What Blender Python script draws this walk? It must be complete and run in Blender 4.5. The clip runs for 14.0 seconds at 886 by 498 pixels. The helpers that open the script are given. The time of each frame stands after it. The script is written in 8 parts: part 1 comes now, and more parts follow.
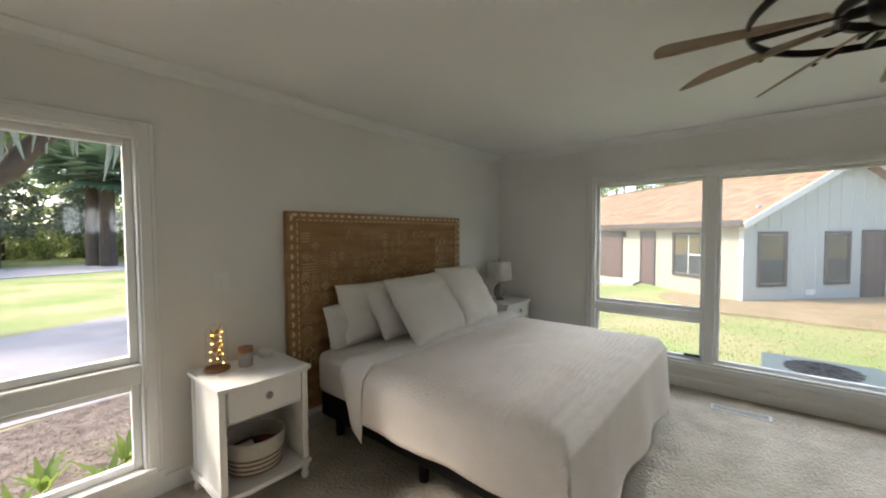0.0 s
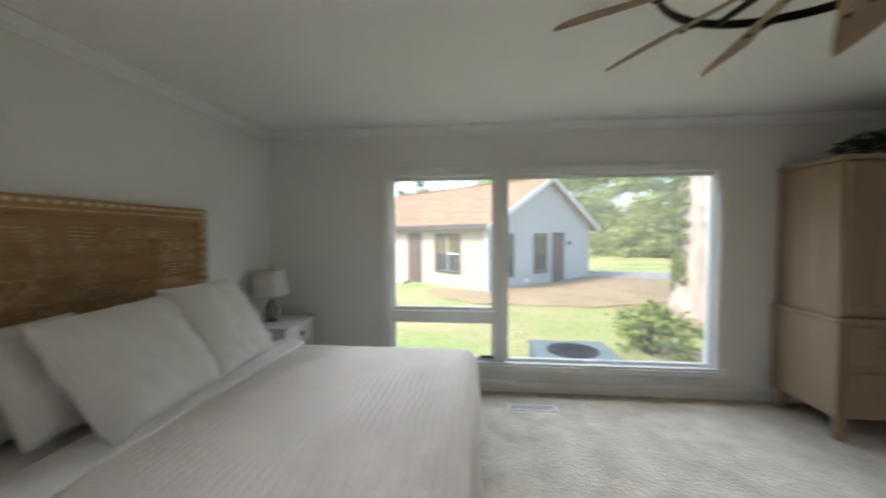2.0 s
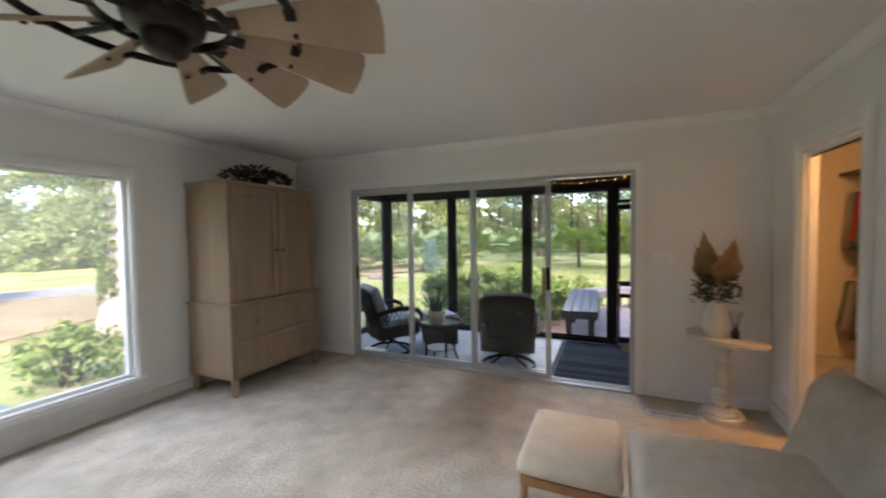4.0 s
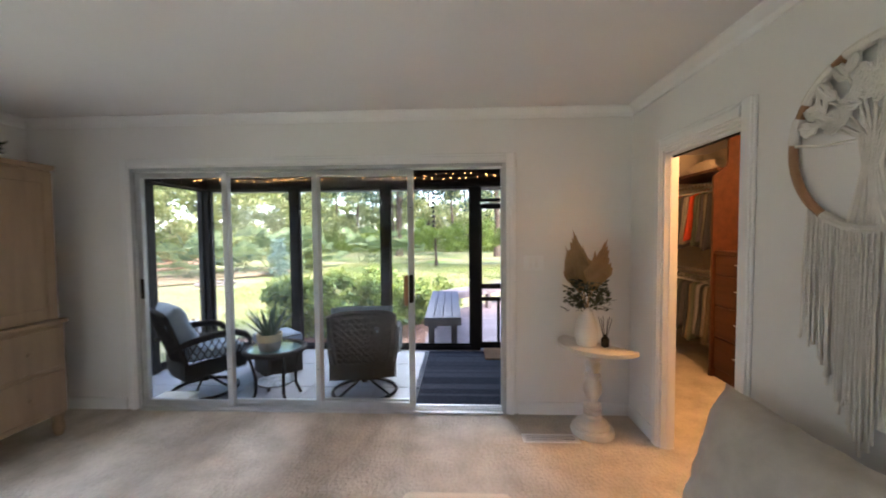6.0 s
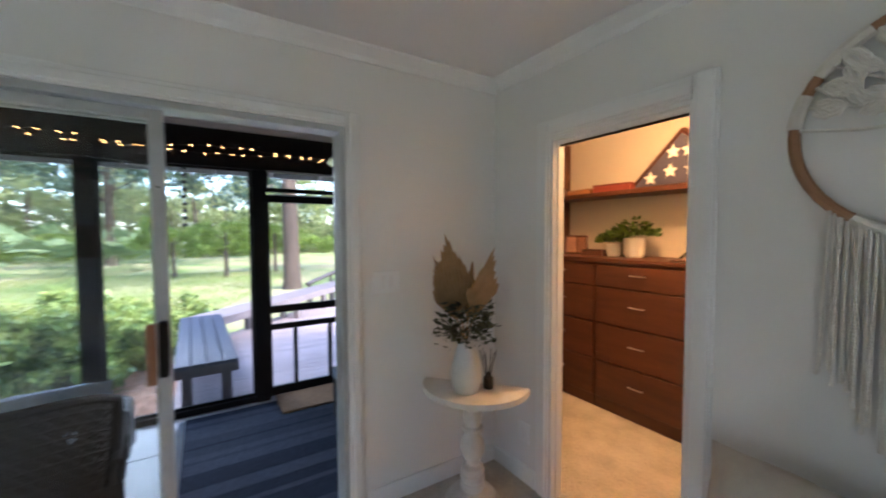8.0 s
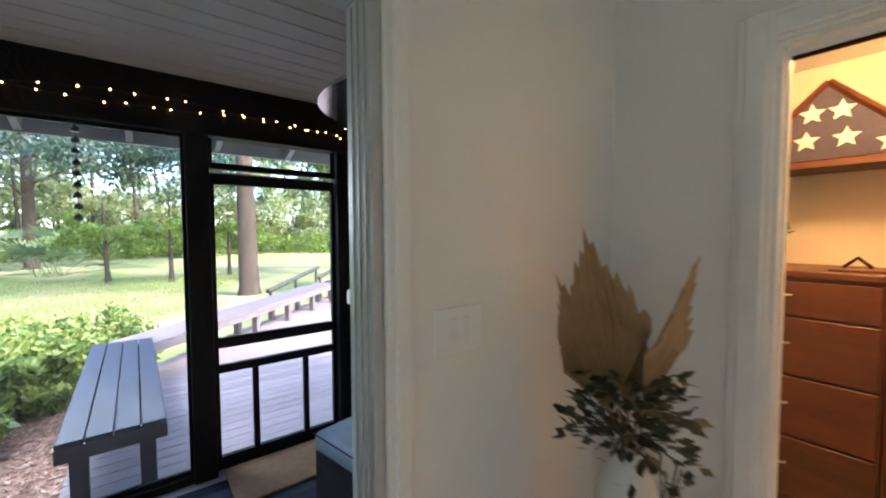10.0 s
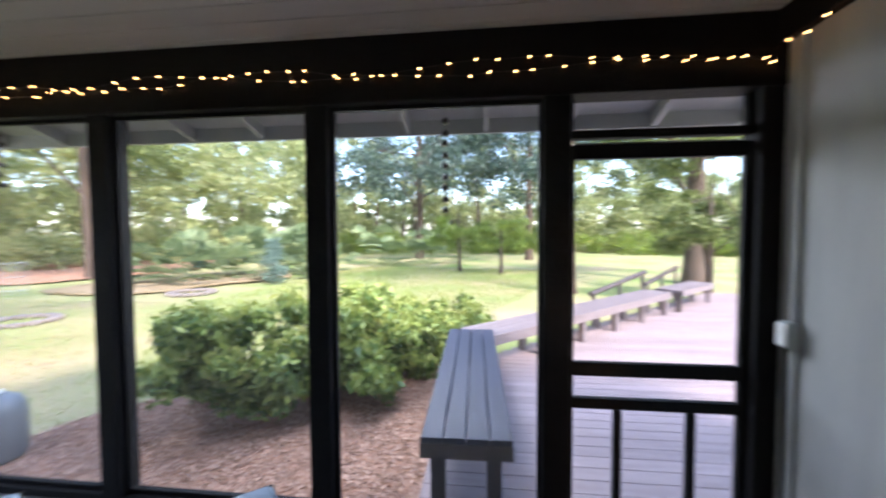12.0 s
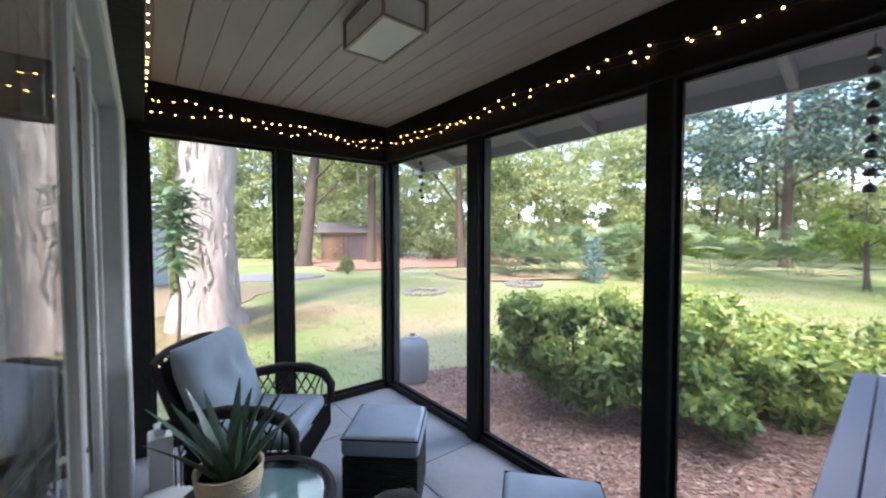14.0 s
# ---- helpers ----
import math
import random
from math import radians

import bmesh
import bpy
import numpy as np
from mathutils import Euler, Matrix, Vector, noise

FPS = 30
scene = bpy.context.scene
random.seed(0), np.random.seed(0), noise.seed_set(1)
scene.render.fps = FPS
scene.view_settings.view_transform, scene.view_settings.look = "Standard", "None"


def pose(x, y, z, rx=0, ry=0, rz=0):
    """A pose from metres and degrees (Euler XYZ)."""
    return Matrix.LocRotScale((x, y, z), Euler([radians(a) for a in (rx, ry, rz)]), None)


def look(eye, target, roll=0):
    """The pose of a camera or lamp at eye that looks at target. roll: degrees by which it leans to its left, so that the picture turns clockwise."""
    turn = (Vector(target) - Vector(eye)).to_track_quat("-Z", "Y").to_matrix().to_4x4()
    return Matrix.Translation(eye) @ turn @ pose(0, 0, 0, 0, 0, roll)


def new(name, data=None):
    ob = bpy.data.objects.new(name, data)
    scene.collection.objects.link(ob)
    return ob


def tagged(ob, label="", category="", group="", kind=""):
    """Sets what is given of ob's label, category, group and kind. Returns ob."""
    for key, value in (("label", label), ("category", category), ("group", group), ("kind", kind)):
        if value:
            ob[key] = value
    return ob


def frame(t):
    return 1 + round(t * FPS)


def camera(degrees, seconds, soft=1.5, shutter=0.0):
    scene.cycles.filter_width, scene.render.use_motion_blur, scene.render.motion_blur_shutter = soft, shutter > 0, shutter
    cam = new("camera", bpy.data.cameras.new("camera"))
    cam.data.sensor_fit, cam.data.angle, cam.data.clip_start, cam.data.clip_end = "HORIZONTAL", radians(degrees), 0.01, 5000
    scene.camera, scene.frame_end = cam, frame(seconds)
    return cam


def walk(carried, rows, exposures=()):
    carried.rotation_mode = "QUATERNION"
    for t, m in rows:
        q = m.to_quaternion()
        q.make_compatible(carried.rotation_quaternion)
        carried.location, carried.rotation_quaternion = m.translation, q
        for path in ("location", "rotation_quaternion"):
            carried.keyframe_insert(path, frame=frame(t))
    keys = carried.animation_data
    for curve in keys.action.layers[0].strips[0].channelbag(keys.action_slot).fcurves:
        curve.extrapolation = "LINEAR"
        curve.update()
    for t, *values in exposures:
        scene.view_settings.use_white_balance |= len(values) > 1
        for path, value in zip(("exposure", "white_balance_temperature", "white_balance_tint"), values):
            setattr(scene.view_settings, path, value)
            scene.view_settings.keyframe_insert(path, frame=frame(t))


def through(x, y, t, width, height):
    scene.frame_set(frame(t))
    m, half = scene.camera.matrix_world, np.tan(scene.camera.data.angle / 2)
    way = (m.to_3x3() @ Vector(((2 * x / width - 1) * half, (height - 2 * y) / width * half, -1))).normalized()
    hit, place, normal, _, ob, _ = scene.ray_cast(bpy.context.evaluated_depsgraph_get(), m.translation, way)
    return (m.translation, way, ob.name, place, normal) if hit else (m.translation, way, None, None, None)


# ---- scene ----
cam = camera(98.75, 14.0, soft=1.9, shutter=0.5)
# seconds, eye, yaw, pitch, roll
ROWS = [
    (0, 0.253, 0.029, 1.488, 39.93, -2.25, 0.32),
    (0.5, 0.024, 0.211, 1.492, 40.42, -2.41, 0.12),
    (1, -0.126, 0.427, 1.486, 35.88, -2.40, 0.03),
    (1.5, -0.234, 0.644, 1.472, 23.23, -2.43, 0.11),
    (2, -0.260, 0.742, 1.466, 6.06, -2.13, 0.23),
    (2.5, -0.294, 0.711, 1.474, -19.67, -1.88, 0.20),
    (3, -0.263, 0.656, 1.473, -42.43, -1.85, 0.50),
    (3.5, -0.216, 0.566, 1.473, -56.53, -1.86, 0.77),
    (4, -0.172, 0.493, 1.480, -66.47, -2.07, 0.75),
    (4.2, -0.133, 0.461, 1.482, -69.78, -2.13, 0.71),
    (6.5, 0.916, 0.706, 1.499, -92.67, -2.46, 0.38),
    (7, 1.245, 0.766, 1.510, -99.74, -2.48, 0.27),
    (7.5, 1.528, 0.854, 1.506, -108.94, -2.49, 0.28),
    (8, 1.773, 0.894, 1.509, -122.22, -2.46, 0.25),
    (8.2, 1.876, 0.866, 1.505, -126.07, -2.52, 0.25),
    (10.5, 3.212, 0.680, 1.489, -127.68, -2.61, 0.21),
    (11, 3.452, 0.682, 1.475, -113.70, -2.63, 0.37),
    (11.3, 3.591, 0.720, 1.467, -105.79, -2.33, 0.40),
    (12, 3.870, 0.789, 1.445, -83.69, -2.31, 0.25),
    (12.5, 3.937, 0.841, 1.415, -66.10, -2.14, 0.20),
    (13, 3.925, 0.864, 1.398, -52.61, -2.06, 0.12),
    (13.5, 3.901, 0.887, 1.401, -43.91, -1.97, 0.09),
    (14, 3.896, 0.892, 1.400, -38.30, -2.04, 0.05),
]
EXPOSURES = [(0.0, 2.1, 6850, 12), (3.0, 2.28, 6350, 12), (4.0, 2.5, 6350, 16), (6.5, 3.05, 6000, 18), (8.0, 2.8, 5500, 14), (10.5, 2.9, 5900, 10), (12.0, 2.62, 6100, 17), (14.0, 2.55, 6050, 17)]
walk(cam, [(t, pose(x, y, z, 90 + pitch, roll, yaw)) for t, x, y, z, yaw, pitch, roll in ROWS], EXPOSURES)

# ---- world and light ----
world = bpy.data.worlds.new("world")
scene.world = world
world.use_nodes = True
wn, wl = world.node_tree.nodes, world.node_tree.links
sky = wn.new("ShaderNodeTexSky")
sky.sky_type = "NISHITA"
sky.sun_disc = False
sky.sun_elevation = radians(42)
sky.sun_rotation = radians(235)
sky.air_density, sky.dust_density, sky.ozone_density = 1.0, 1.2, 1.5
wl.new(sky.outputs["Color"], wn["Background"].inputs["Color"])
wn["Background"].inputs["Strength"].default_value = 0.15

sun = new("sun", bpy.data.lights.new("sun", "SUN"))
sun.data.energy, sun.data.angle, sun.data.color = 1.35, radians(12), (1.0, 0.93, 0.82)
sun.matrix_world = look((-14, -11, 16), (0, 0, 0))


def sky_fill(name, eye, target, sx, sy, watts, colour):
    """An added lamp out of view, in place of sky light through an opening."""
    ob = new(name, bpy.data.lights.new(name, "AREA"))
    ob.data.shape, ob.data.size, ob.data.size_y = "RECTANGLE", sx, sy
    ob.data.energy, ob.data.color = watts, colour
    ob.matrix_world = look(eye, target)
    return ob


WINDOW_WATTS = 52
sky_fill("fill_north", (0.3, 5.0, 2.75), (0.3, 3.2, 0.4), 3.0, 0.8, WINDOW_WATTS * 0.44, (0.86, 0.93, 1.0))
deep_fill = sky_fill("fill_north_far", (0.3, 7.6, 3.25), (0.5, 1.6, 0.4), 3.4, 0.5, 8, (0.86, 0.93, 1.0))
deep_fill.data.spread = radians(48)
sky_fill("fill_west", (-3.0, 0.05, 2.75), (-1.2, 0.05, 0.4), 0.8, 1.4, WINDOW_WATTS * 0.24, (1.0, 0.87, 0.68))
# fills hung out of view beyond the porch, where no real lamp hangs
sky_fill("fill_east", (7.5, 1.9, 3.25), (4.6, 1.9, 0.0), 1.2, 5.0, 50, (0.84, 0.92, 1.0))
lawn_fill = sky_fill("fill_lawn", (10.6, 1.9, 3.55), (2.6, 1.75, 0.3), 4.2, 0.4, 6.5, (0.90, 0.95, 1.0))
lawn_fill.data.spread = radians(46)
sky_fill("fill_porch_north", (4.9, 6.0, 3.2), (4.8, 3.6, 0.2), 2.0, 0.9, 11, (0.84, 0.92, 1.0))
closet_lamp = new("closet_lamp", bpy.data.lights.new("closet_lamp", "POINT"))
closet_lamp.data.energy, closet_lamp.data.color, closet_lamp.data.shadow_soft_size = 14, (1.0, 0.50, 0.17), 0.1
closet_lamp.location = (3.02, -1.55, 2.36)


# ---- materials ----
def mk(name, c1, c2=None, rough=0.6, scale=6.0, metal=0.0, bump=0.0, bscale=60.0, stretch=(1, 1, 1), vary=0.0, spec=0.5, emit=None, power=0.0, detail=5.0):
    """Two colours mixed by a coarse noise, a fine noise for grain and relief; vary: lightness from piece to piece."""
    m = bpy.data.materials.new(name)
    m.use_nodes = True
    n, l = m.node_tree.nodes, m.node_tree.links
    b = n["Principled BSDF"]
    b.inputs["Roughness"].default_value = rough
    b.inputs["Metallic"].default_value = metal
    b.inputs["Specular IOR Level"].default_value = spec
    c2 = c2 or tuple(v * 0.86 for v in c1)
    co = n.new("ShaderNodeTexCoord")
    mp = n.new("ShaderNodeMapping")
    mp.inputs["Scale"].default_value = stretch
    l.new(co.outputs["Object"], mp.inputs["Vector"])
    big = n.new("ShaderNodeTexNoise")
    big.inputs["Scale"].default_value, big.inputs["Detail"].default_value = scale, detail
    l.new(mp.outputs["Vector"], big.inputs["Vector"])
    fine = n.new("ShaderNodeTexNoise")
    fine.inputs["Scale"].default_value, fine.inputs["Detail"].default_value = bscale, 3
    l.new(mp.outputs["Vector"], fine.inputs["Vector"])
    mixf = n.new("ShaderNodeMath")
    mixf.operation = "MULTIPLY_ADD"
    l.new(fine.outputs["Fac"], mixf.inputs[0])
    mixf.inputs[1].default_value = 0.35
    l.new(big.outputs["Fac"], mixf.inputs[2])
    ramp = n.new("ShaderNodeValToRGB")
    ramp.color_ramp.elements[0].position, ramp.color_ramp.elements[1].position = 0.45, 0.9
    ramp.color_ramp.elements[0].color, ramp.color_ramp.elements[1].color = (*c1, 1), (*c2, 1)
    l.new(mixf.outputs[0], ramp.inputs["Fac"])
    out = ramp.outputs["Color"]
    if vary:
        info = n.new("ShaderNodeObjectInfo")
        geo = n.new("ShaderNodeNewGeometry")
        add = n.new("ShaderNodeMath")
        l.new(info.outputs["Random"], add.inputs[0])
        l.new(geo.outputs["Random Per Island"], add.inputs[1])
        fr = n.new("ShaderNodeMath")
        fr.operation = "FRACT"
        l.new(add.outputs[0], fr.inputs[0])
        rng = n.new("ShaderNodeMapRange")
        rng.inputs["To Min"].default_value, rng.inputs["To Max"].default_value = 1 - vary, 1 + vary
        l.new(fr.outputs[0], rng.inputs["Value"])
        hsv = n.new("ShaderNodeHueSaturation")
        l.new(rng.outputs["Result"], hsv.inputs["Value"])
        l.new(out, hsv.inputs["Color"])
        out = hsv.outputs["Color"]
    l.new(out, b.inputs["Base Color"])
    if bump:
        bp = n.new("ShaderNodeBump")
        bp.inputs["Strength"].default_value, bp.inputs["Distance"].default_value = bump, 0.02
        l.new(fine.outputs["Fac"], bp.inputs["Height"])
        l.new(bp.outputs["Normal"], b.inputs["Normal"])
    if emit:
        b.inputs["Emission Color"].default_value, b.inputs["Emission Strength"].default_value = (*emit, 1), power
    return m


def glass_mat(name, tint=(1, 1, 1), rough=0.0, film=0.0):
    """Thin clear glass: see-through, with more gloss at grazing angles; film: a share of white veil that imitates haze.
    """
    m = bpy.data.materials.new(name)
    m.use_nodes = True
    n, l = m.node_tree.nodes, m.node_tree.links
    tr, gl, mx, lw, pw, ma = (n.new("ShaderNode" + k) for k in ("BsdfTransparent", "BsdfGlossy", "MixShader", "LayerWeight", "Math", "Math"))
    tr.inputs["Color"].default_value = (*tint, 1)
    gl.inputs["Roughness"].default_value = rough
    lw.inputs["Blend"].default_value = 0.5
    pw.operation, ma.operation = "POWER", "MULTIPLY_ADD"
    pw.inputs[1].default_value, ma.inputs[1].default_value, ma.inputs[2].default_value = 5.0, 0.9, 0.018
    l.new(lw.outputs["Facing"], pw.inputs[0]), l.new(pw.outputs[0], ma.inputs[0]), l.new(ma.outputs[0], mx.inputs[0])
    l.new(tr.outputs[0], mx.inputs[1]), l.new(gl.outputs[0], mx.inputs[2])
    out = mx.outputs[0]
    if film:
        haze_bsdf, veil = n.new("ShaderNodeBsdfTranslucent"), n.new("ShaderNodeMixShader")
        veil.inputs[0].default_value = film
        l.new(out, veil.inputs[1]), l.new(haze_bsdf.outputs[0], veil.inputs[2])
        out = veil.outputs[0]
    l.new(out, n["Material Output"].inputs["Surface"])
    return m


def screen_mat(name, cover, colour):
    """Fine insect mesh, finer than the eye can part: partly open, partly thread of the given colour."""
    m = bpy.data.materials.new(name)
    m.use_nodes = True
    n, l = m.node_tree.nodes, m.node_tree.links
    tr, df, mx = (n.new("ShaderNode" + k) for k in ("BsdfTransparent", "BsdfDiffuse", "MixShader"))
    df.inputs["Color"].default_value = (*colour, 1)
    mx.inputs[0].default_value = cover
    l.new(tr.outputs[0], mx.inputs[1]), l.new(df.outputs[0], mx.inputs[2])
    l.new(mx.outputs[0], n["Material Output"].inputs["Surface"])
    return m


def leaf_mat(name, dark, light, through=0.35, rough=0.5):
    m = bpy.data.materials.new(name)
    m.use_nodes = True
    n, l = m.node_tree.nodes, m.node_tree.links
    b = n["Principled BSDF"]
    geo, ramp, tl, mx = n.new("ShaderNodeNewGeometry"), n.new("ShaderNodeValToRGB"), n.new("ShaderNodeBsdfTranslucent"), n.new("ShaderNodeMixShader")
    ramp.color_ramp.elements[0].color, ramp.color_ramp.elements[1].color = (*dark, 1), (*light, 1)
    l.new(geo.outputs["Random Per Island"], ramp.inputs["Fac"])
    l.new(ramp.outputs["Color"], b.inputs["Base Color"]), l.new(ramp.outputs["Color"], tl.inputs["Color"])
    b.inputs["Roughness"].default_value = rough
    mx.inputs[0].default_value = through
    l.new(b.outputs[0], mx.inputs[1]), l.new(tl.outputs[0], mx.inputs[2])
    l.new(mx.outputs[0], n["Material Output"].inputs["Surface"])
    return m


WALL = mk("wall_paint", (0.79, 0.78, 0.75), (0.75, 0.74, 0.71), 0.75, 1.5, bump=0.05, bscale=180)
CEIL = mk("ceiling_paint", (0.80, 0.79, 0.77), (0.77, 0.76, 0.74), 0.85, 1.2, bump=0.06, bscale=150)
TRIM = mk("trim_paint", (0.82, 0.82, 0.80), (0.77, 0.77, 0.75), 0.4, 3, bump=0.03, bscale=90)
CARPET = mk("carpet", (0.60, 0.545, 0.46), (0.40, 0.36, 0.295), 0.95, 4.5, bump=1.0, bscale=42, spec=0.1)
WHITE = mk("white_lacquer", (0.80, 0.79, 0.76), (0.75, 0.74, 0.71), 0.35, 5, bump=0.02)
LINEN = mk("white_linen", (0.82, 0.79, 0.76), (0.77, 0.74, 0.71), 0.9, 6, bump=0.25, bscale=220, spec=0.2)
COVERLET = mk("crinkled_cotton", (0.81, 0.745, 0.685), (0.76, 0.69, 0.63), 0.9, 5, bump=0.5, bscale=90, spec=0.2)
OAKCARVE = mk("carved_wood", (0.44, 0.255, 0.105), (0.25, 0.125, 0.045), 0.6, 3, bump=0.3, bscale=40, stretch=(6, 0.8, 6))
INLAY = mk("whitewash", (0.72, 0.62, 0.46), (0.58, 0.46, 0.32), 0.7, 20)
PINE = mk("limed_pine", (0.29, 0.20, 0.12), (0.22, 0.145, 0.085), 0.55, 2.2, bump=0.15, bscale=30, stretch=(7, 7, 0.7))
BLACKWOOD = mk("dark_stain", (0.004, 0.0035, 0.004), (0.007, 0.006, 0.006), 0.7, 8, bump=0.2, bscale=40, spec=0.2)
IRON = mk("dark_bronze", (0.018, 0.014, 0.012), (0.03, 0.022, 0.016), 0.45, 12, metal=0.6)
BLADE = mk("fan_blade", (0.42, 0.31, 0.21), (0.33, 0.24, 0.155), 0.6, 5, stretch=(1, 1, 1))
ALU = mk("aluminium", (0.50, 0.52, 0.52), (0.42, 0.44, 0.44), 0.45, 9, metal=0.35)
GLASS = glass_mat("window_glass", (0.985, 0.995, 0.99))
# the haze seen through the north window, mixed into its glass as white veil
HAZED = glass_mat("hazed_window_glass", (0.985, 0.995, 0.99), 0.0, 0.03)
# thread kept paler than black mesh, so that it lays haze over the view
SCREEN = screen_mat("insect_screen", 0.09, (0.40, 0.40, 0.40))
CHROME = mk("chrome", (0.6, 0.6, 0.6), (0.5, 0.5, 0.5), 0.2, 5, metal=1.0)
BRASS = mk("brass", (0.55, 0.38, 0.16), (0.45, 0.30, 0.12), 0.3, 5, metal=0.9)
CHERRY = mk("cherry_wood", (0.105, 0.034, 0.013), (0.055, 0.017, 0.007), 0.4, 2.5, bump=0.1, bscale=25, stretch=(0.7, 6, 6))
SLAB = mk("porch_tile", (0.235, 0.235, 0.25), (0.185, 0.185, 0.20), 0.55, 3, bump=0.12, bscale=30, vary=0.06)
GROUT = mk("grout", (0.28, 0.28, 0.28), None, 0.9)
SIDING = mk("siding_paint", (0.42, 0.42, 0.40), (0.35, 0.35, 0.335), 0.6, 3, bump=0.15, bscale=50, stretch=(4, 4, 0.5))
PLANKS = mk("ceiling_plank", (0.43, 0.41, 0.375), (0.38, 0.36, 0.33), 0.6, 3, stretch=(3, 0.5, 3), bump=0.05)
DECK = mk("deck_board", (0.40, 0.31, 0.30), (0.29, 0.22, 0.215), 0.7, 3, bump=0.3, bscale=30, stretch=(6, 0.6, 6), vary=0.12)
# one bench wood twice: eave shade mixed into this, daylight into the next
BENCHSHADE = mk("bench_board_shaded", (0.044, 0.047, 0.074), (0.030, 0.032, 0.050), 0.6, 3, bump=0.2, bscale=30, stretch=(0.6, 6, 6), vary=0.08, spec=0.35)
BENCHLIT = mk("bench_board_lit", (0.24, 0.19, 0.185), (0.17, 0.135, 0.13), 0.7, 3, bump=0.2, bscale=30, stretch=(0.6, 6, 6), vary=0.1)
GRASS = mk("lawn", (0.21, 0.32, 0.085), (0.50, 0.39, 0.23), 0.95, 0.42, bump=0.6, bscale=14, spec=0.1, detail=8)
MULCH = mk("mulch", (0.60, 0.345, 0.24), (0.30, 0.16, 0.10), 0.95, 9, bump=1.0, bscale=45, spec=0.1)
ASPHALT = mk("asphalt_drive", (0.46, 0.41, 0.39), (0.38, 0.33, 0.31), 0.95, 1.2, bump=0.3, bscale=70, spec=0.1)
DIRT = mk("leaf_litter", (0.40, 0.30, 0.19), (0.30, 0.23, 0.13), 0.95, 1.2, bump=0.6, bscale=25, spec=0.1)


# ---- mesh helpers ----
def box(bm, x0, x1, y0, y1, z0, z1, bevel=0.0, seg=1):
    r = bmesh.ops.create_cube(bm, size=1, matrix=Matrix.Translation(((x0 + x1) / 2, (y0 + y1) / 2, (z0 + z1) / 2)) @ Matrix.Diagonal((abs(x1 - x0), abs(y1 - y0), abs(z1 - z0), 1)))
    if bevel:
        es = list({e for v in r["verts"] for e in v.link_edges})
        bmesh.ops.bevel(bm, geom=es, offset=min(bevel, 0.45 * min(abs(x1 - x0), abs(y1 - y0), abs(z1 - z0))), segments=seg, affect="EDGES", profile=0.5)
    return bm


def cyl(bm, p0, p1, r0, r1=None, n=12):
    p0, p1 = Vector(p0), Vector(p1)
    d = p1 - p0
    m = Matrix.Translation((p0 + p1) / 2) @ d.to_track_quat("Z", "Y").to_matrix().to_4x4()
    bmesh.ops.create_cone(bm, cap_ends=True, segments=n, radius1=r0, radius2=r0 if r1 is None else r1, depth=d.length, matrix=m)
    return bm


def ball(bm, c, rx, ry=None, rz=None, n=12):
    bmesh.ops.create_uvsphere(bm, u_segments=n, v_segments=max(6, n // 2 + 2), radius=1, matrix=Matrix.Translation(c) @ Matrix.Diagonal((rx, ry or rx, rz or rx, 1)))
    return bm


def tube(bm, pts, r, n=8, closed=False):
    """A round bar along a line of points; r: one radius or one for each point. The ring is carried along without twist."""
    pts = [Vector(p) for p in pts]
    k = len(pts)
    rs = r if hasattr(r, "__len__") else [r] * k
    rings, q, last = [], None, None
    for i, p in enumerate(pts):
        a = pts[(i - 1) % k] if closed or i else p
        b = pts[(i + 1) % k] if closed or i < k - 1 else p
        d = (b - a).normalized()
        q = d.to_track_quat("Z", "Y") if q is None else last.rotation_difference(d) @ q
        last = d
        rings.append([bm.verts.new(p + q @ Vector((rs[i] * math.cos(2 * math.pi * j / n), rs[i] * math.sin(2 * math.pi * j / n), 0))) for j in range(n)])
    for i in range(k if closed else k - 1):
        A, B = rings[i], rings[(i + 1) % k]
        for j in range(n):
            bm.faces.new((A[j], A[(j + 1) % n], B[(j + 1) % n], B[j]))
    if not closed:
        bm.faces.new(rings[0][::-1]), bm.faces.new(rings[-1])
    return bm


def lathe(bm, prof, c=(0, 0, 0), n=24):
    """Turns a profile of (radius, height) round an upright axis."""
    rings = []
    for r, z in prof:
        rings.append([bm.verts.new((c[0] + r * math.cos(2 * math.pi * j / n), c[1] + r * math.sin(2 * math.pi * j / n), c[2] + z)) for j in range(n)])
    for A, B in zip(rings, rings[1:]):
        for j in range(n):
            bm.faces.new((A[j], A[(j + 1) % n], B[(j + 1) % n], B[j]))
    bm.faces.new(rings[0][::-1]), bm.faces.new(rings[-1])
    return bm


def prism(bm, outline, lo, hi, axis="z"):
    """An outline of two coordinates, pulled along an axis."""
    def at(u, v, w):
        return {"x": (w, u, v), "y": (u, w, v), "z": (u, v, w)}[axis]
    a = [bm.verts.new(at(u, v, lo)) for u, v in outline]
    b = [bm.verts.new(at(u, v, hi)) for u, v in outline]
    k = len(outline)
    bm.faces.new(a[::-1]), bm.faces.new(b)
    for i in range(k):
        bm.faces.new((a[i], a[(i + 1) % k], b[(i + 1) % k], b[i]))
    return bm


def mesh_of(name, bm, material, smooth=None):
    bmesh.ops.recalc_face_normals(bm, faces=bm.faces)
    me = bpy.data.meshes.new(name)
    bm.to_mesh(me)
    bm.free()
    me.materials.append(material)
    if smooth is not None:
        for p in me.polygons:
            p.use_smooth = True
        me.set_sharp_from_angle(angle=radians(smooth))
    return me


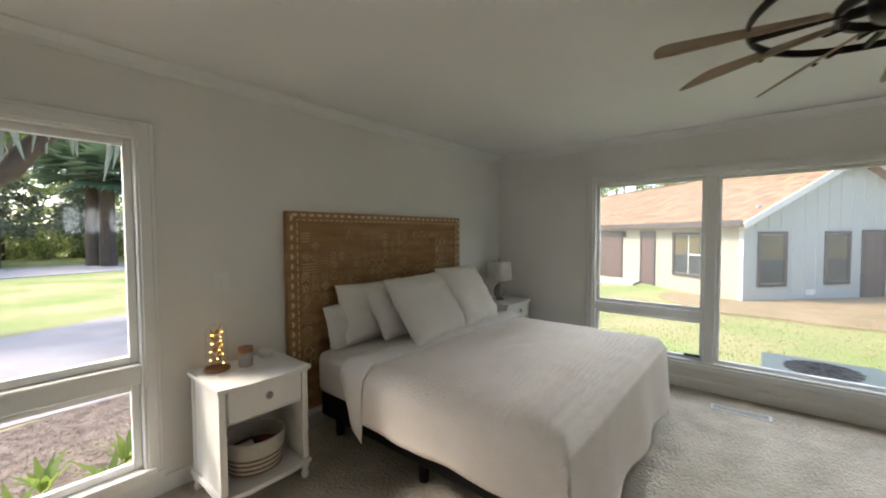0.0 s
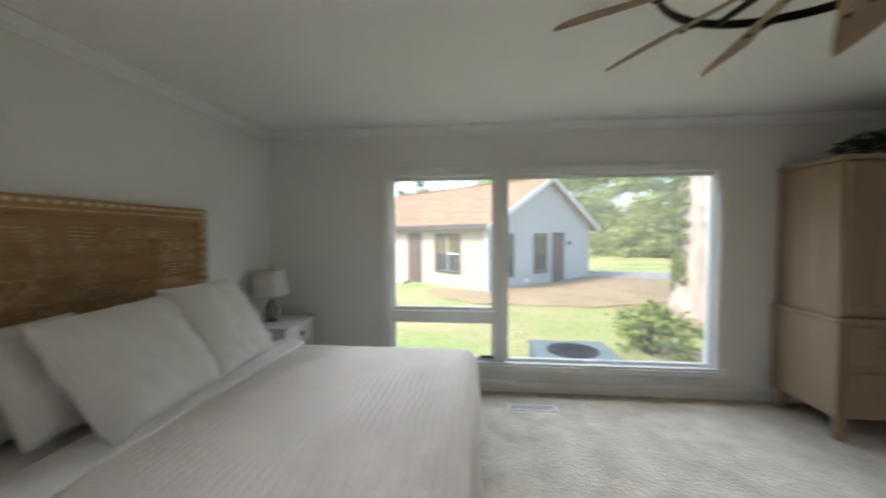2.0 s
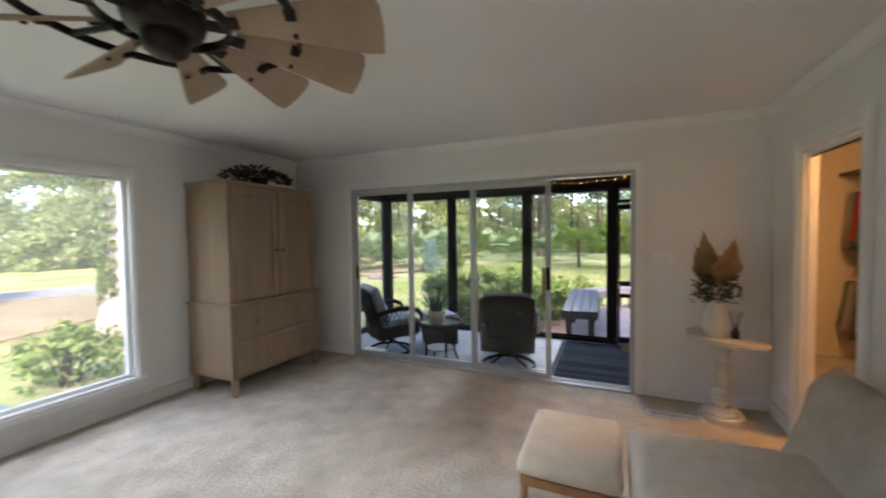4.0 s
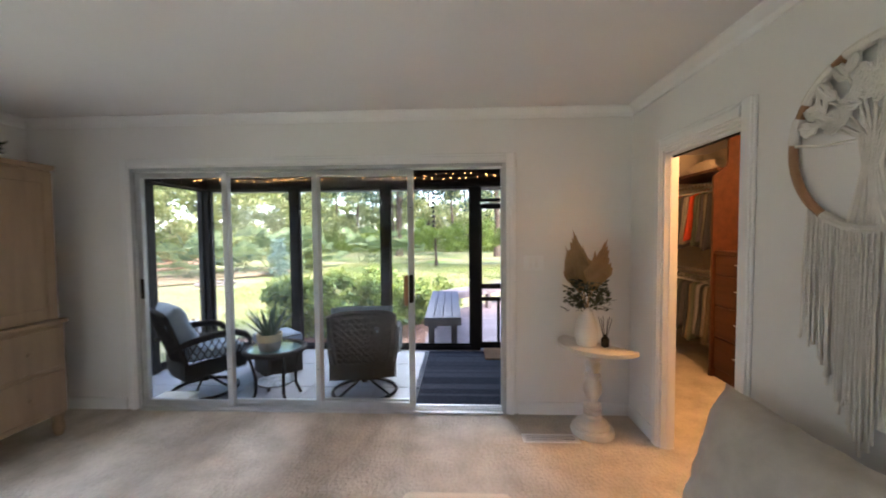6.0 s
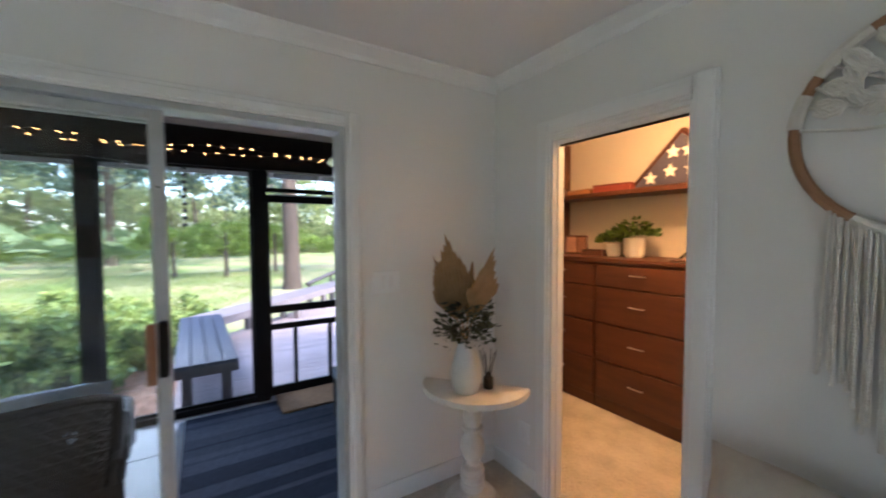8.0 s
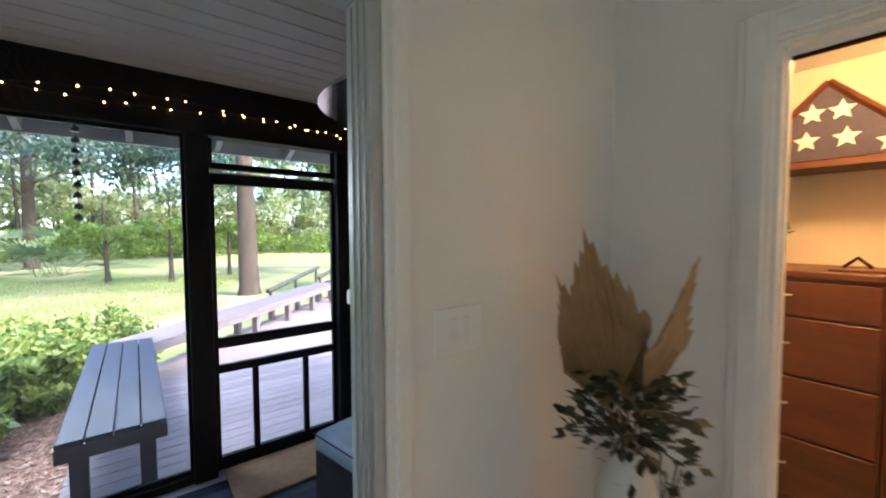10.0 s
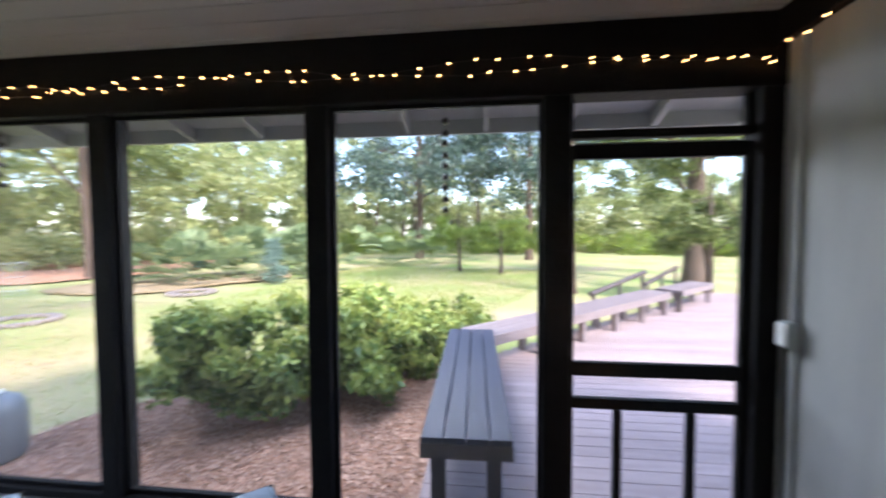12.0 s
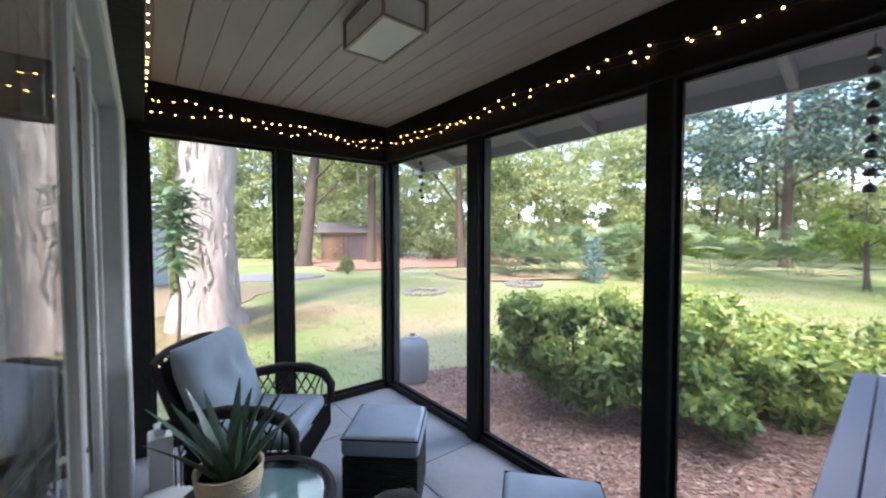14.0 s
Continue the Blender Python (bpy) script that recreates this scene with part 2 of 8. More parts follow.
def part(name, bm, material, parent, label="", smooth=40):
    ob = new(name, mesh_of(name, bm, material, smooth))
    ob.parent = parent
    if label:
        ob["label"] = label
    return ob


def thing(name, loc=(0, 0, 0), label="", category="", group="", kind="", turn=0):
    ob = new(name)
    ob.empty_display_size = 0.1
    ob.matrix_world = pose(*loc, 0, 0, turn)
    return tagged(ob, label, category, group, kind)


def solid(name, bm, material, label="", category="", kind="structure", smooth=None, group=""):
    return tagged(new(name, mesh_of(name, bm, material, smooth)), label, category, group, kind)


def nb():
    return bmesh.new()


def wall_x(bm, x0, x1, y0, y1, z0, z1, holes):
    """A wall that runs along x, with openings (x0, x1, z0, z1)."""
    cur = x0
    for a, b, c, d in sorted(holes):
        box(bm, cur, a, y0, y1, z0, z1)
        if c > z0:
            box(bm, a, b, y0, y1, z0, c)
        if d < z1:
            box(bm, a, b, y0, y1, d, z1)
        cur = b
    box(bm, cur, x1, y0, y1, z0, z1)
    return bm


def wall_y(bm, x0, x1, y0, y1, z0, z1, holes):
    wall_x(bm, y0, y1, -x1, -x0, z0, z1, holes)
    bmesh.ops.rotate(bm, verts=bm.verts, cent=(0, 0, 0), matrix=Matrix.Rotation(radians(90), 3, "Z"))
    return bm


# ---- the bedroom's shell ----
H = 2.47
GROUND = -0.55
NW, SW, EW, WW = 4.30, -0.72, 3.70, -2.38
solid("wall_north", wall_x(nb(), WW - 0.15, EW + 0.08, NW, NW + 0.16, GROUND, H, [(-1.14, 1.77, 0.27, 2.01)]), WALL, "off-white painted bedroom wall with a wide window", "wall")
solid("wall_west", wall_y(nb(), WW - 0.15, WW, SW - 0.15, NW, GROUND, H, [(-0.50, 0.55, 0.17, 2.02)]), WALL, "off-white painted bedroom wall behind the bed", "wall")
solid("wall_east", wall_y(nb(), EW, EW + 0.12, SW, NW, GROUND, H, [(0.27, 3.41, -0.02, 2.05)]), WALL, "off-white painted wall with a sliding glass door", "wall")
solid("wall_south", wall_x(nb(), WW, EW + 0.12, SW - 0.09, SW, GROUND, H, [(2.515, 3.228, -0.012, 2.02)]), WALL, "off-white painted wall with the closet doorway", "wall")
solid("floor", box(nb(), WW, EW, SW, NW, -0.10, 0.0), CARPET, "light beige cut-pile carpet over the whole bedroom", "carpet")
solid("floor_doorway", box(nb(), 2.515, 3.228, SW - 0.09, SW, -0.10, 0.0), CARPET, "light beige carpet in the closet doorway", "carpet")
solid("ceiling", box(nb(), WW - 0.15, EW + 0.15, SW - 0.09, NW + 0.16, H, H + 0.12), CEIL, "flat painted white ceiling", "ceiling")

CROWN = [(0, 0), (0, -0.075), (0.012, -0.075), (0.02, -0.05), (0.05, -0.02), (0.06, -0.012), (0.06, 0)]


def moulding(name, outline, ax, wall, side, lo, hi, z, label):
    """A strip of moulding along a wall; side: the way that it stands out from the wall."""
    pts = [(wall + side * u, z + v) for u, v in outline]
    return solid(name, prism(nb(), pts, lo, hi, "y" if ax == "y" else "x"), TRIM, label, "moulding")


moulding("trim_crown", CROWN, "x", NW, -1, WW, EW, H, "white crown moulding under the ceiling")
moulding("trim_crown", CROWN, "y", WW, 1, SW, NW - 0.061, H, "white crown moulding under the ceiling")
moulding("trim_crown", CROWN, "y", EW, -1, SW, NW - 0.061, H, "white crown moulding under the ceiling")
moulding("trim_crown", CROWN, "x", SW, 1, WW + 0.061, EW - 0.061, H, "white crown moulding under the ceiling")
BASE = [(0, 0), (0.015, 0), (0.015, 0.085), (0.009, 0.1), (0, 0.1)]
for ax, w, s, lo, hi in (("x", NW, -1, WW, EW), ("y", WW, 1, SW, NW - 0.016), ("y", EW, -1, SW, 0.17), ("y", EW, -1, 3.51, NW - 0.016), ("x", SW, 1, WW + 0.016, 2.425), ("x", SW, 1, 3.319, EW - 0.016)):
    moulding("baseboard", BASE, ax, w, s, lo, hi, 0, "white painted baseboard along the carpet")


def casing(parent, ax, w, side, a, b, z0, z1, width=0.09, sill=True):
    """Stepped casing boards round an opening; each board is a part."""
    def bar(u0, u1, v0, v1, name):
        bm = nb()
        for d, g in ((0.016, 0.0), (0.026, 0.022)):
            uu0, uu1, vv0, vv1 = u0, u1, v0, v1
            if u1 - u0 < v1 - v0:
                uu0, uu1 = u0 + g * 0.6, u1 - g
            else:
                vv0, vv1 = v0 + g * 0.6, v1 - g
            lo, hi = sorted((w, w + side * d))
            if ax == "x":
                box(bm, uu0, uu1, lo, hi, vv0, vv1, 0.004)
            else:
                box(bm, lo, hi, uu0, uu1, vv0, vv1, 0.004)
        part(name, bm, TRIM, parent, smooth=None)
    bar(a - width, a, z0, z1 + width, "casing")
    bar(b, b + width, z0, z1 + width, "casing")
    bar(a, b, z1, z1 + width, "casing")
    if sill:
        bar(a - width, b + width, z0 - width, z0, "apron")


def sash(parent, ax, w, a, b, z0, z1, bar=0.035, depth=0.04, material=None, glass=None, label=""):
    """A glazed frame of four bars and a pane, centred in depth on w."""
    material = material or TRIM
    fr = nb()
    def put(u0, u1, v0, v1):
        if ax == "x":
            box(fr, u0, u1, w - depth / 2, w + depth / 2, v0, v1, 0.004)
        else:
            box(fr, w - depth / 2, w + depth / 2, u0, u1, v0, v1, 0.004)
    put(a, a + bar, z0, z1), put(b - bar, b, z0, z1), put(a + bar, b - bar, z0, z0 + bar), put(a + bar, b - bar, z1 - bar, z1)
    frame_ob = part("window_frame", fr, material, parent, label, smooth=None)
    g = nb()
    if ax == "x":
        box(g, a + bar, b - bar, w - 0.003, w + 0.003, z0 + bar, z1 - bar)
    else:
        box(g, w - 0.003, w + 0.003, a + bar, b - bar, z0 + bar, z1 - bar)
    p = part("pane", g, glass or GLASS, frame_ob, "clear window glass", smooth=None)
    p.visible_shadow = False
    return frame_ob


win = thing("window_1", label="wide white-framed picture window with a low vent sash", category="window", kind="structure")
casing(win, "x", NW, -1, -1.14, 1.77, 0.27, 2.01)
part("mullion", box(nb(), -0.15, -0.06, NW - 0.012, NW + 0.10, 0.27, 2.01, 0.006), TRIM, win, smooth=None)
part("transom", box(nb(), -1.14, -0.152, NW + 0.004, NW + 0.10, 0.655, 0.745, 0.006), TRIM, win, smooth=None)
sash(win, "x", NW + 0.06, -1.14, -0.151, 0.747, 2.01, 0.03, glass=HAZED)
sash(win, "x", NW + 0.06, -1.14, -0.151, 0.27, 0.653, 0.03, glass=HAZED)
sash(win, "x", NW + 0.06, -0.059, 1.77, 0.27, 2.01, 0.03, glass=HAZED)
part("sill", box(nb(), -1.18, 1.81, NW - 0.045, NW - 0.027, 0.258, 0.28, 0.004), TRIM, win, smooth=None)
part("crank", box(nb(), -0.30, -0.17, NW + 0.005, NW + 0.035, 0.302, 0.325, 0.006), IRON, win, "dark window crank")

win = thing("window_2", label="white-framed window with a low vent sash beside the nightstand", category="window", kind="structure")
casing(win, "y", WW, 1, -0.50, 0.55, 0.17, 2.02)
part("transom", box(nb(), WW - 0.10, WW + 0.012, -0.50, 0.55, 0.665, 0.775, 0.006), TRIM, win, smooth=None)
sash(win, "y", WW - 0.06, -0.50, 0.55, 0.777, 2.02, 0.04)
sash(win, "y", WW - 0.06, -0.50, 0.55, 0.17, 0.663, 0.04)
part("sill", box(nb(), WW + 0.027, WW + 0.05, -0.55, 0.60, 0.155, 0.18, 0.004), TRIM, win, smooth=None)

# sliding glass door
win = thing("door_1", label="aluminium sliding glass door, one panel slid open", category="sliding door", kind="structure")
casing(win, "y", EW, -1, 0.27, 3.41, 0.0, 2.05, 0.075, sill=False)
sl = nb()
box(sl, EW - 0.005, EW + 0.115, 0.27, 0.30, 0.0, 2.05, 0.003), box(sl, EW - 0.005, EW + 0.115, 3.38, 3.41, 0.0, 2.05, 0.003)
box(sl, EW - 0.005, EW + 0.115, 0.30, 3.38, 2.02, 2.05, 0.003), box(sl, EW - 0.03, EW + 0.115, 0.30, 3.38, -0.004, 0.016, 0.003)
for k in range(3):
    box(sl, EW + 0.012 + 0.032 * k, EW + 0.018 + 0.032 * k, 0.30, 3.38, 0.016, 0.026), box(sl, EW + 0.012 + 0.032 * k, EW + 0.018 + 0.032 * k, 0.30, 0.306, 0.026, 2.01)
part("track_frame", sl, ALU, win, smooth=None)


def slider_panel(x, a, b):
    p = nb()
    box(p, x - 0.015, x + 0.015, a, a + 0.05, 0.028, 2.012, 0.004), box(p, x - 0.015, x + 0.015, b - 0.05, b, 0.028, 2.012, 0.004)
    box(p, x - 0.015, x + 0.015, a + 0.05, b - 0.05, 0.028, 0.075, 0.004), box(p, x - 0.015, x + 0.015, a + 0.05, b - 0.05, 1.97, 2.012, 0.004)
    panel = part("door_panel", p, ALU, win, "", None)
    g = part("pane", box(nb(), x - 0.003, x + 0.003, a + 0.05, b - 0.05, 0.075, 1.97), GLASS, panel, "clear door glass", None)
    g.visible_shadow = False
    for yy in (a + 0.025, b - 0.025):
        for zz in (0.35, 1.0, 1.7):
            part("screw", cyl(nb(), (x - 0.017, yy, zz), (x + 0.017, yy, zz), 0.005, n=8), IRON, panel)
    return panel


slider_panel(EW + 0.026, 2.58, 3.378)
slider_panel(EW + 0.058, 1.81, 2.635)
third = slider_panel(EW + 0.026, 1.02, 1.865)
slider_panel(EW + 0.090, 1.03, 1.875)
hd = part("handle", box(nb(), EW - 0.03, EW + 0.019, 1.025, 1.06, 0.92, 1.15, 0.01, 2), BLACKWOOD, third, "dark pull handle")
part("handle_grip", box(nb(), EW - 0.045, EW - 0.03, 1.065, 1.10, 0.90, 1.15, 0.006, 2), mk("handle_wood", (0.28, 0.13, 0.06), None, 0.5), third, "brown wooden grip")
part("latch", box(nb(), EW + 0.005, EW + 0.02, 3.33, 3.36, 0.95, 1.12, 0.004), IRON, win, "dark latch plate")

# closet doorway lining
win = thing("door_2", label="open closet doorway with white stepped casing", category="doorway", kind="structure")
casing(win, "x", SW, 1, 2.515, 3.228, 0.0, 2.02, sill=False)
jb = nb()
box(jb, 2.515, 2.53, SW - 0.09, SW, 0.0, 2.02), box(jb, 3.213, 3.228, SW - 0.09, SW, 0.0, 2.02), box(jb, 2.53, 3.213, SW - 0.09, SW, 2.005, 2.02)
box(jb, 3.205, 3.213, SW - 0.065, SW - 0.035, 0, 2.0), box(jb, 2.53, 3.205, SW - 0.065, SW - 0.035, 1.985, 2.005)
part("jamb", jb, TRIM, win, smooth=None)
part("pocket_track", box(nb(), 2.53, 3.203, SW - 0.056, SW - 0.044, 1.975, 1.986), IRON, win)

# floor registers
def register(x, y, turn):
    v = thing("floor_vent", (x, y, 0.0), "white metal floor register set in the carpet", "floor vent", turn=turn)
    fr = nb()
    box(fr, -0.2, 0.2, -0.055, -0.04, 0.0, 0.007), box(fr, -0.2, 0.2, 0.04, 0.055, 0.0, 0.007), box(fr, -0.2, -0.18, -0.04, 0.04, 0.0, 0.007), box(fr, 0.18, 0.2, -0.04, 0.04, 0.0, 0.007)
    part("frame", fr, TRIM, v, smooth=None)
    part("recess", box(nb(), -0.18, 0.18, -0.04, 0.04, 0.0, 0.002), IRON, v, smooth=None)
    for k in range(3):
        part("slat", box(nb(), -0.18, 0.18, -0.026 + 0.023 * k, -0.018 + 0.023 * k, 0.001, 0.006), TRIM, v, smooth=None)


register(0.15, 3.96, 0)
register(3.32, 0.0, 90)


def wall_plate(x, y, z, face, label, toggles):
    p = thing("light_switch", (x, y, z), label, "light switch", turn=face)
    part("plate", box(nb(), -0.035 * toggles - 0.01, 0.035 * toggles + 0.01, -0.006, 0.0, -0.06, 0.06, 0.002), TRIM, p, smooth=None)
    for k in range(toggles):
        part("toggle", box(nb(), -0.012 + (k - (toggles - 1) / 2) * 0.046, 0.012 + (k - (toggles - 1) / 2) * 0.046, -0.010, -0.006, -0.032, 0.032, 0.002), WHITE, p, smooth=None)


wall_plate(EW, 0.05, 1.24, -90, "white double rocker light switch on the wall", 2)
wall_plate(WW, 0.97, 1.19, 90, "white outlet plate on the wall by the bed", 1)
wall_plate(EW - 0.28, SW, 0.30, 180, "white outlet plate low on the wall", 1)
# ---- bedroom things ----
def cushion(bm, sx, sy, sz, puff=1.0, n=22, pinch=0.07, seed=0, wrinkle=0.011):
    """A stuffed pillow, sx by sy flat and sz thick, with drawn-in sides and pointed corners."""
    vs = {}
    for s in (1, -1):
        for i in range(n + 1):
            for j in range(n + 1):
                u, v = 2 * i / n - 1, 2 * j / n - 1
                if s < 0 and (abs(u) == 1 or abs(v) == 1):
                    vs[s, i, j] = vs[1, i, j]
                    continue
                x = u * sx / 2 * (1 - pinch * (1 - abs(v) ** 2) * abs(u) ** 3)
                y = v * sy / 2 * (1 - pinch * (1 - abs(u) ** 2) * abs(v) ** 3)
                h = max(0.0, (1 - u ** 4) * (1 - v ** 4)) ** 0.55
                z = s * sz / 2 * h * puff
                z += wrinkle * (noise.noise((x * 8 + seed * 3.1, y * 5, s * 2.0)) + 0.6 * noise.noise((x * 17 + seed, y * 13 + x * 9, s * 3.0))) * 1.5
                vs[s, i, j] = bm.verts.new((x, y, z))
        for i in range(n):
            for j in range(n):
                q = [vs[s, i, j], vs[s, i + 1, j], vs[s, i + 1, j + 1], vs[s, i, j + 1]]
                bm.faces.new(q if s > 0 else q[::-1])
    return bm


def sheet(bm, f, nu, nv):
    """A grid surface from f(u, v), u and v from 0 to 1."""
    g = [[bm.verts.new(f(i / nu, j / nv)) for j in range(nv + 1)] for i in range(nu + 1)]
    for i in range(nu):
        for j in range(nv):
            bm.faces.new((g[i][j], g[i + 1][j], g[i + 1][j + 1], g[i][j + 1]))
    return bm


# bed: x -2.26 (head) to -0.30 (foot), y 1.48 to 3.46
bed = thing("bed", (-1.28, 2.47, 0), "king bed with a crinkled white coverlet on a dark base", "bed")
BX0, BX1, BY0, BY1, BT = -0.94, 0.92, -0.95, 0.95, 0.655
part("bed_base", box(nb(), BX0, BX1 - 0.06, BY0 + 0.05, BY1 - 0.05, 0.16, 0.34, 0.01), BLACKWOOD, bed, "black upholstered base")
part("mattress", box(nb(), BX0, BX1 - 0.02, BY0 + 0.01, BY1 - 0.01, 0.34, BT - 0.015, 0.06, 4), LINEN, bed, "white fitted sheet over the mattress")
for lx in (-0.85, 0.0, 0.75):
    for ly in (-0.8, 0.8):
        part("leg", cyl(nb(), (lx, ly, 0), (lx, ly, 0.17), 0.03, 0.035, 10), BLACKWOOD, bed)


def drape(u, v):
    """The coverlet: flat on top, falling over three sides."""
    drop_s, drop_f = 0.33, 0.54
    W, L = (BY1 - BY0) + 0.03, (BX1 - BX0) + 0.01
    s = (v - 0.5) * (W + 2 * drop_s)
    t = 0.55 + u * (L - 0.55 + drop_f)
    over_s, over_f = max(0, abs(s) - W / 2), max(0, t - L)
    y = math.copysign(min(abs(s), W / 2), s)
    x = BX0 + min(t, L)
    z = BT + 0.006
    r = 0.05
    zs = over_s + over_f
    if over_s:
        y += math.copysign(0.03 * min(1, over_s / r) + 0.02 * over_s / drop_s, s) + 0.012 * math.sin(11 * t) * over_s / drop_s
    if over_f:
        x += 0.03 * min(1, over_f / r) + 0.03 * over_f / drop_f + 0.02 * math.sin(9 * s) * over_f / drop_f
    if over_s and over_f:
        zs = max(over_s, over_f) + 0.35 * min(over_s, over_f)
        x += 0.05 * over_s
    edge = min(W / 2 - abs(s), L - t)
    if 0 <= edge < 0.09:
        z -= 0.03 * (1 - edge / 0.09) ** 2
    if zs > 0:
        z -= zs * 0.93 + 0.03
    # the coverlet's raised ribs, closer towards the foot
    rib = 0.0042 * math.sin(t * 170 + 3.0 * noise.noise((t * 2, s * 4, 0)) + 1.6 * noise.noise((t * 4, s * 9, 3)))
    z += rib * (1 if zs == 0 else 0.2) * (0.25 + 0.75 * min(1, max(0, (t - 0.9) / 0.7)))
    z += 0.010 * noise.noise((x * 2.2, y * 2.2, 1)) + 0.005 * noise.noise((x * 7, y * 7, 4))
    z = max(z, 0.02)
    return Vector((x, y, z))


cov = part("coverlet", sheet(nb(), drape, 190, 90), COVERLET, bed, "white crinkled cotton coverlet hanging over the sides", 60)
mod = cov.modifiers.new("thick", "SOLIDIFY")
mod.thickness, mod.offset = 0.008, 1


def fold(u, v):
    """The coverlet's turned-down top edge."""
    W = (BY1 - BY0) + 0.03
    s = (v - 0.5) * (W + 0.94)
    over = max(0, abs(s) - W / 2)
    y = math.copysign(min(abs(s), W / 2), s) + math.copysign(0.045 * min(1, over / 0.05), s) * (1 if over else 0)
    bulge = 0.022 * math.sin(math.pi * u) + 0.004 * noise.noise((u * 5, s * 6, 2))
    z = BT + 0.012 + bulge - over * (0.72 + 0.22 * u) - (0.02 if over else 0)
    x = BX0 + 0.40 + 0.24 * u + 0.03 * noise.noise((0, s * 2, 5)) + over * (0.30 * (1 - u) - 0.06)
    if over:
        y += math.copysign(bulge, s)
    return Vector((x, y, z))


fo = part("turned_sheet", sheet(nb(), fold, 12, 70), LINEN, bed, "turned-down edge of the white sheet", 60)
mod = fo.modifiers.new("thick", "SOLIDIFY")
mod.thickness, mod.offset = 0.008, 1

# headboard, fixed to the wall behind the bed
hb = thing("headboard", (WW + 0.004, 2.385, 0), "carved brown wooden headboard with whitewashed geometric pattern", "headboard")
HW, HZ0, HZ1 = 1.0, 0.18, 1.66
part("panel", box(nb(), 0.012, 0.05, -HW + 0.10, HW - 0.10, HZ0 + 0.05, HZ1 - 0.09, 0.003), OAKCARVE, hb)
for a, b, c, d in ((-HW, -HW + 0.10, HZ0, HZ1), (HW - 0.10, HW, HZ0, HZ1), (-HW + 0.10, HW - 0.10, HZ1 - 0.09, HZ1), (-HW + 0.10, HW - 0.10, HZ0, HZ0 + 0.09)):
    part("frame_board", box(nb(), 0.0, 0.062, a, b, c, d, 0.005, 2), OAKCARVE, hb)
inl = nb()


def halfdisc(cy, cz, r, way):
    pts = [(cy + r * math.cos(a), cz + r * math.sin(a)) for a in [way + math.pi * k / 6 for k in range(7)]]
    prism(inl, pts, 0.0605, 0.064, "x")


for k in range(29):
    halfdisc(-HW + 0.055 + k * (2 * HW - 0.11) / 28, HZ1 - 0.018, 0.021, math.pi)
for k in range(20):
    zz = HZ1 - 0.05 - k * 0.07
    halfdisc(-HW + 0.020, zz, 0.021, -math.pi / 2)
    halfdisc(HW - 0.020, zz, 0.021, math.pi / 2)
for k in range(40):
    yy = -HW + 0.08 + k * (2 * HW - 0.16) / 39
    box(inl, 0.0605, 0.064, yy - 0.013, yy + 0.013, HZ1 - 0.067, HZ1 - 0.059)
for k in range(26):
    zz = HZ1 - 0.10 - k * 0.053
    box(inl, 0.0605, 0.064, -HW + 0.068, -HW + 0.076, zz - 0.017, zz + 0.017), box(inl, 0.0605, 0.064, HW - 0.076, HW - 0.068, zz - 0.017, zz + 0.017)
part("border_inlay", inl, INLAY, hb, "whitewashed half-moon border", None)["kind"] = "stuff"
rng = random.Random(4)
groove = nb()


def stroke(y0, z0, y1, z1, w=0.0068):
    d = Vector((y1 - y0, z1 - z0))
    if d.length < 1e-4:
        return
    p = Vector((-d.y, d.x)).normalized() * w / 2
    prism(groove, [(y0 + p.x, z0 + p.y), (y1 + p.x, z1 + p.y), (y1 - p.x, z1 - p.y), (y0 - p.x, z0 - p.y)], 0.049, 0.0535, "x")


CELL = 0.078
for i in range(23):
    for j in range(16):
        cy, cz = -HW + 0.145 + i * CELL + rng.uniform(-0.008, 0.008), HZ0 + 0.13 + j * CELL + rng.uniform(-0.008, 0.008)
        kind = rng.choice((0, 1, 1, 2, 2, 3, 4)) if rng.random() < 0.45 else (i // 2 + j * 2) % 5
        if rng.random() > 0.88 or noise.noise((cy * 2.2, cz * 3.5, 3)) > 0.22:
            continue
        q = CELL * 0.44
        if kind == 0:
            for k in range(8):
                a = math.pi * k / 4
                stroke(cy + 0.3 * q * math.cos(a), cz + 0.3 * q * math.sin(a), cy + q * math.cos(a), cz + q * math.sin(a))
        elif kind == 1:
            for r in (0.45 * q, q):
                d = [(cy + r * math.cos(a), cz + r * math.sin(a)) for a in (0, math.pi / 2, math.pi, 1.5 * math.pi, 0)]
                for p, s in zip(d, d[1:]):
                    stroke(*p, *s)
        elif kind == 2:
            for k in range(3):
                stroke(cy - q, cz - q + 0.6 * q * k, cy, cz - 0.3 * q + 0.6 * q * k), stroke(cy, cz - 0.3 * q + 0.6 * q * k, cy + q, cz - q + 0.6 * q * k)
        elif kind == 3:
            d = [(cy + q * math.cos(math.pi * k / 4), cz + q * math.sin(math.pi * k / 4)) for k in range(9)]
            for p, s in zip(d, d[1:]):
                stroke(*p, *s)
        else:
            for k in range(4):
                stroke(cy - q, cz - q + 0.6 * q * k, cy + q, cz - q + 0.6 * q * k)
part("carving", groove, mk("carved_whitewash", (0.66, 0.52, 0.33), (0.30, 0.17, 0.07), 0.7, 7), hb, "worn whitewashed carved pattern", None)["kind"] = "stuff"


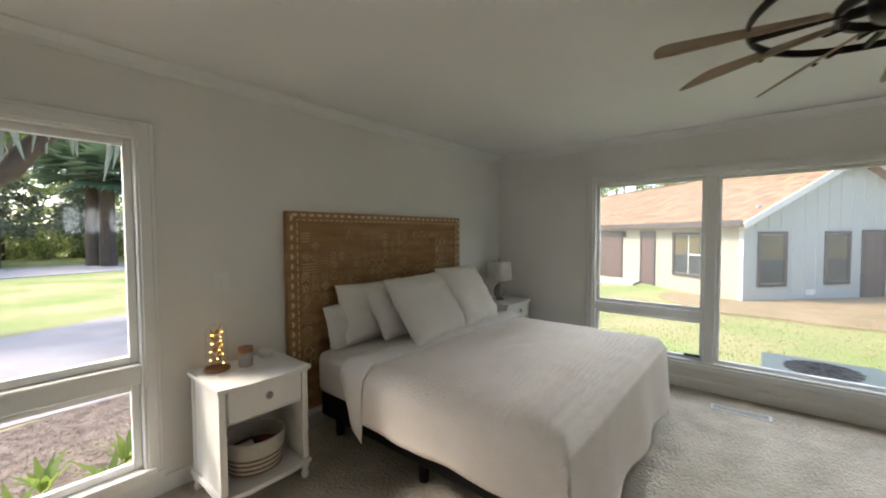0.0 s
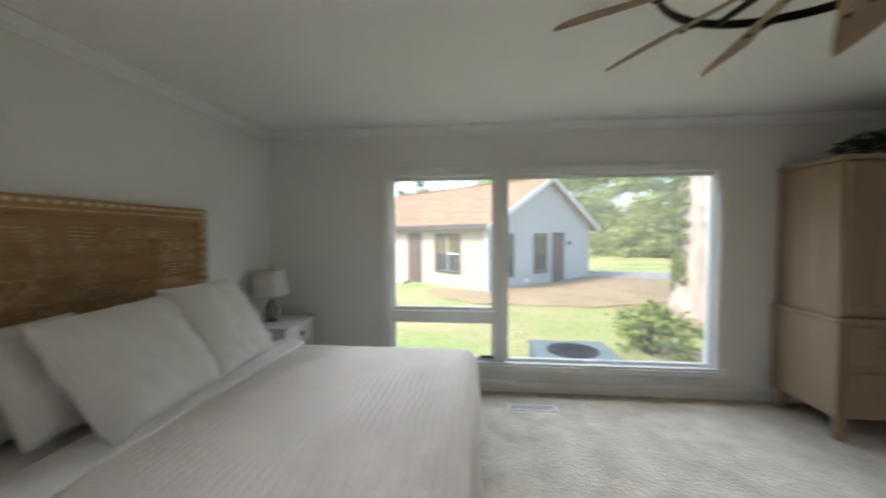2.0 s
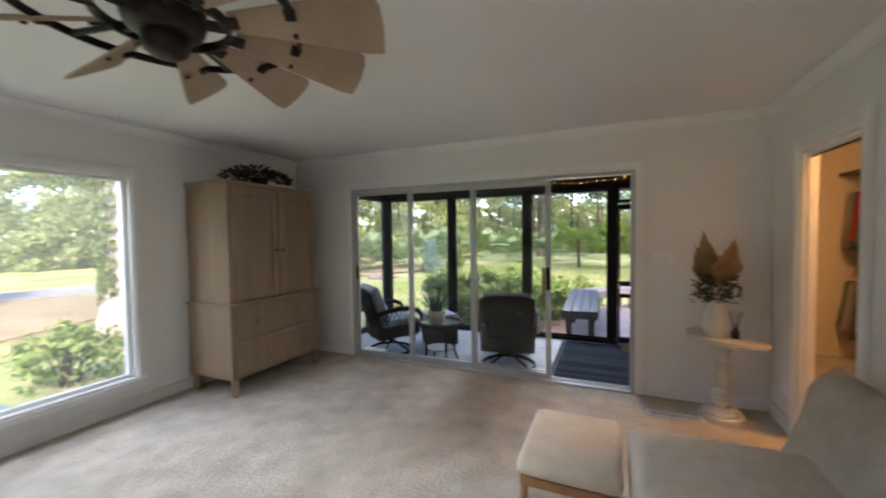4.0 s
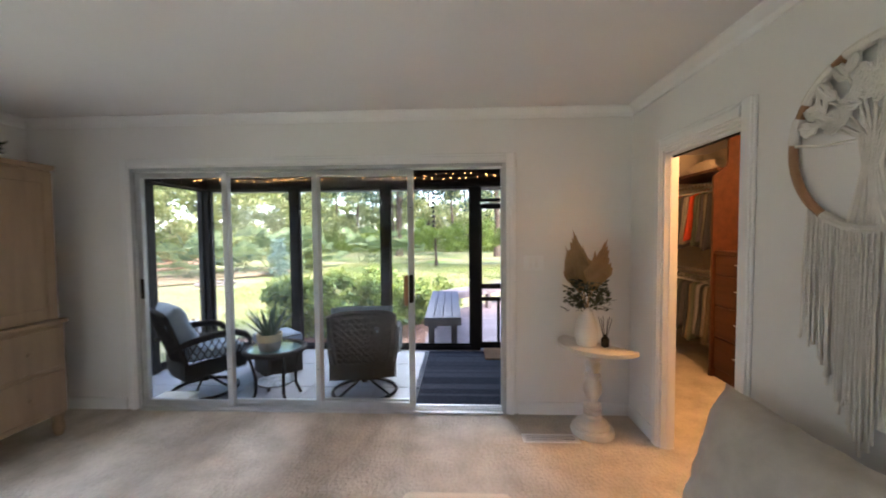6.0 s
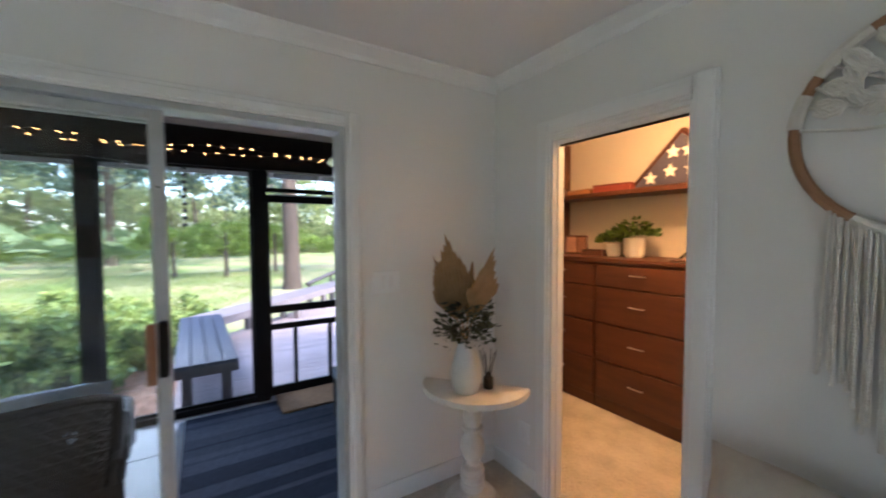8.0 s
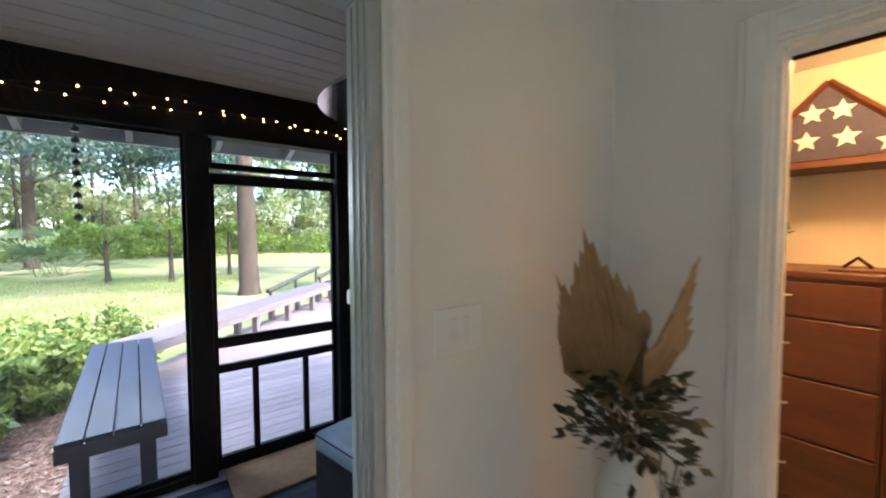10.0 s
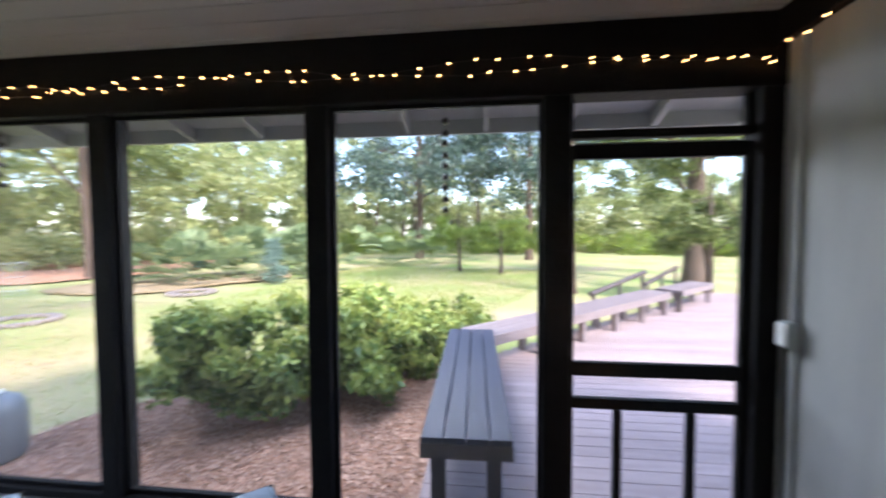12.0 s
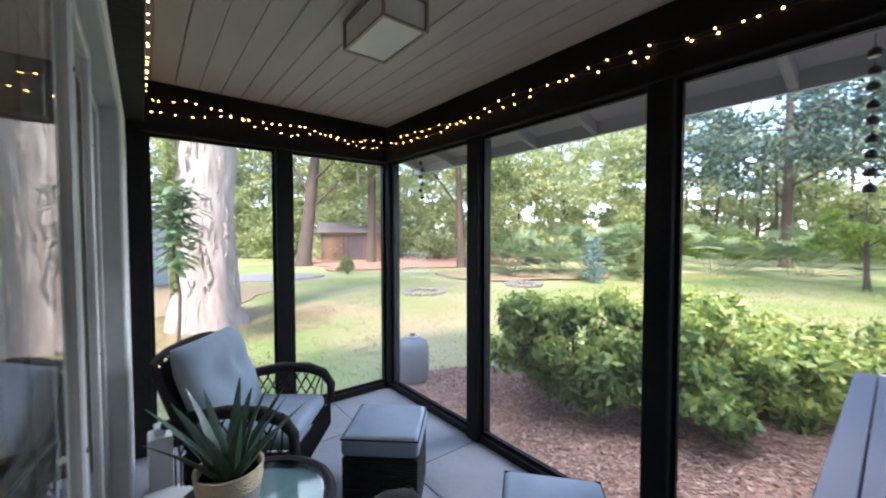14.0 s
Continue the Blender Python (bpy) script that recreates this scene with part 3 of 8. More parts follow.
def pillow(c, up, side, sx, sy, sz, label, seed):
    """A pillow by its middle, the way up its face and the way along its width."""
    p = thing("pillow", c, label, "pillow", "pillows on the bed")
    u = Vector(up).normalized()
    w = Vector(side)
    w = (w - u * w.dot(u)).normalized()
    n = u.cross(w)
    p.matrix_world = Matrix.Translation(c) @ Matrix((u, w, n)).transposed().to_4x4()
    part("cover", cushion(nb(), sx, sy, sz, n=26, seed=seed, wrinkle=0.014), LINEN, p, smooth=75)
    pipe = [(sx / 2 * 0.985 * a, sy / 2 * 0.985 * b, 0) for a, b in ((-1, -1), (-0.4, -0.955), (0.4, -0.955), (1, -1), (0.955, -0.4), (0.955, 0.4), (1, 1), (0.4, 0.955), (-0.4, 0.955), (-1, 1), (-0.955, 0.4), (-0.955, -0.4))]
    part("seam", tube(nb(), pipe, 0.004, 6, True), LINEN, p)
    return p


pillow((-2.17, 2.04, 0.88), (-0.13, 0, 0.42), (0, 1, 0), 0.46, 0.66, 0.18, "white sleeping pillow standing against the headboard", 1)
pillow((-2.19, 1.90, 0.80), (-0.04, -0.03, 0.32), (0, 1, 0), 0.36, 0.60, 0.13, "white sleeping pillow tucked behind the others", 2)
pillow((-2.02, 2.22, 0.875), (-0.28, 0, 0.39), (-0.03, 1, 0), 0.46, 0.64, 0.18, "white pillow leaning on another pillow", 3)
pillow((-1.81, 2.30, 0.91), (-0.32, -0.03, 0.46), (-0.06, 0.70, 0.0), 0.58, 0.68, 0.22, "large white square cushion leaning forward on the bed", 4)
pillow((-1.83, 2.87, 0.93), (-0.30, -0.02, 0.49), (-0.04, 0.65, 0), 0.60, 0.60, 0.22, "large white square cushion at the head of the bed", 5)
pillow((-2.15, 2.88, 0.87), (-0.10, 0, 0.42), (0, 1, 0), 0.47, 0.66, 0.15, "white sleeping pillow standing against the headboard", 6)


def nightstand(x, y, label):
    t = thing("nightstand", (x, y, 0), label, "nightstand", "nightstands beside the bed")
    D, W, Z = 0.47, 0.50, 0.70
    top = nb()
    out = [(-D / 2, -W / 2 - 0.01), (D / 2 - 0.02, -W / 2 - 0.01)] + [(D / 2 - 0.02 + 0.03 * math.sin(math.pi * k / 10), -W / 2 - 0.01 + (W + 0.02) * k / 10) for k in range(11)] + [(D / 2 - 0.02, W / 2 + 0.01), (-D / 2, W / 2 + 0.01)]
    prism(top, [p for k, p in enumerate(out) if k not in (2, 12)], Z - 0.022, Z)
    part("top", top, WHITE, t, smooth=None)
    for s in (-1, 1):
        sd = nb()
        yy = s * (W / 2 - 0.02)
        box(sd, -D / 2 + 0.02, D / 2 - 0.06, yy - 0.01, yy + 0.01, 0.126, Z - 0.023)
        box(sd, -D / 2 + 0.01, -D / 2 + 0.05, yy - 0.016, yy + 0.016, 0.1255, Z - 0.022, 0.003), box(sd, D / 2 - 0.085, D / 2 - 0.04, yy - 0.018, yy + 0.018, 0.1255, Z - 0.022, 0.003)
        part("side_panel", sd, WHITE, t, smooth=None)
        for xx in (-D / 2 + 0.03, D / 2 - 0.06):
            part("foot", lathe(nb(), [(0.012, 0), (0.02, 0.012), (0.024, 0.03), (0.015, 0.05), (0.022, 0.065), (0.026, 0.085), (0.026, 0.10)], (xx, yy, 0), 14), WHITE, t)
    part("back_panel", box(nb(), -D / 2 + 0.012, -D / 2 + 0.022, -W / 2 + 0.032, W / 2 - 0.032, 0.12, Z - 0.022), WHITE, t, smooth=None)
    shelf = nb()
    prism(shelf, [p if abs(p[1]) < W / 2 + 0.011 else p for p in [(-D / 2, -W / 2 - 0.008), (D / 2 - 0.03, -W / 2 - 0.008), (D / 2 - 0.005, -0.12), (D / 2 - 0.005, 0.12), (D / 2 - 0.03, W / 2 + 0.008), (-D / 2, W / 2 + 0.008)]], 0.10, 0.125)
    part("shelf", shelf, WHITE, t, smooth=None)
    part("rail", box(nb(), -D / 2 + 0.03, D / 2 - 0.06, -W / 2 + 0.04, W / 2 - 0.04, 0.485, 0.50), WHITE, t, smooth=None)
    dr = part("drawer", box(nb(), D / 2 - 0.07, D / 2 - 0.037, -W / 2 + 0.045, W / 2 - 0.045, 0.505, Z - 0.03, 0.006), WHITE, t, smooth=None)
    kb = nb()
    cyl(kb, (D / 2 - 0.037, 0, 0.60), (D / 2 - 0.015, 0, 0.60), 0.007)
    for k in range(8):
        a = 2 * math.pi * k / 8
        ball(kb, (D / 2 - 0.012, 0.016 * math.cos(a), 0.60 + 0.016 * math.sin(a)), 0.008, n=8)
    ball(kb, (D / 2 - 0.010, 0, 0.60), 0.009, n=8)
    part("knob", kb, CHROME, dr, "faceted metal flower knob")
    return t


nightstand(-2.045, 1.00, "white painted nightstand with a drawer and open shelf")
nightstand(-2.08, 3.94, "white painted nightstand in the corner beyond the bed")

# basket on the shelf
bk = thing("basket", (-2.02, 1.0, 0.125), "round striped rope basket on the nightstand shelf", "basket")
ROPE, ROPE2 = mk("rope_white", (0.66, 0.62, 0.55), (0.55, 0.51, 0.44), 0.9, 40, bump=0.6, bscale=160), mk("rope_brown", (0.24, 0.14, 0.09), (0.18, 0.10, 0.06), 0.9, 40, bump=0.6, bscale=160)
for k in range(15):
    r = 0.135 + 0.018 * k / 14
    bm = tube(nb(), [(r * math.cos(2 * math.pi * i / 28), r * math.sin(2 * math.pi * i / 28) * 1.05, 0.008 + 0.0135 * k) for i in range(28)], 0.0078, 6, True)
    part("coil", bm, ROPE2 if k in (1, 3, 5, 7) else ROPE, bk)
part("bottom", cyl(nb(), (0, 0, 0.0), (0, 0, 0.01), 0.13, n=24), ROPE, bk)
for a, w, col in ((0.2, 0.05, (0.05, 0.02, 0.02)), (1.6, 0.06, (0.25, 0.05, 0.04)), (3.0, 0.05, (0.04, 0.04, 0.05)), (4.4, 0.055, (0.5, 0.45, 0.35))):
    it = thing("cloth_bundle", (-2.02 + 0.06 * math.cos(a), 1.0 + 0.06 * math.sin(a), 0.15), "rolled dark cloth in the basket", "cloth")
    it.matrix_world = pose(-2.02 + 0.055 * math.cos(a), 1.0 + 0.055 * math.sin(a), 0.225, 20 * math.cos(a), 15, 57 * a)
    part("roll", cushion(nb(), 0.15, 0.09, 0.09, n=8, seed=a), mk("bundle_cloth", col, None, 0.9, 12, bump=0.3), it)

# glass dome with fairy lights
dome = thing("fairy_light_jar", (-2.17, 0.86, 0.70), "glass cloche with warm fairy lights and leaves on wooden base", "lamp")
part("base", lathe(nb(), [(0.062, 0), (0.068, 0.006), (0.068, 0.016), (0.06, 0.022)], n=28), mk("oak_base", (0.35, 0.20, 0.09), (0.26, 0.14, 0.06), 0.5, 8, stretch=(1, 8, 8)), dome)
g = part("glass_bell", lathe(nb(), [(0.057, 0.022), (0.057, 0.20), (0.054, 0.235), (0.044, 0.26), (0.03, 0.272), (0.01, 0.277)], n=28), GLASS, dome, "clear glass")
g.visible_shadow = False
lf = nb()
rng = random.Random(9)
for k in range(16):
    a, z0 = k * 2.4, 0.05 + 0.012 * k
    p0, d = Vector((0.01 * math.cos(a), 0.01 * math.sin(a), z0)), Vector((math.cos(a), math.sin(a), 1.4)).normalized()
    sd = d.cross(Vector((0, 0, 1))).normalized() * 0.013
    q = [lf.verts.new(v) for v in (p0, p0 + d * 0.025 + sd, p0 + d * 0.06, p0 + d * 0.025 - sd)]
    lf.faces.new(q)
part("leaves", lf, BRASS, dome, "gilded leaves")
wire = [(0.032 * math.cos(k * 0.55), 0.032 * math.sin(k * 0.55), 0.03 + 0.0042 * k) for k in range(48)]
part("wire", tube(nb(), wire, 0.0012, 5), BRASS, dome)
FAIRY = mk("fairy_bulb", (1.0, 0.7, 0.3), None, 0.4, emit=(1.0, 0.52, 0.12), power=4)
for k in range(2, 48, 3):
    part("bulb", ball(nb(), wire[k], 0.0036, n=8), FAIRY, dome)
cd = thing("candle_jar", (-2.12, 1.00, 0.70), "grey glass candle jar with a wooden lid", "candle")
part("jar", lathe(nb(), [(0.036, 0), (0.04, 0.006), (0.04, 0.08), (0.037, 0.085)], n=24), mk("smoked_wax", (0.42, 0.42, 0.40), (0.26, 0.26, 0.26), 0.25, 3, stretch=(1, 1, 8)), cd, "grey and cream glass")
part("lid", lathe(nb(), [(0.041, 0.085), (0.043, 0.09), (0.043, 0.112), (0.041, 0.116)], n=24), mk("lid_wood", (0.33, 0.15, 0.06), (0.25, 0.11, 0.04), 0.5, 10, stretch=(1, 7, 7)), cd, "brown wooden lid")
ds = thing("trinket_dish", (-2.20, 1.16, 0.70), "small pale round lidded dish", "dish")
part("body", lathe(nb(), [(0.034, 0), (0.044, 0.008), (0.046, 0.026), (0.043, 0.03)], n=22), WHITE, ds)
part("lid", lathe(nb(), [(0.045, 0.03), (0.047, 0.034), (0.04, 0.043), (0.01, 0.046)], n=22), WHITE, ds)

# lamp on the far nightstand
lp = thing("table_lamp", (-2.15, 3.95, 0.70), "small table lamp with cut-corner white shade and glass base", "lamp")
part("base", lathe(nb(), [(0.05, 0), (0.05, 0.012), (0.03, 0.02), (0.058, 0.05), (0.07, 0.095), (0.062, 0.14), (0.03, 0.18), (0.016, 0.19)], n=20), mk("mercury_glass", (0.30, 0.31, 0.30), (0.20, 0.21, 0.20), 0.25, 25, metal=0.4, bump=0.4, bscale=60), lp, "grey pebbled glass base")
part("stem", cyl(nb(), (0, 0, 0.19), (0, 0, 0.48), 0.006, n=10), BRASS, lp)
sh = nb()
c = 0.118
o = [(c, c - 0.035), (c - 0.035, c), (-c + 0.035, c), (-c, c - 0.035), (-c, -c + 0.035), (-c + 0.035, -c), (c - 0.035, -c), (c, -c + 0.035)]
lo = [sh.verts.new((x * 1.05, y * 1.05, 0.235)) for x, y in o]
hi = [sh.verts.new((x * 0.94, y * 0.94, 0.46)) for x, y in o]
for i in range(8):
    sh.faces.new((lo[i], lo[(i + 1) % 8], hi[(i + 1) % 8], hi[i]))
shade = part("shade", sh, mk("lamp_linen", (0.68, 0.66, 0.60), (0.62, 0.60, 0.55), 0.9, 30, bump=0.1), lp, "white linen shade", 20)
mod = shade.modifiers.new("thick", "SOLIDIFY")
mod.thickness = 0.004
part("finial", ball(nb(), (0, 0, 0.49), 0.012, n=10), BRASS, lp)
part("spider", box(nb(), -0.1, 0.1, -0.003, 0.003, 0.452, 0.458), BRASS, lp)

# armoire, set across the corner's walls
ar = thing("armoire", (2.70, 3.90, 0), "tall limed pine armoire with two doors above drawers", "armoire")
AX0, AX1, AY0, AY1, AZ = -0.49, 0.60, -0.27, 0.33, 2.01
body = nb()
box(body, AX0, AX1, AY0 + 0.02, AY1, 0.86, AZ - 0.04, 0.004)
part("upper_case", body, PINE, ar, smooth=None)
part("lower_case", box(nb(), AX0 - 0.02, AX1 + 0.02, AY0, AY1, 0.17, 0.84, 0.004), PINE, ar, smooth=None)
part("waist_moulding", box(nb(), AX0 - 0.04, AX1 + 0.04, AY0 - 0.02, AY1, 0.84, 0.875, 0.012, 2), PINE, ar, smooth=None)
part("cornice", box(nb(), AX0 - 0.015, AX1 + 0.015, AY0, AY1, AZ - 0.04, AZ, 0.008, 2), PINE, ar, smooth=None)
for a, b in ((AX0 + 0.02, 0.05), (0.06, AX1 - 0.02)):
    d = part("door", box(nb(), a, b, AY0 + 0.002, AY0 + 0.02, 0.89, AZ - 0.06, 0.003), PINE, ar, smooth=None)
    fr = nb()
    for q in ((a, a + 0.07, 0.89, AZ - 0.06), (b - 0.07, b, 0.89, AZ - 0.06), (a + 0.07, b - 0.07, 0.89, 0.97), (a + 0.07, b - 0.07, AZ - 0.14, AZ - 0.06)):
        box(fr, q[0], q[1], AY0 - 0.008, AY0 + 0.002, q[2], q[3], 0.003)
    part("door_frame", fr, PINE, d, smooth=None)
    kx = b - 0.035 if a < 0 else a + 0.035
    part("knob", ball(nb(), (kx, AY0 - 0.025, 1.35), 0.014, n=10), IRON, d)
for z0, z1 in ((0.21, 0.50), (0.53, 0.82)):
    d = part("drawer", box(nb(), AX0 + 0.02, AX1 - 0.02, AY0 - 0.014, AY0, z0, z1, 0.006), PINE, ar, smooth=None)
    for kx in (AX0 + 0.25, AX1 - 0.25):
        part("knob", ball(nb(), (kx, AY0 - 0.03, (z0 + z1) / 2), 0.014, n=10), PINE, d)
for sx in (AX0 + 0.03, AX1 - 0.03):
    for sy in (AY0 + 0.03, AY1 - 0.04):
        part("leg", lathe(nb(), [(0.02, 0), (0.035, 0.03), (0.04, 0.08), (0.03, 0.12), (0.045, 0.17)], (sx, sy, 0), 14), PINE, ar)

# greenery on the armoire
gp = thing("artificial_plant", (2.72, 3.83, 2.01), "dark green trailing artificial plant on top of the armoire", "plant")
part("pot", lathe(nb(), [(0.06, 0), (0.08, 0.05), (0.09, 0.09)], n=16), IRON, gp)
rng = random.Random(3)
lv = nb()
for k in range(340):
    a, r = rng.uniform(0, 2 * math.pi), rng.random() ** 0.6
    c = Vector((0.38 * r * math.cos(a), 0.17 * r * math.sin(a), 0.05 + 0.10 * (1 - r * r) + rng.uniform(-0.03, 0.05)))
    d = Vector((math.cos(a) + rng.uniform(-.6, .6), math.sin(a) + rng.uniform(-.6, .6), rng.uniform(-0.5, 0.7))).normalized()
    s = d.cross(Vector((rng.uniform(-1, 1), rng.uniform(-1, 1), 1))).normalized() * 0.018
    L = rng.uniform(0.05, 0.10)
    lv.faces.new([lv.verts.new(v) for v in (c, c + d * L * 0.5 + s, c + d * L, c + d * L * 0.5 - s)])
DARKLEAF = leaf_mat("dark_leaf", (0.012, 0.022, 0.012), (0.03, 0.05, 0.022), 0.15)
part("leaves", lv, DARKLEAF, gp)

# windmill ceiling fan
FX, FY, FZ = 0.60, 1.77, 2.165
fan = thing("ceiling_fan", (FX, FY, FZ), "windmill ceiling fan with wood-tone blades and dark iron rings", "ceiling fan")
part("downrod", cyl(nb(), (0, 0, 0.12), (0, 0, H - FZ), 0.018, n=12), IRON, fan)
part("canopy", lathe(nb(), [(0.03, H - FZ - 0.07), (0.065, H - FZ - 0.03), (0.075, H - FZ)], n=20), IRON, fan)
part("motor", lathe(nb(), [(0.03, -0.05), (0.085, -0.045), (0.105, -0.03), (0.115, 0.0), (0.115, 0.07), (0.09, 0.10), (0.03, 0.13)], n=28), IRON, fan)
part("switch_cup", lathe(nb(), [(0.015, -0.115), (0.045, -0.11), (0.062, -0.095), (0.066, -0.07), (0.066, -0.051)], n=24), IRON, fan)


def ring(r, z, half, thick, n=48):
    """A flat iron strap bent to a circle."""
    bm = nb()
    lathe_ring = [(r - thick, z - half), (r, z - half), (r, z + half), (r - thick, z + half)]
    loops = [[bm.verts.new((q * math.cos(2 * math.pi * j / n), q * math.sin(2 * math.pi * j / n), w)) for q, w in lathe_ring] for j in range(n)]
    for j in range(n):
        A, B = loops[j], loops[(j + 1) % n]
        for i in range(4):
            bm.faces.new((A[i], A[(i + 1) % 4], B[(i + 1) % 4], B[i]))
    return bm


part("inner_ring", ring(0.185, 0.0, 0.016, 0.012), IRON, fan)
part("outer_ring", ring(0.405, 0.018, 0.013, 0.009), IRON, fan)
NBL = 10
for k in range(NBL):
    a = 36 * k + 9
    m = pose(0, 0, 0, 0, 0, a) @ pose(0, 0, 0, -33, 0, 0)
    bl = nb()
    prism(bl, [(0.195, -0.030), (0.62, -0.098), (0.655, -0.090), (0.672, -0.055), (0.68, 0.0), (0.68, 0.05), (0.675, 0.098), (0.62, 0.098), (0.195, 0.030)], -0.004, 0.004)
    bmesh.ops.bevel(bl, geom=list(bl.edges), offset=0.002, segments=1, affect="EDGES")
    bmesh.ops.transform(bl, matrix=m, verts=bl.verts)
    part("blade", bl, BLADE, fan, smooth=None)
    br = nb()
    box(br, 0.375, 0.41, -0.05, -0.012, -0.02, -0.0045, 0.004)
    bmesh.ops.transform(br, matrix=m, verts=br.verts)
    part("bracket", br, IRON, fan, "dark iron bracket")
    bo = box(nb(), 0.385, 0.40, 0.03, 0.048, -0.014, -0.0045, 0.003)
    bmesh.ops.transform(bo, matrix=m, verts=bo.verts)
    part("bolt", bo, IRON, fan)
    rt = nb()
    box(rt, 0.165, 0.225, -0.018, 0.018, -0.016, -0.005, 0.003)
    bmesh.ops.transform(rt, matrix=m, verts=rt.verts)
    part("blade_clamp", rt, IRON, fan)
    if k % 2 == 0:
        part("spoke", tube(nb(), [pose(0, 0, 0, 0, 0, a + 18) @ Vector((0.10, 0, 0.012)), pose(0, 0, 0, 0, 0, a + 18) @ Vector((0.40, 0, 0.018))], 0.011, 8), IRON, fan)
for k in range(5):
    q = pose(0, 0, 0, 0, 0, 72 * k + 27)
    part("hub_arm", tube(nb(), [q @ Vector((0.10, 0, 0.0)), q @ Vector((0.18, 0, 0.0))], 0.013, 8), IRON, fan)

# pedestal table with vase and diffuser
tb = thing("pedestal_table", (3.42, -0.33, 0), "half-round white side table on a turned pedestal", "side table")
part("pedestal", lathe(nb(), [(0.15, 0), (0.155, 0.02), (0.15, 0.045), (0.12, 0.05), (0.125, 0.065), (0.115, 0.085), (0.075, 0.09), (0.058, 0.10), (0.066, 0.115), (0.066, 0.135), (0.056, 0.145), (0.066, 0.16), (0.066, 0.18), (0.056, 0.19), (0.064, 0.205), (0.06, 0.225), (0.038, 0.24), (0.036, 0.255), (0.056, 0.29), (0.068, 0.33), (0.064, 0.36), (0.045, 0.40), (0.04, 0.42), (0.058, 0.43), (0.058, 0.445), (0.042, 0.455), (0.05, 0.49), (0.052, 0.52), (0.042, 0.54), (0.056, 0.55), (0.056, 0.565), (0.04, 0.575), (0.046, 0.60), (0.05, 0.63)], n=24), mk("antique_white", (0.66, 0.63, 0.57), (0.54, 0.50, 0.44), 0.6, 9, bump=0.15), tb, "turned and distressed antique-white pedestal")
half = [(0.30 * math.cos(a), 0.30 * math.sin(a)) for a in [math.pi * k / 24 for k in range(25)]]
tp = nb()
prism(tp, [(u, v * 0.95) for u, v in half], 0.63, 0.66)
bmesh.ops.rotate(tp, verts=tp.verts, cent=(0, 0, 0), matrix=Matrix.Rotation(radians(41), 3, "Z"))
bmesh.ops.translate(tp, verts=tp.verts, vec=(0.05, -0.06, 0))
part("tabletop", tp, mk("antique_top", (0.68, 0.65, 0.60), (0.58, 0.55, 0.49), 0.5, 9), tb, smooth=None)
vs = thing("vase", (3.41, -0.28, 0.66), "white textured ceramic vase with dried palm leaves and greenery", "vase")
vb = nb()
lathe(vb, [(0.06, 0), (0.070, 0.01), (0.080, 0.06), (0.080, 0.10), (0.072, 0.16), (0.056, 0.21), (0.042, 0.245), (0.038, 0.26), (0.042, 0.278)], n=48)
for v in vb.verts:
    q = math.atan2(v.co.y, v.co.x) * 12
    s = 1 + 0.03 * math.sin(q + v.co.z * 90) * math.sin(q - v.co.z * 90)
    v.co.x *= s
    v.co.y *= s
part("body", vb, mk("bisque", (0.74, 0.72, 0.68), None, 0.45, 6), vs)
DRIED = mk("dried_palm", (0.42, 0.27, 0.13), (0.32, 0.20, 0.09), 0.8, 14, vary=0.15)
for a, tilt, L, wd, yaw in ((0.69, 0.20, 0.60, 0.115, 0.0), (0.69, 0.40, 0.50, 0.075, 0.3), (3.83, 0.30, 0.55, 0.095, 0.9), (5.2, 0.20, 0.46, 0.07, -0.8)):
    pl = nb()
    up = Vector((math.cos(a) * tilt, math.sin(a) * tilt, 1)).normalized()
    sd = Matrix.Rotation(yaw, 3, up) @ up.cross(Vector((0.63, -0.77, 0))).normalized()
    nr = up.cross(sd)
    base = Vector((0, 0, 0.26))
    K = 23
    low, mid, top = [], [], []
    for k in range(K):
        f = k / (K - 1) * 2 - 1
        ridge = 1 if k % 2 else -1
        reach = L * (0.60 + 0.40 * (1 - abs(f)) ** 1.1) * (1.0 if k % 2 else 0.93) + 0.012 * math.sin(k * 5.1 + a)
        g = max(-1.0, min(1.0, f))
        top.append(pl.verts.new(base + up * reach + sd * g * wd * (0.86 + 0.14 * abs(g)) + nr * (0.004 * ridge + 0.02 * g * g)))
        mid.append(pl.verts.new(base + up * L * (0.56 - 0.06 * abs(g)) + sd * g * wd + nr * (0.009 * ridge)))
        low.append(pl.verts.new(base + up * L * 0.27 + sd * g * 0.012 + nr * 0.003 * ridge))
    for k in range(K - 1):
        pl.faces.new((low[k], low[k + 1], mid[k + 1], mid[k]))
        pl.faces.new((mid[k], mid[k + 1], top[k + 1], top[k]))
    tube(pl, [base - up * 0.15, base + up * L * 0.29], 0.004, 6)
    part("palm_leaf", pl, DRIED, vs, "dried tan palm spear", None)
rng = random.Random(12)
gr = nb()
for k in range(420):
    a, e = rng.uniform(0, 2 * math.pi), rng.uniform(-0.2, 1.25)
    r = rng.uniform(0.02, 0.15) * (1.15 - 0.3 * e)
    c = Vector((r * math.cos(a), r * math.sin(a), 0.30 + 0.145 * e - 0.2 * r * r))
    d = Vector((math.cos(a), math.sin(a), rng.uniform(-0.4, 0.8))).normalized()
    s = d.cross(Vector((rng.uniform(-1, 1), rng.uniform(-1, 1), 1))).normalized() * 0.013
    L = rng.uniform(0.03, 0.05)
    gr.faces.new([gr.verts.new(v) for v in (c, c + d * L * 0.5 + s, c + d * L, c + d * L * 0.5 - s)])
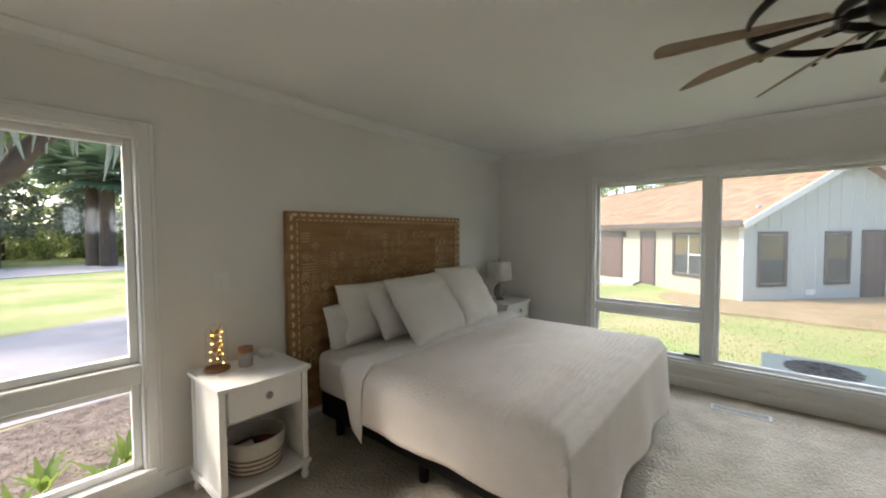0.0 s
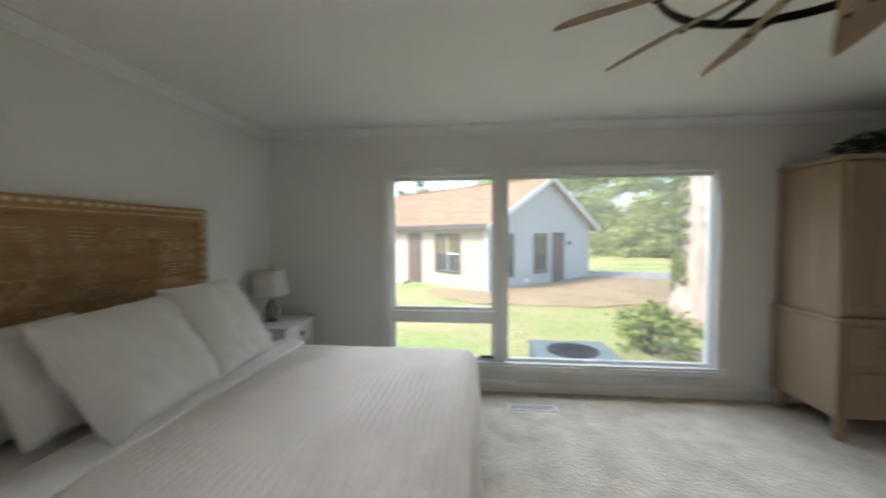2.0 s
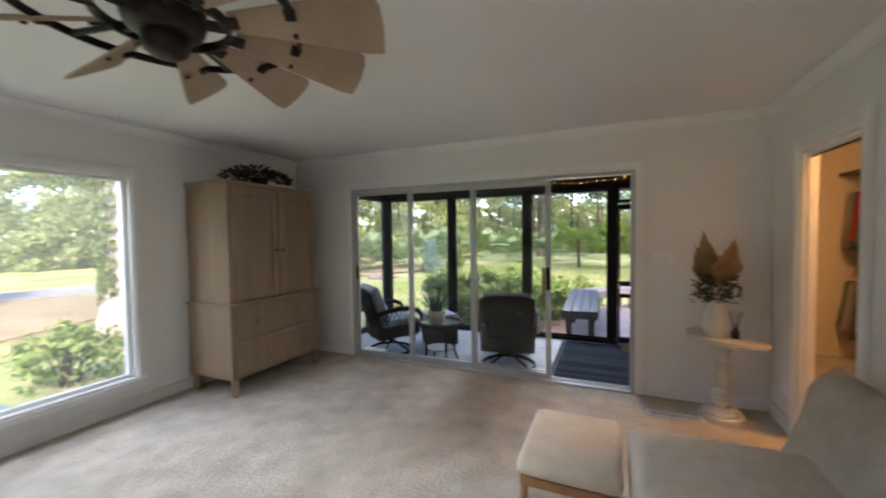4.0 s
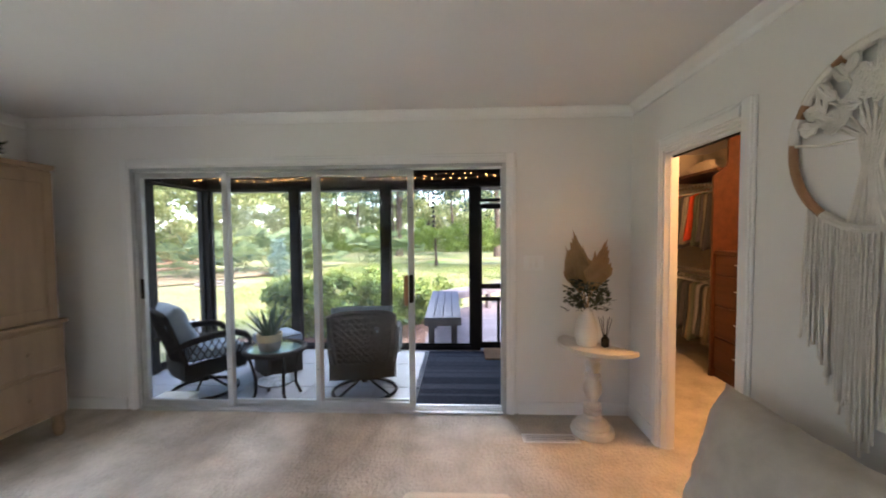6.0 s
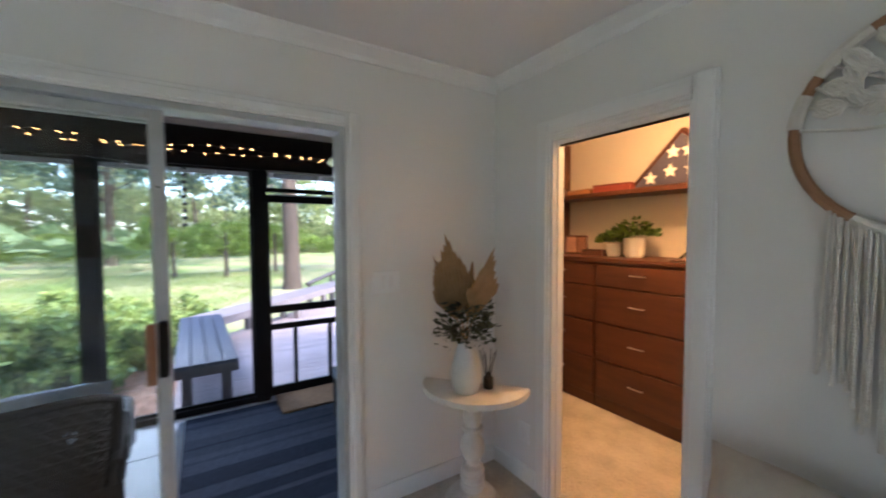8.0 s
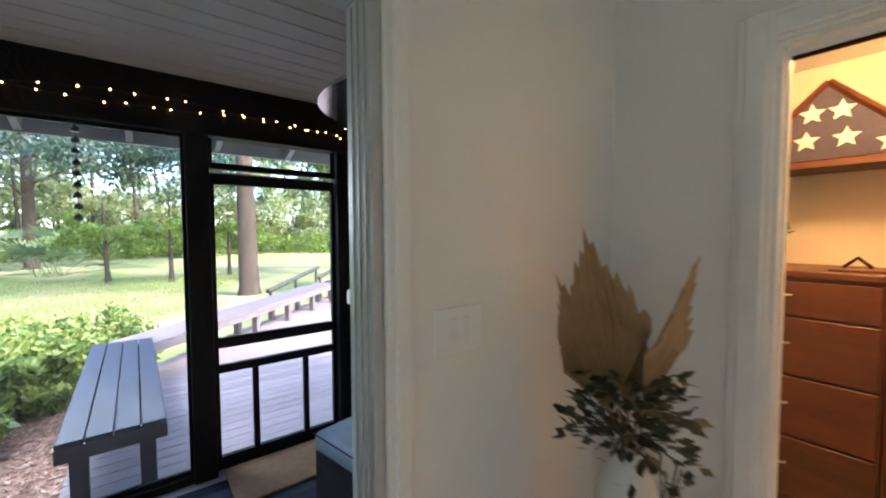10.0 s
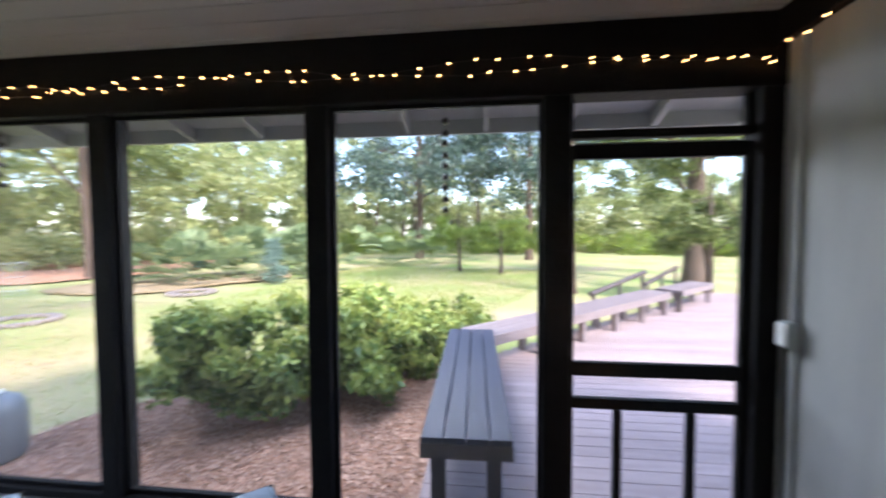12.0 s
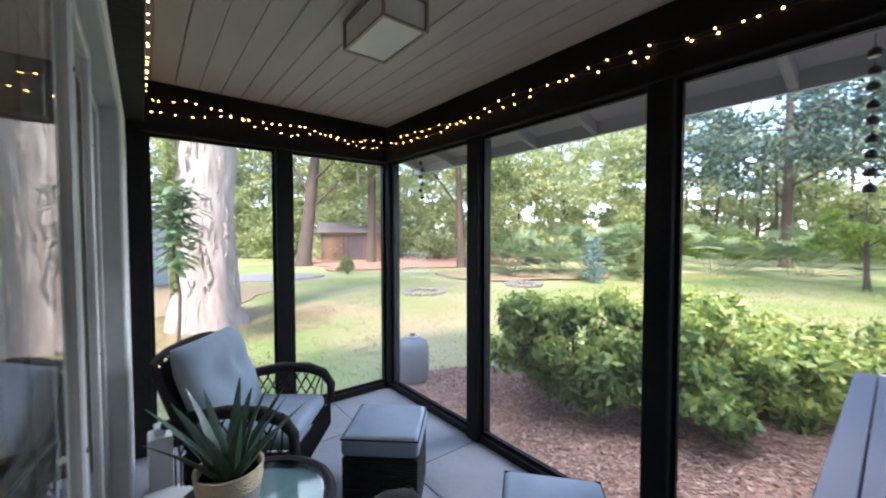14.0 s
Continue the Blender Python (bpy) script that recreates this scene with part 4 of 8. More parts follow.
for k in range(16):
    a = k * 0.9
    tube(gr, [(0, 0, 0.2), (0.06 * math.cos(a), 0.06 * math.sin(a), 0.33), (0.15 * math.cos(a), 0.15 * math.sin(a), 0.33 + 0.04 * (k % 3))], 0.0022, 5)
part("foliage", gr, leaf_mat("eucalyptus", (0.035, 0.05, 0.035), (0.10, 0.11, 0.06), 0.2), vs, "grey-green eucalyptus sprigs")
df = thing("reed_diffuser", (3.37, -0.40, 0.66), "small dark glass reed diffuser with black sticks", "diffuser")
part("bottle", lathe(nb(), [(0.024, 0), (0.028, 0.004), (0.028, 0.06), (0.018, 0.07), (0.012, 0.074), (0.012, 0.088)], n=18), mk("amber_glass", (0.03, 0.02, 0.015), None, 0.15), df)
for k in range(6):
    a = k * 1.05
    part("reed", tube(nb(), [(0, 0, 0.02), (0.045 * math.cos(a), 0.045 * math.sin(a), 0.21)], 0.0022, 5), BLACKWOOD, df)

# upholstered armchair and stool
CLOTH = mk("beige_upholstery", (0.60, 0.55, 0.475), (0.51, 0.46, 0.39), 0.95, 14, bump=0.4, bscale=240, spec=0.15)
CREAM = mk("cream_upholstery", (0.74, 0.66, 0.54), (0.65, 0.57, 0.46), 0.95, 10, bump=0.3, bscale=240, spec=0.15)
LEGWOOD = mk("honey_wood", (0.36, 0.19, 0.08), (0.27, 0.13, 0.05), 0.5, 5, stretch=(6, 6, 0.8), bump=0.1)
ac = thing("armchair", (1.88, -0.10, 0), "beige upholstered slipper chair with a plump back cushion", "armchair")
def soft_box(bm, x0, x1, y0, y1, z0, z1, r=0.05, crown=0.02, n=10):
    """An upholstered block: rounded edges and a crowned top."""
    box(bm, x0, x1, y0, y1, z0, z1, r, 4)
    cx, cy = (x0 + x1) / 2, (y0 + y1) / 2
    for v in bm.verts:
        if v.co.z > (z0 + z1) / 2:
            u, w = (v.co.x - cx) / (x1 - x0) * 2, (v.co.y - cy) / (y1 - y0) * 2
            v.co.z += crown * max(0, 1 - u * u) * max(0, 1 - w * w)
    return bm


part("seat", soft_box(nb(), -0.40, 0.18, -0.42, 0.50, 0.20, 0.47, 0.07), CLOTH, ac)
bkr = nb()
cushion(bkr, 0.88, 0.74, 0.30, 1.0, 26, 0.03, 5, 0.016)
bmesh.ops.rotate(bkr, verts=bkr.verts, cent=(0, 0, 0), matrix=Matrix.Rotation(radians(104), 3, "X"))
bmesh.ops.translate(bkr, verts=bkr.verts, vec=(0.04, -0.37, 0.44))
part("backrest", bkr, CLOTH, ac)
for lx in (-0.36, 0.14):
    for ly in (-0.36, 0.44):
        part("leg", cyl(nb(), (lx, ly, 0), (lx, ly, 0.21), 0.016, 0.026, 10), LEGWOOD, ac)
st = thing("footstool", (1.84, 0.66, 0), "small wooden footstool with a cream cushion", "stool")
part("cushion", soft_box(nb(), -0.29, 0.29, -0.23, 0.23, 0.345, 0.44, 0.045, 0.03), CREAM, st)
part("piping", tube(nb(), [(-0.285, -0.225, 0.375), (0.285, -0.225, 0.375), (0.285, 0.225, 0.375), (-0.285, 0.225, 0.375)], 0.005, 6, True), CREAM, st)
fr = nb()
box(fr, -0.27, 0.27, -0.215, -0.19, 0.30, 0.345, 0.004), box(fr, -0.27, 0.27, 0.19, 0.215, 0.30, 0.345, 0.004), box(fr, -0.27, -0.245, -0.19, 0.19, 0.30, 0.345, 0.004), box(fr, 0.245, 0.27, -0.19, 0.19, 0.30, 0.345, 0.004)
part("apron", fr, LEGWOOD, st, smooth=None)
for lx in (-0.25, 0.25):
    for ly in (-0.195, 0.195):
        part("leg", cyl(nb(), (lx * 1.06, ly * 1.06, 0), (lx, ly, 0.345), 0.013, 0.02, 10), LEGWOOD, st)
    part("stretcher", cyl(nb(), (lx * 1.03, -0.2, 0.14), (lx * 1.03, 0.2, 0.14), 0.009, n=8), LEGWOOD, st)

# macrame hoop with a tree of life
mc = thing("macrame_hanging", (1.90, SW + 0.012, 1.80), "round macrame wall hanging with a knotted tree and long cream fringe", "wall hanging")
CORD = mk("cotton_cord", (0.80, 0.77, 0.71), (0.72, 0.69, 0.62), 0.95, 30, bump=0.5, bscale=200)
RH = 0.31


def on_hoop(deg, r=RH, y=0.01):
    return Vector((r * math.cos(radians(deg)), y, r * math.sin(radians(deg))))


part("hoop", tube(nb(), [on_hoop(7.5 * k) for k in range(48)], 0.016, 8, True), mk("hoop_wood", (0.33, 0.17, 0.08), None, 0.5), mc, "brown wooden hoop")
rng = random.Random(21)
# cord bound round the hoop in bands on its upper half, and along the fringe
for d0, d1 in ((5, 24), (34, 62), (70, 112), (120, 146), (156, 176), (236, 304)):
    wr = nb()
    for k in range(int((d1 - d0) / 1.7)):
        c = d0 + 1.7 * k
        tube(wr, [on_hoop(c), on_hoop(c + 1.9)], [0.021, 0.0195], 8)
    part("cord_band", wr, CORD, mc, "cream cord bound round the hoop")["kind"] = "stuff"
tr = nb()
for k in range(9):
    x = (k - 4) * 0.010
    tube(tr, [(x * 2.2, 0.014, -RH), (x * 1.1 + 0.008 * math.sin(k), 0.022, -0.20), (x * 0.6, 0.026, -0.10), (x * 1.2, 0.022, 0.0), (x * 5.0, 0.018, 0.08)], 0.0065, 6)
for k in range(15):
    e = on_hoop(4 + k * 12.3, RH * 0.96, 0.014)
    s = Vector(((k - 7) * -0.006, 0.02, -0.01))
    m = s.lerp(e, 0.5) + Vector((0, 0.006, 0.035 if k % 2 else -0.01))
    tube(tr, [s, m, e], 0.0055, 5)
part("tree", tr, CORD, mc, "knotted cream cord tree")
knots = nb()
for k in range(46):
    a, r = rng.uniform(6, 174), rng.uniform(0.13, 0.27)
    p = on_hoop(a, r, 0.024)
    if p.z < 0.03:
        continue
    w, L = radians(a) + rng.uniform(-0.8, 0.8), rng.uniform(0.030, 0.042)
    u, v = Vector((math.cos(w), 0, math.sin(w))), Vector((-math.sin(w), 0, math.cos(w)))
    for g in (-0.5, -0.2, 0.2, 0.5):
        tube(knots, [p - u * L, p - u * L * 0.4 + v * L * g, p + u * L * 0.4 + v * L * g, p + u * L], [0.004, 0.006, 0.006, 0.003], 6)
part("knotwork", knots, CORD, mc, "looped leaf knots")["kind"] = "stuff"
fr = nb()
for k in range(70):
    x = RH * 0.72 * (2 * (k + rng.uniform(-0.3, 0.3)) / 69 - 1)
    z0 = -math.sqrt(max(0, RH * RH - x * x)) - 0.01
    z1 = -0.70 - 0.34 * (1 - abs(x / (RH * 0.72))) + rng.uniform(-0.035, 0.035)
    y = 0.012 + 0.008 * (k % 3)
    w = rng.uniform(-0.012, 0.012)
    tube(fr, [(x, y, z0), (x + w * 0.6, y + 0.003, z0 * 0.6 + z1 * 0.4), (x + w, y, z1 + 0.03), (x + w * 1.6, y, z1)], [0.0045, 0.0042, 0.0048, 0.0062], 5)
part("fringe", fr, CORD, mc, "long cream cotton fringe")["kind"] = "stuff"

# ---- the closet ----
CX0, CX1, CY0, CY1 = 2.20, 5.72, -2.52, SW - 0.09
CWALL = mk("closet_paint", (0.58, 0.52, 0.42), (0.53, 0.47, 0.38), 0.8, 2)
solid("floor_closet", box(nb(), CX0, CX1, CY0, CY1, -0.10, 0.0), CARPET, "light beige carpet in the closet", "carpet")
solid("wall_closet_south", box(nb(), CX0 - 0.1, CX1 + 0.1, CY0 - 0.1, CY0, GROUND, H), CWALL, "cream painted closet wall", "wall")
solid("wall_closet_west", box(nb(), CX0 - 0.1, CX0, CY0, CY1, GROUND, H), CWALL, "cream painted closet wall", "wall")
solid("wall_closet_east", box(nb(), CX1, CX1 + 0.1, CY0, -0.70, GROUND, H), CWALL, "cream painted closet wall", "wall")
solid("ceiling_closet", box(nb(), CX0 - 0.1, CX1 + 0.1, CY0 - 0.1, SW - 0.09, H, H + 0.1), CEIL, "painted closet ceiling", "ceiling")

NICKEL = mk("brushed_nickel", (0.86, 0.83, 0.78), None, 0.38, 8, metal=1.0)
dz = [0.10, 0.42, 0.74, 1.05, 1.24]
COLS = [(2.30, 3.06), (3.06, 3.82), (3.82, 4.56)]
for a, b in COLS:
    dr = thing("drawer_unit", ((a + b) / 2, -2.22, 0), "cherry wood built-in dresser with four drawers", "dresser", "built-in closet drawers")
    w = (b - a) / 2 - 0.002
    part("carcass", box(nb(), -w, w, -0.29, 0.27, 0.0, 1.255, 0.002), CHERRY, dr, smooth=None)
    for z0, z1 in zip(dz, dz[1:]):
        d = part("drawer", box(nb(), -w + 0.012, w - 0.012, 0.272, 0.292, z0 + 0.006, z1 - 0.006, 0.004), CHERRY, dr, smooth=None)
        hz = (z0 + z1) / 2 + 0.02
        hm = nb()
        tube(hm, [(-0.055, 0.292, hz), (-0.055, 0.314, hz), (0.055, 0.314, hz), (0.055, 0.292, hz)], 0.0045, 8)
        part("handle", hm, NICKEL, d, "slim chrome bar handle")
solid("worktop_closet", box(nb(), 2.22, 4.56, -2.515, -1.92, 1.256, 1.288, 0.004), CHERRY, "cherry wood top over the drawers", "counter", "")
solid("shelf_closet", box(nb(), 2.22, 4.56, -2.515, -2.16, 1.83, 1.87, 0.004), CHERRY, "cherry wood wall shelf", "shelf", "")
tw = thing("wardrobe_panel", (4.58, -2.22, 0), "tall cherry wood divider with a scrolled bracket", "wardrobe")
scroll = [(0.31 - 0.14 * (1 - math.cos(q)) / 2, 2.02 + 0.16 * q / math.pi) for q in [math.pi * k / 10 for k in range(11)]]
part("plinth", box(nb(), -0.018, 0.018, 0.20, 0.313, 0.0, 0.08, 0.003), CHERRY, tw, smooth=None)
part("side_panel", prism(nb(), [(-0.29, 0), (0.31, 0)] + scroll + [(0.17, 2.44), (-0.29, 2.44)], -0.015, 0.015, "x"), CHERRY, tw, smooth=None)
CANE = mk("frame_dark", (0.10, 0.04, 0.02), None, 0.4)


def closet_box(name, x, y, z, sx, sy, sz, material, label, category, turn=0):
    o = thing(name, (x, y, z), label, category, turn=turn)
    part("body", box(nb(), -sx, sx, -sy, sy, 0, sz * 0.8, 0.004), material, o)
    part("lid", box(nb(), -sx - 0.004, sx + 0.004, -sy - 0.004, sy + 0.004, sz * 0.8 + 0.001, sz, 0.004), material, o)
    return o


closet_box("keepsake_box", 3.88, -2.30, 1.87, 0.17, 0.10, 0.07, mk("red_box", (0.22, 0.04, 0.02), None, 0.5), "flat red-brown wooden box on the closet shelf", "box", 8)
closet_box("keepsake_box", 4.22, -2.30, 1.87, 0.14, 0.09, 0.05, mk("tan_box", (0.38, 0.17, 0.06), None, 0.5), "flat tan box on the closet shelf", "box", -5)
closet_box("trinket_box", 4.02, -2.2, 1.288, 0.10, 0.06, 0.06, CANE, "small dark wooden box on the dresser", "box", 10)
for x, t in ((4.32, 18), (4.20, -10)):
    pf = thing("photo_frame", (x, -2.25, 1.288), "dark wooden picture frame with a plain warm picture", "picture frame", turn=t)
    part("frame", box(nb(), -0.07, 0.07, -0.01, 0.01, 0, 0.19, 0.004), CANE, pf)
    part("picture", box(nb(), -0.052, 0.052, 0.0105, 0.013, 0.02, 0.17), mk("print", (0.45, 0.22, 0.12), (0.2, 0.1, 0.07), 0.4, 9), pf)
fl = thing("flag_case", (3.33, -2.33, 1.87), "triangular wooden case with a folded blue flag with white stars", "display case")
cs = nb()
for p, q in (((-0.42, 0.016), (0.0, 0.45)), ((0.0, 0.45), (0.42, 0.016)), ((0.42, 0.016), (-0.42, 0.016))):
    tube(cs, [(p[0], 0, p[1]), (q[0], 0, q[1])], 0.02, 4)
part("case_frame", cs, CHERRY, fl, smooth=None)
part("folded_flag", prism(nb(), [(-0.38, 0.025), (0.38, 0.025), (0.0, 0.42)], -0.03, 0.02, "y"), mk("flag_blue", (0.05, 0.045, 0.075), None, 0.8, 30, bump=0.2), fl, smooth=None)
for sx, sz in ((-0.24, 0.085), (0.24, 0.085), (0.08, 0.13), (-0.08, 0.13), (0.06, 0.28), (-0.06, 0.28)):
    pts = [(sx + (0.058 if k % 2 == 0 else 0.027) * math.sin(math.pi * k / 5), sz + (0.058 if k % 2 == 0 else 0.027) * math.cos(math.pi * k / 5)) for k in range(10)]
    part("star", prism(nb(), pts, 0.021, 0.024, "y"), mk("flag_white", (0.7, 0.66, 0.6), None, 0.8), fl, smooth=None)
for x, r in ((3.67, 0.088), (3.87, 0.06)):
    pp = thing("potted_plant", (x, -2.26, 1.288), "leafy green plant in a white pot on the closet dresser", "plant", "closet plants")
    part("pot", lathe(nb(), [(r * 0.75, 0), (r, 0.03), (r, r * 1.9), (r * 0.9, r * 1.9)], n=22), WHITE, pp)
    rng = random.Random(int(x * 100))
    lv = nb()
    for k in range(330):
        a, rr = rng.uniform(0, 6.28), rng.random() ** 0.5
        c = Vector((2.0 * r * rr * math.cos(a), 1.5 * r * rr * math.sin(a), r * 1.9 + r * 1.6 * (1 - rr * rr) * rng.random() + 0.02))
        d = Vector((math.cos(a), math.sin(a), rng.uniform(-0.3, 1))).normalized()
        s = d.cross(Vector((rng.uniform(-1, 1), rng.uniform(-1, 1), 1))).normalized() * 0.017
        lv.faces.new([lv.verts.new(v) for v in (c, c + d * 0.03 + s, c + d * 0.068, c + d * 0.03 - s)])
    part("leaves", lv, leaf_mat("pot_leaf", (0.02, 0.05, 0.012), (0.07, 0.12, 0.025) if r > 0.1 else (0.16, 0.26, 0.04), 0.3), pp)
rd = thing("reed_diffuser", (4.42, -2.25, 1.87), "glass reed diffuser on the closet shelf", "diffuser")
part("bottle", lathe(nb(), [(0.03, 0), (0.035, 0.01), (0.03, 0.06), (0.012, 0.075), (0.012, 0.09)], n=16), CANE, rd)
for k in range(5):
    part("reed", tube(nb(), [(0, 0, 0.02), (0.06 * math.cos(k * 1.2), 0.06 * math.sin(k * 1.2), 0.25)], 0.0025, 5), LEGWOOD, rd)
wt = thing("watch_tray", (3.17, -2.1, 1.288), "small dark tray with a trinket on the dresser", "tray")
part("tray", box(nb(), -0.1, 0.1, -0.05, 0.05, 0, 0.012, 0.004), CANE, wt)
part("figure", tube(nb(), [(-0.05, 0, 0.02), (0.0, 0, 0.07), (0.05, 0, 0.02)], 0.01, 6), IRON, wt)

# rails with hanging clothes east of the drawers
rng = random.Random(31)
for rz in (2.02, 1.02):
    rod = thing("closet_rod", (4.62, -2.2, rz), "chrome hanging rod in the closet", "closet rod")
    part("rod", cyl(nb(), (0, 0, 0), (1.08, 0, 0), 0.014, n=12), CHROME, rod)
    for k in range(15):
        x = 4.70 + k * 0.066
        col = rng.choice([(0.30, 0.28, 0.24), (0.10, 0.10, 0.13), (0.22, 0.18, 0.13), (0.40, 0.38, 0.34), (0.05, 0.06, 0.08), (0.14, 0.16, 0.13), (0.45, 0.05, 0.02) if rz > 1.5 else (0.3, 0.3, 0.32)])
        if k == 0:
            col = (0.10, 0.11, 0.12)
        if k == 6 and rz > 1.5:
            col = (0.62, 0.07, 0.02)
        sh_ = thing("hanging_shirt", (x, -2.2, rz), "shirt on a hanger in the closet", "shirt", "clothes on the closet rods")
        hgr = tube(nb(), [(0, 0.0, 0.03), (0, 0.02, 0.015), (0, 0.0, -0.03), (0, -0.2, -0.10), (0, 0.2, -0.10), (0, 0.0, -0.03)], 0.004, 5)
        part("hanger", hgr, WHITE, sh_)
        L = rng.uniform(0.62, 0.78)
        cl = nb()
        def cloth(u, v, L=L, ph=rng.uniform(0, 6)):
            s = (u - 0.5) * 2
            y = s * (0.20 + 0.05 * v)
            z = -0.05 - 0.09 * abs(s) * (1 - v * 0.3) - v * (L - 0.1)
            return Vector((0.018 * math.sin(s * 7 + ph + v * 2) * (0.3 + v) + 0.006 * math.sin(v * 9), y, z))
        sheet(cl, cloth, 12, 8)
        gob = part("garment", cl, mk("garment_cloth", col, None, 0.9, 14, bump=0.2), sh_)
        md = gob.modifiers.new("thick", "SOLIDIFY")
        md.thickness = 0.03
solid("shelf_closet_high", box(nb(), 4.60, CX1, -2.515, -1.95, 2.10, 2.13, 0.003), CHERRY, "cherry wood shelf above the rods", "shelf", "")
cap = thing("folded_blanket", (5.1, -2.2, 2.20), "folded pale blanket on the high shelf", "blanket")
part("fold", cushion(nb(), 0.4, 0.3, 0.16, n=8, seed=2), CREAM, cap)
# ---- the screened porch ----
PF = -0.13
PX0, PX1, PY0, PY1 = EW + 0.12, 5.93, -0.58, 4.33
PH = 2.45
slab = solid("floor_porch", box(nb(), PX0, PX1 + 0.03, PY0, PY1 + 0.03, GROUND, PF - 0.006), GROUT, "grey tiled porch floor on a slab", "floor")
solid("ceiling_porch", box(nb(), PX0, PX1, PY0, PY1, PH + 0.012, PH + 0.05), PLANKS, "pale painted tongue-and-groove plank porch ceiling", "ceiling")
pl = nb()
k = PX0
while k < PX1 - 0.01:
    box(pl, k + 0.003, min(k + 0.137, PX1) - 0.003, PY0, PY1, PH, PH + 0.012, 0.003)
    k += 0.137
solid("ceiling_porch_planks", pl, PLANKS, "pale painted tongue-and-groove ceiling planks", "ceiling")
solid("porch_threshold", box(nb(), EW, PX0 + 0.05, 0.27, 3.41, PF, -0.006), ALU, "metal threshold below the sliding door", "threshold")

frm = thing("porch_frame", (0, 0, 0), "dark-stained timber posts and beams of the screened porch", "porch frame", kind="structure")
XI, XO, YI, YO = 5.79, 5.93, 4.19, 4.33
OT = 2.115
for x0, x1, y0, y1 in ((XI, XO, 0.37, 0.50), (XI, XO, 1.61, 1.73), (XI, XO, 2.89, 3.01), (XI + 0.01, XO, 4.17, YO), (4.765, 4.895, YI, YO), (PX0, 3.93, YI, YO), (XI, XO, PY0, -0.48)):
    p = nb()
    box(p, x0, x1, y0, y1, PF, OT, 0.005)
    part("post", p, BLACKWOOD, frm, smooth=None)
part("beam", box(nb(), XI - 0.01, XO, PY0, YO, OT, PH, 0.006), BLACKWOOD, frm, smooth=None)
part("beam", box(nb(), PX0, XI - 0.012, YI - 0.03, YO, OT - 0.005, PH, 0.006), BLACKWOOD, frm, smooth=None)
part("beam", box(nb(), PX0, PX0 + 0.10, PY0, YI - 0.032, 2.16, PH, 0.006), BLACKWOOD, frm, smooth=None)
part("beam", box(nb(), PX0 + 0.10, XI - 0.012, PY0, PY0 + 0.05, 2.30, PH, 0.006), BLACKWOOD, frm, smooth=None)
E_BAYS = [(0.50, 1.61), (1.73, 2.89), (3.01, 4.17)]
N_BAYS = [(3.93, 4.765), (4.895, XI + 0.01)]
for a, b in E_BAYS:
    part("sill", box(nb(), XI + 0.02, XO - 0.02, a, b, PF, PF + 0.055, 0.004), BLACKWOOD, frm, smooth=None)
    st_ = nb()
    for q in ((a, a + 0.02, PF + 0.055, OT), (b - 0.02, b, PF + 0.055, OT), (a + 0.02, b - 0.02, OT - 0.02, OT), (a + 0.02, b - 0.02, PF + 0.055, PF + 0.08)):
        box(st_, XI + 0.05, XI + 0.075, q[0], q[1], q[2], q[3])
    part("screen_stop", st_, BLACKWOOD, frm, smooth=None)
    s = part("insect_screen", box(nb(), XI + 0.061, XI + 0.063, a + 0.02, b - 0.02, PF + 0.08, OT - 0.02), SCREEN, frm, "fine grey insect mesh", None)
    s.visible_shadow = False
for a, b in N_BAYS:
    part("sill", box(nb(), a, b, YI + 0.02, YO - 0.02, PF, PF + 0.055, 0.004), BLACKWOOD, frm, smooth=None)
    st_ = nb()
    for q in ((a, a + 0.02, PF + 0.055, OT - 0.005), (b - 0.02, b, PF + 0.055, OT - 0.005), (a + 0.02, b - 0.02, OT - 0.025, OT - 0.005), (a + 0.02, b - 0.02, PF + 0.055, PF + 0.08)):
        box(st_, q[0], q[1], YI + 0.05, YI + 0.075, q[2], q[3])
    part("screen_stop", st_, BLACKWOOD, frm, smooth=None)
    s = part("insect_screen", box(nb(), a + 0.02, b - 0.02, YI + 0.061, YI + 0.063, PF + 0.08, OT - 0.025), SCREEN, frm, "fine grey insect mesh", None)
    s.visible_shadow = False

sd = thing("door_3", (5.87, 0, 0), "black wooden screen door with mid rails and bars", "screen door", kind="structure")
def bar(name, y0, y1, z0, z1, d=0.02):
    return part(name, box(nb(), -d, d, y0, y1, z0, z1, 0.004), BLACKWOOD, sd, smooth=None)
bar("transom_bar", -0.48, 0.37, 1.915, 1.955, 0.03)
bar("stile", 0.34, 0.366, PF + 0.01, 1.885), bar("stile", -0.476, -0.45, PF + 0.01, 1.885)
bar("stile", 0.345, 0.37, 1.955, OT - 0.002, 0.012), bar("stile", -0.48, -0.455, 1.955, OT - 0.002, 0.012)
bar("rail", -0.45, 0.34, 1.815, 1.885), bar("rail", -0.45, 0.34, 0.715, 0.785), bar("rail", -0.45, 0.34, 0.545, 0.60), bar("rail", -0.45, 0.34, PF + 0.01, -0.03)
bar("upright", 0.098, 0.135, -0.03, 0.545), bar("upright", -0.255, -0.218, -0.03, 0.545)
s = part("insect_screen", box(nb(), 0.004, 0.006, -0.45, 0.34, -0.03, 1.815), SCREEN, sd, "fine grey insect mesh", None)
s.visible_shadow = False
# a thin pale strip stands in for the glint along the door's top
part("strike_glint", box(nb(), 0.008, 0.016, -0.45, 0.34, 1.888, 1.898), ALU, sd, "metal strip added for the glint over the door")
ob = thing("switch_box", (5.70, PY0 + 0.005, 0.99), "grey weatherproof switch box on the siding", "switch box")
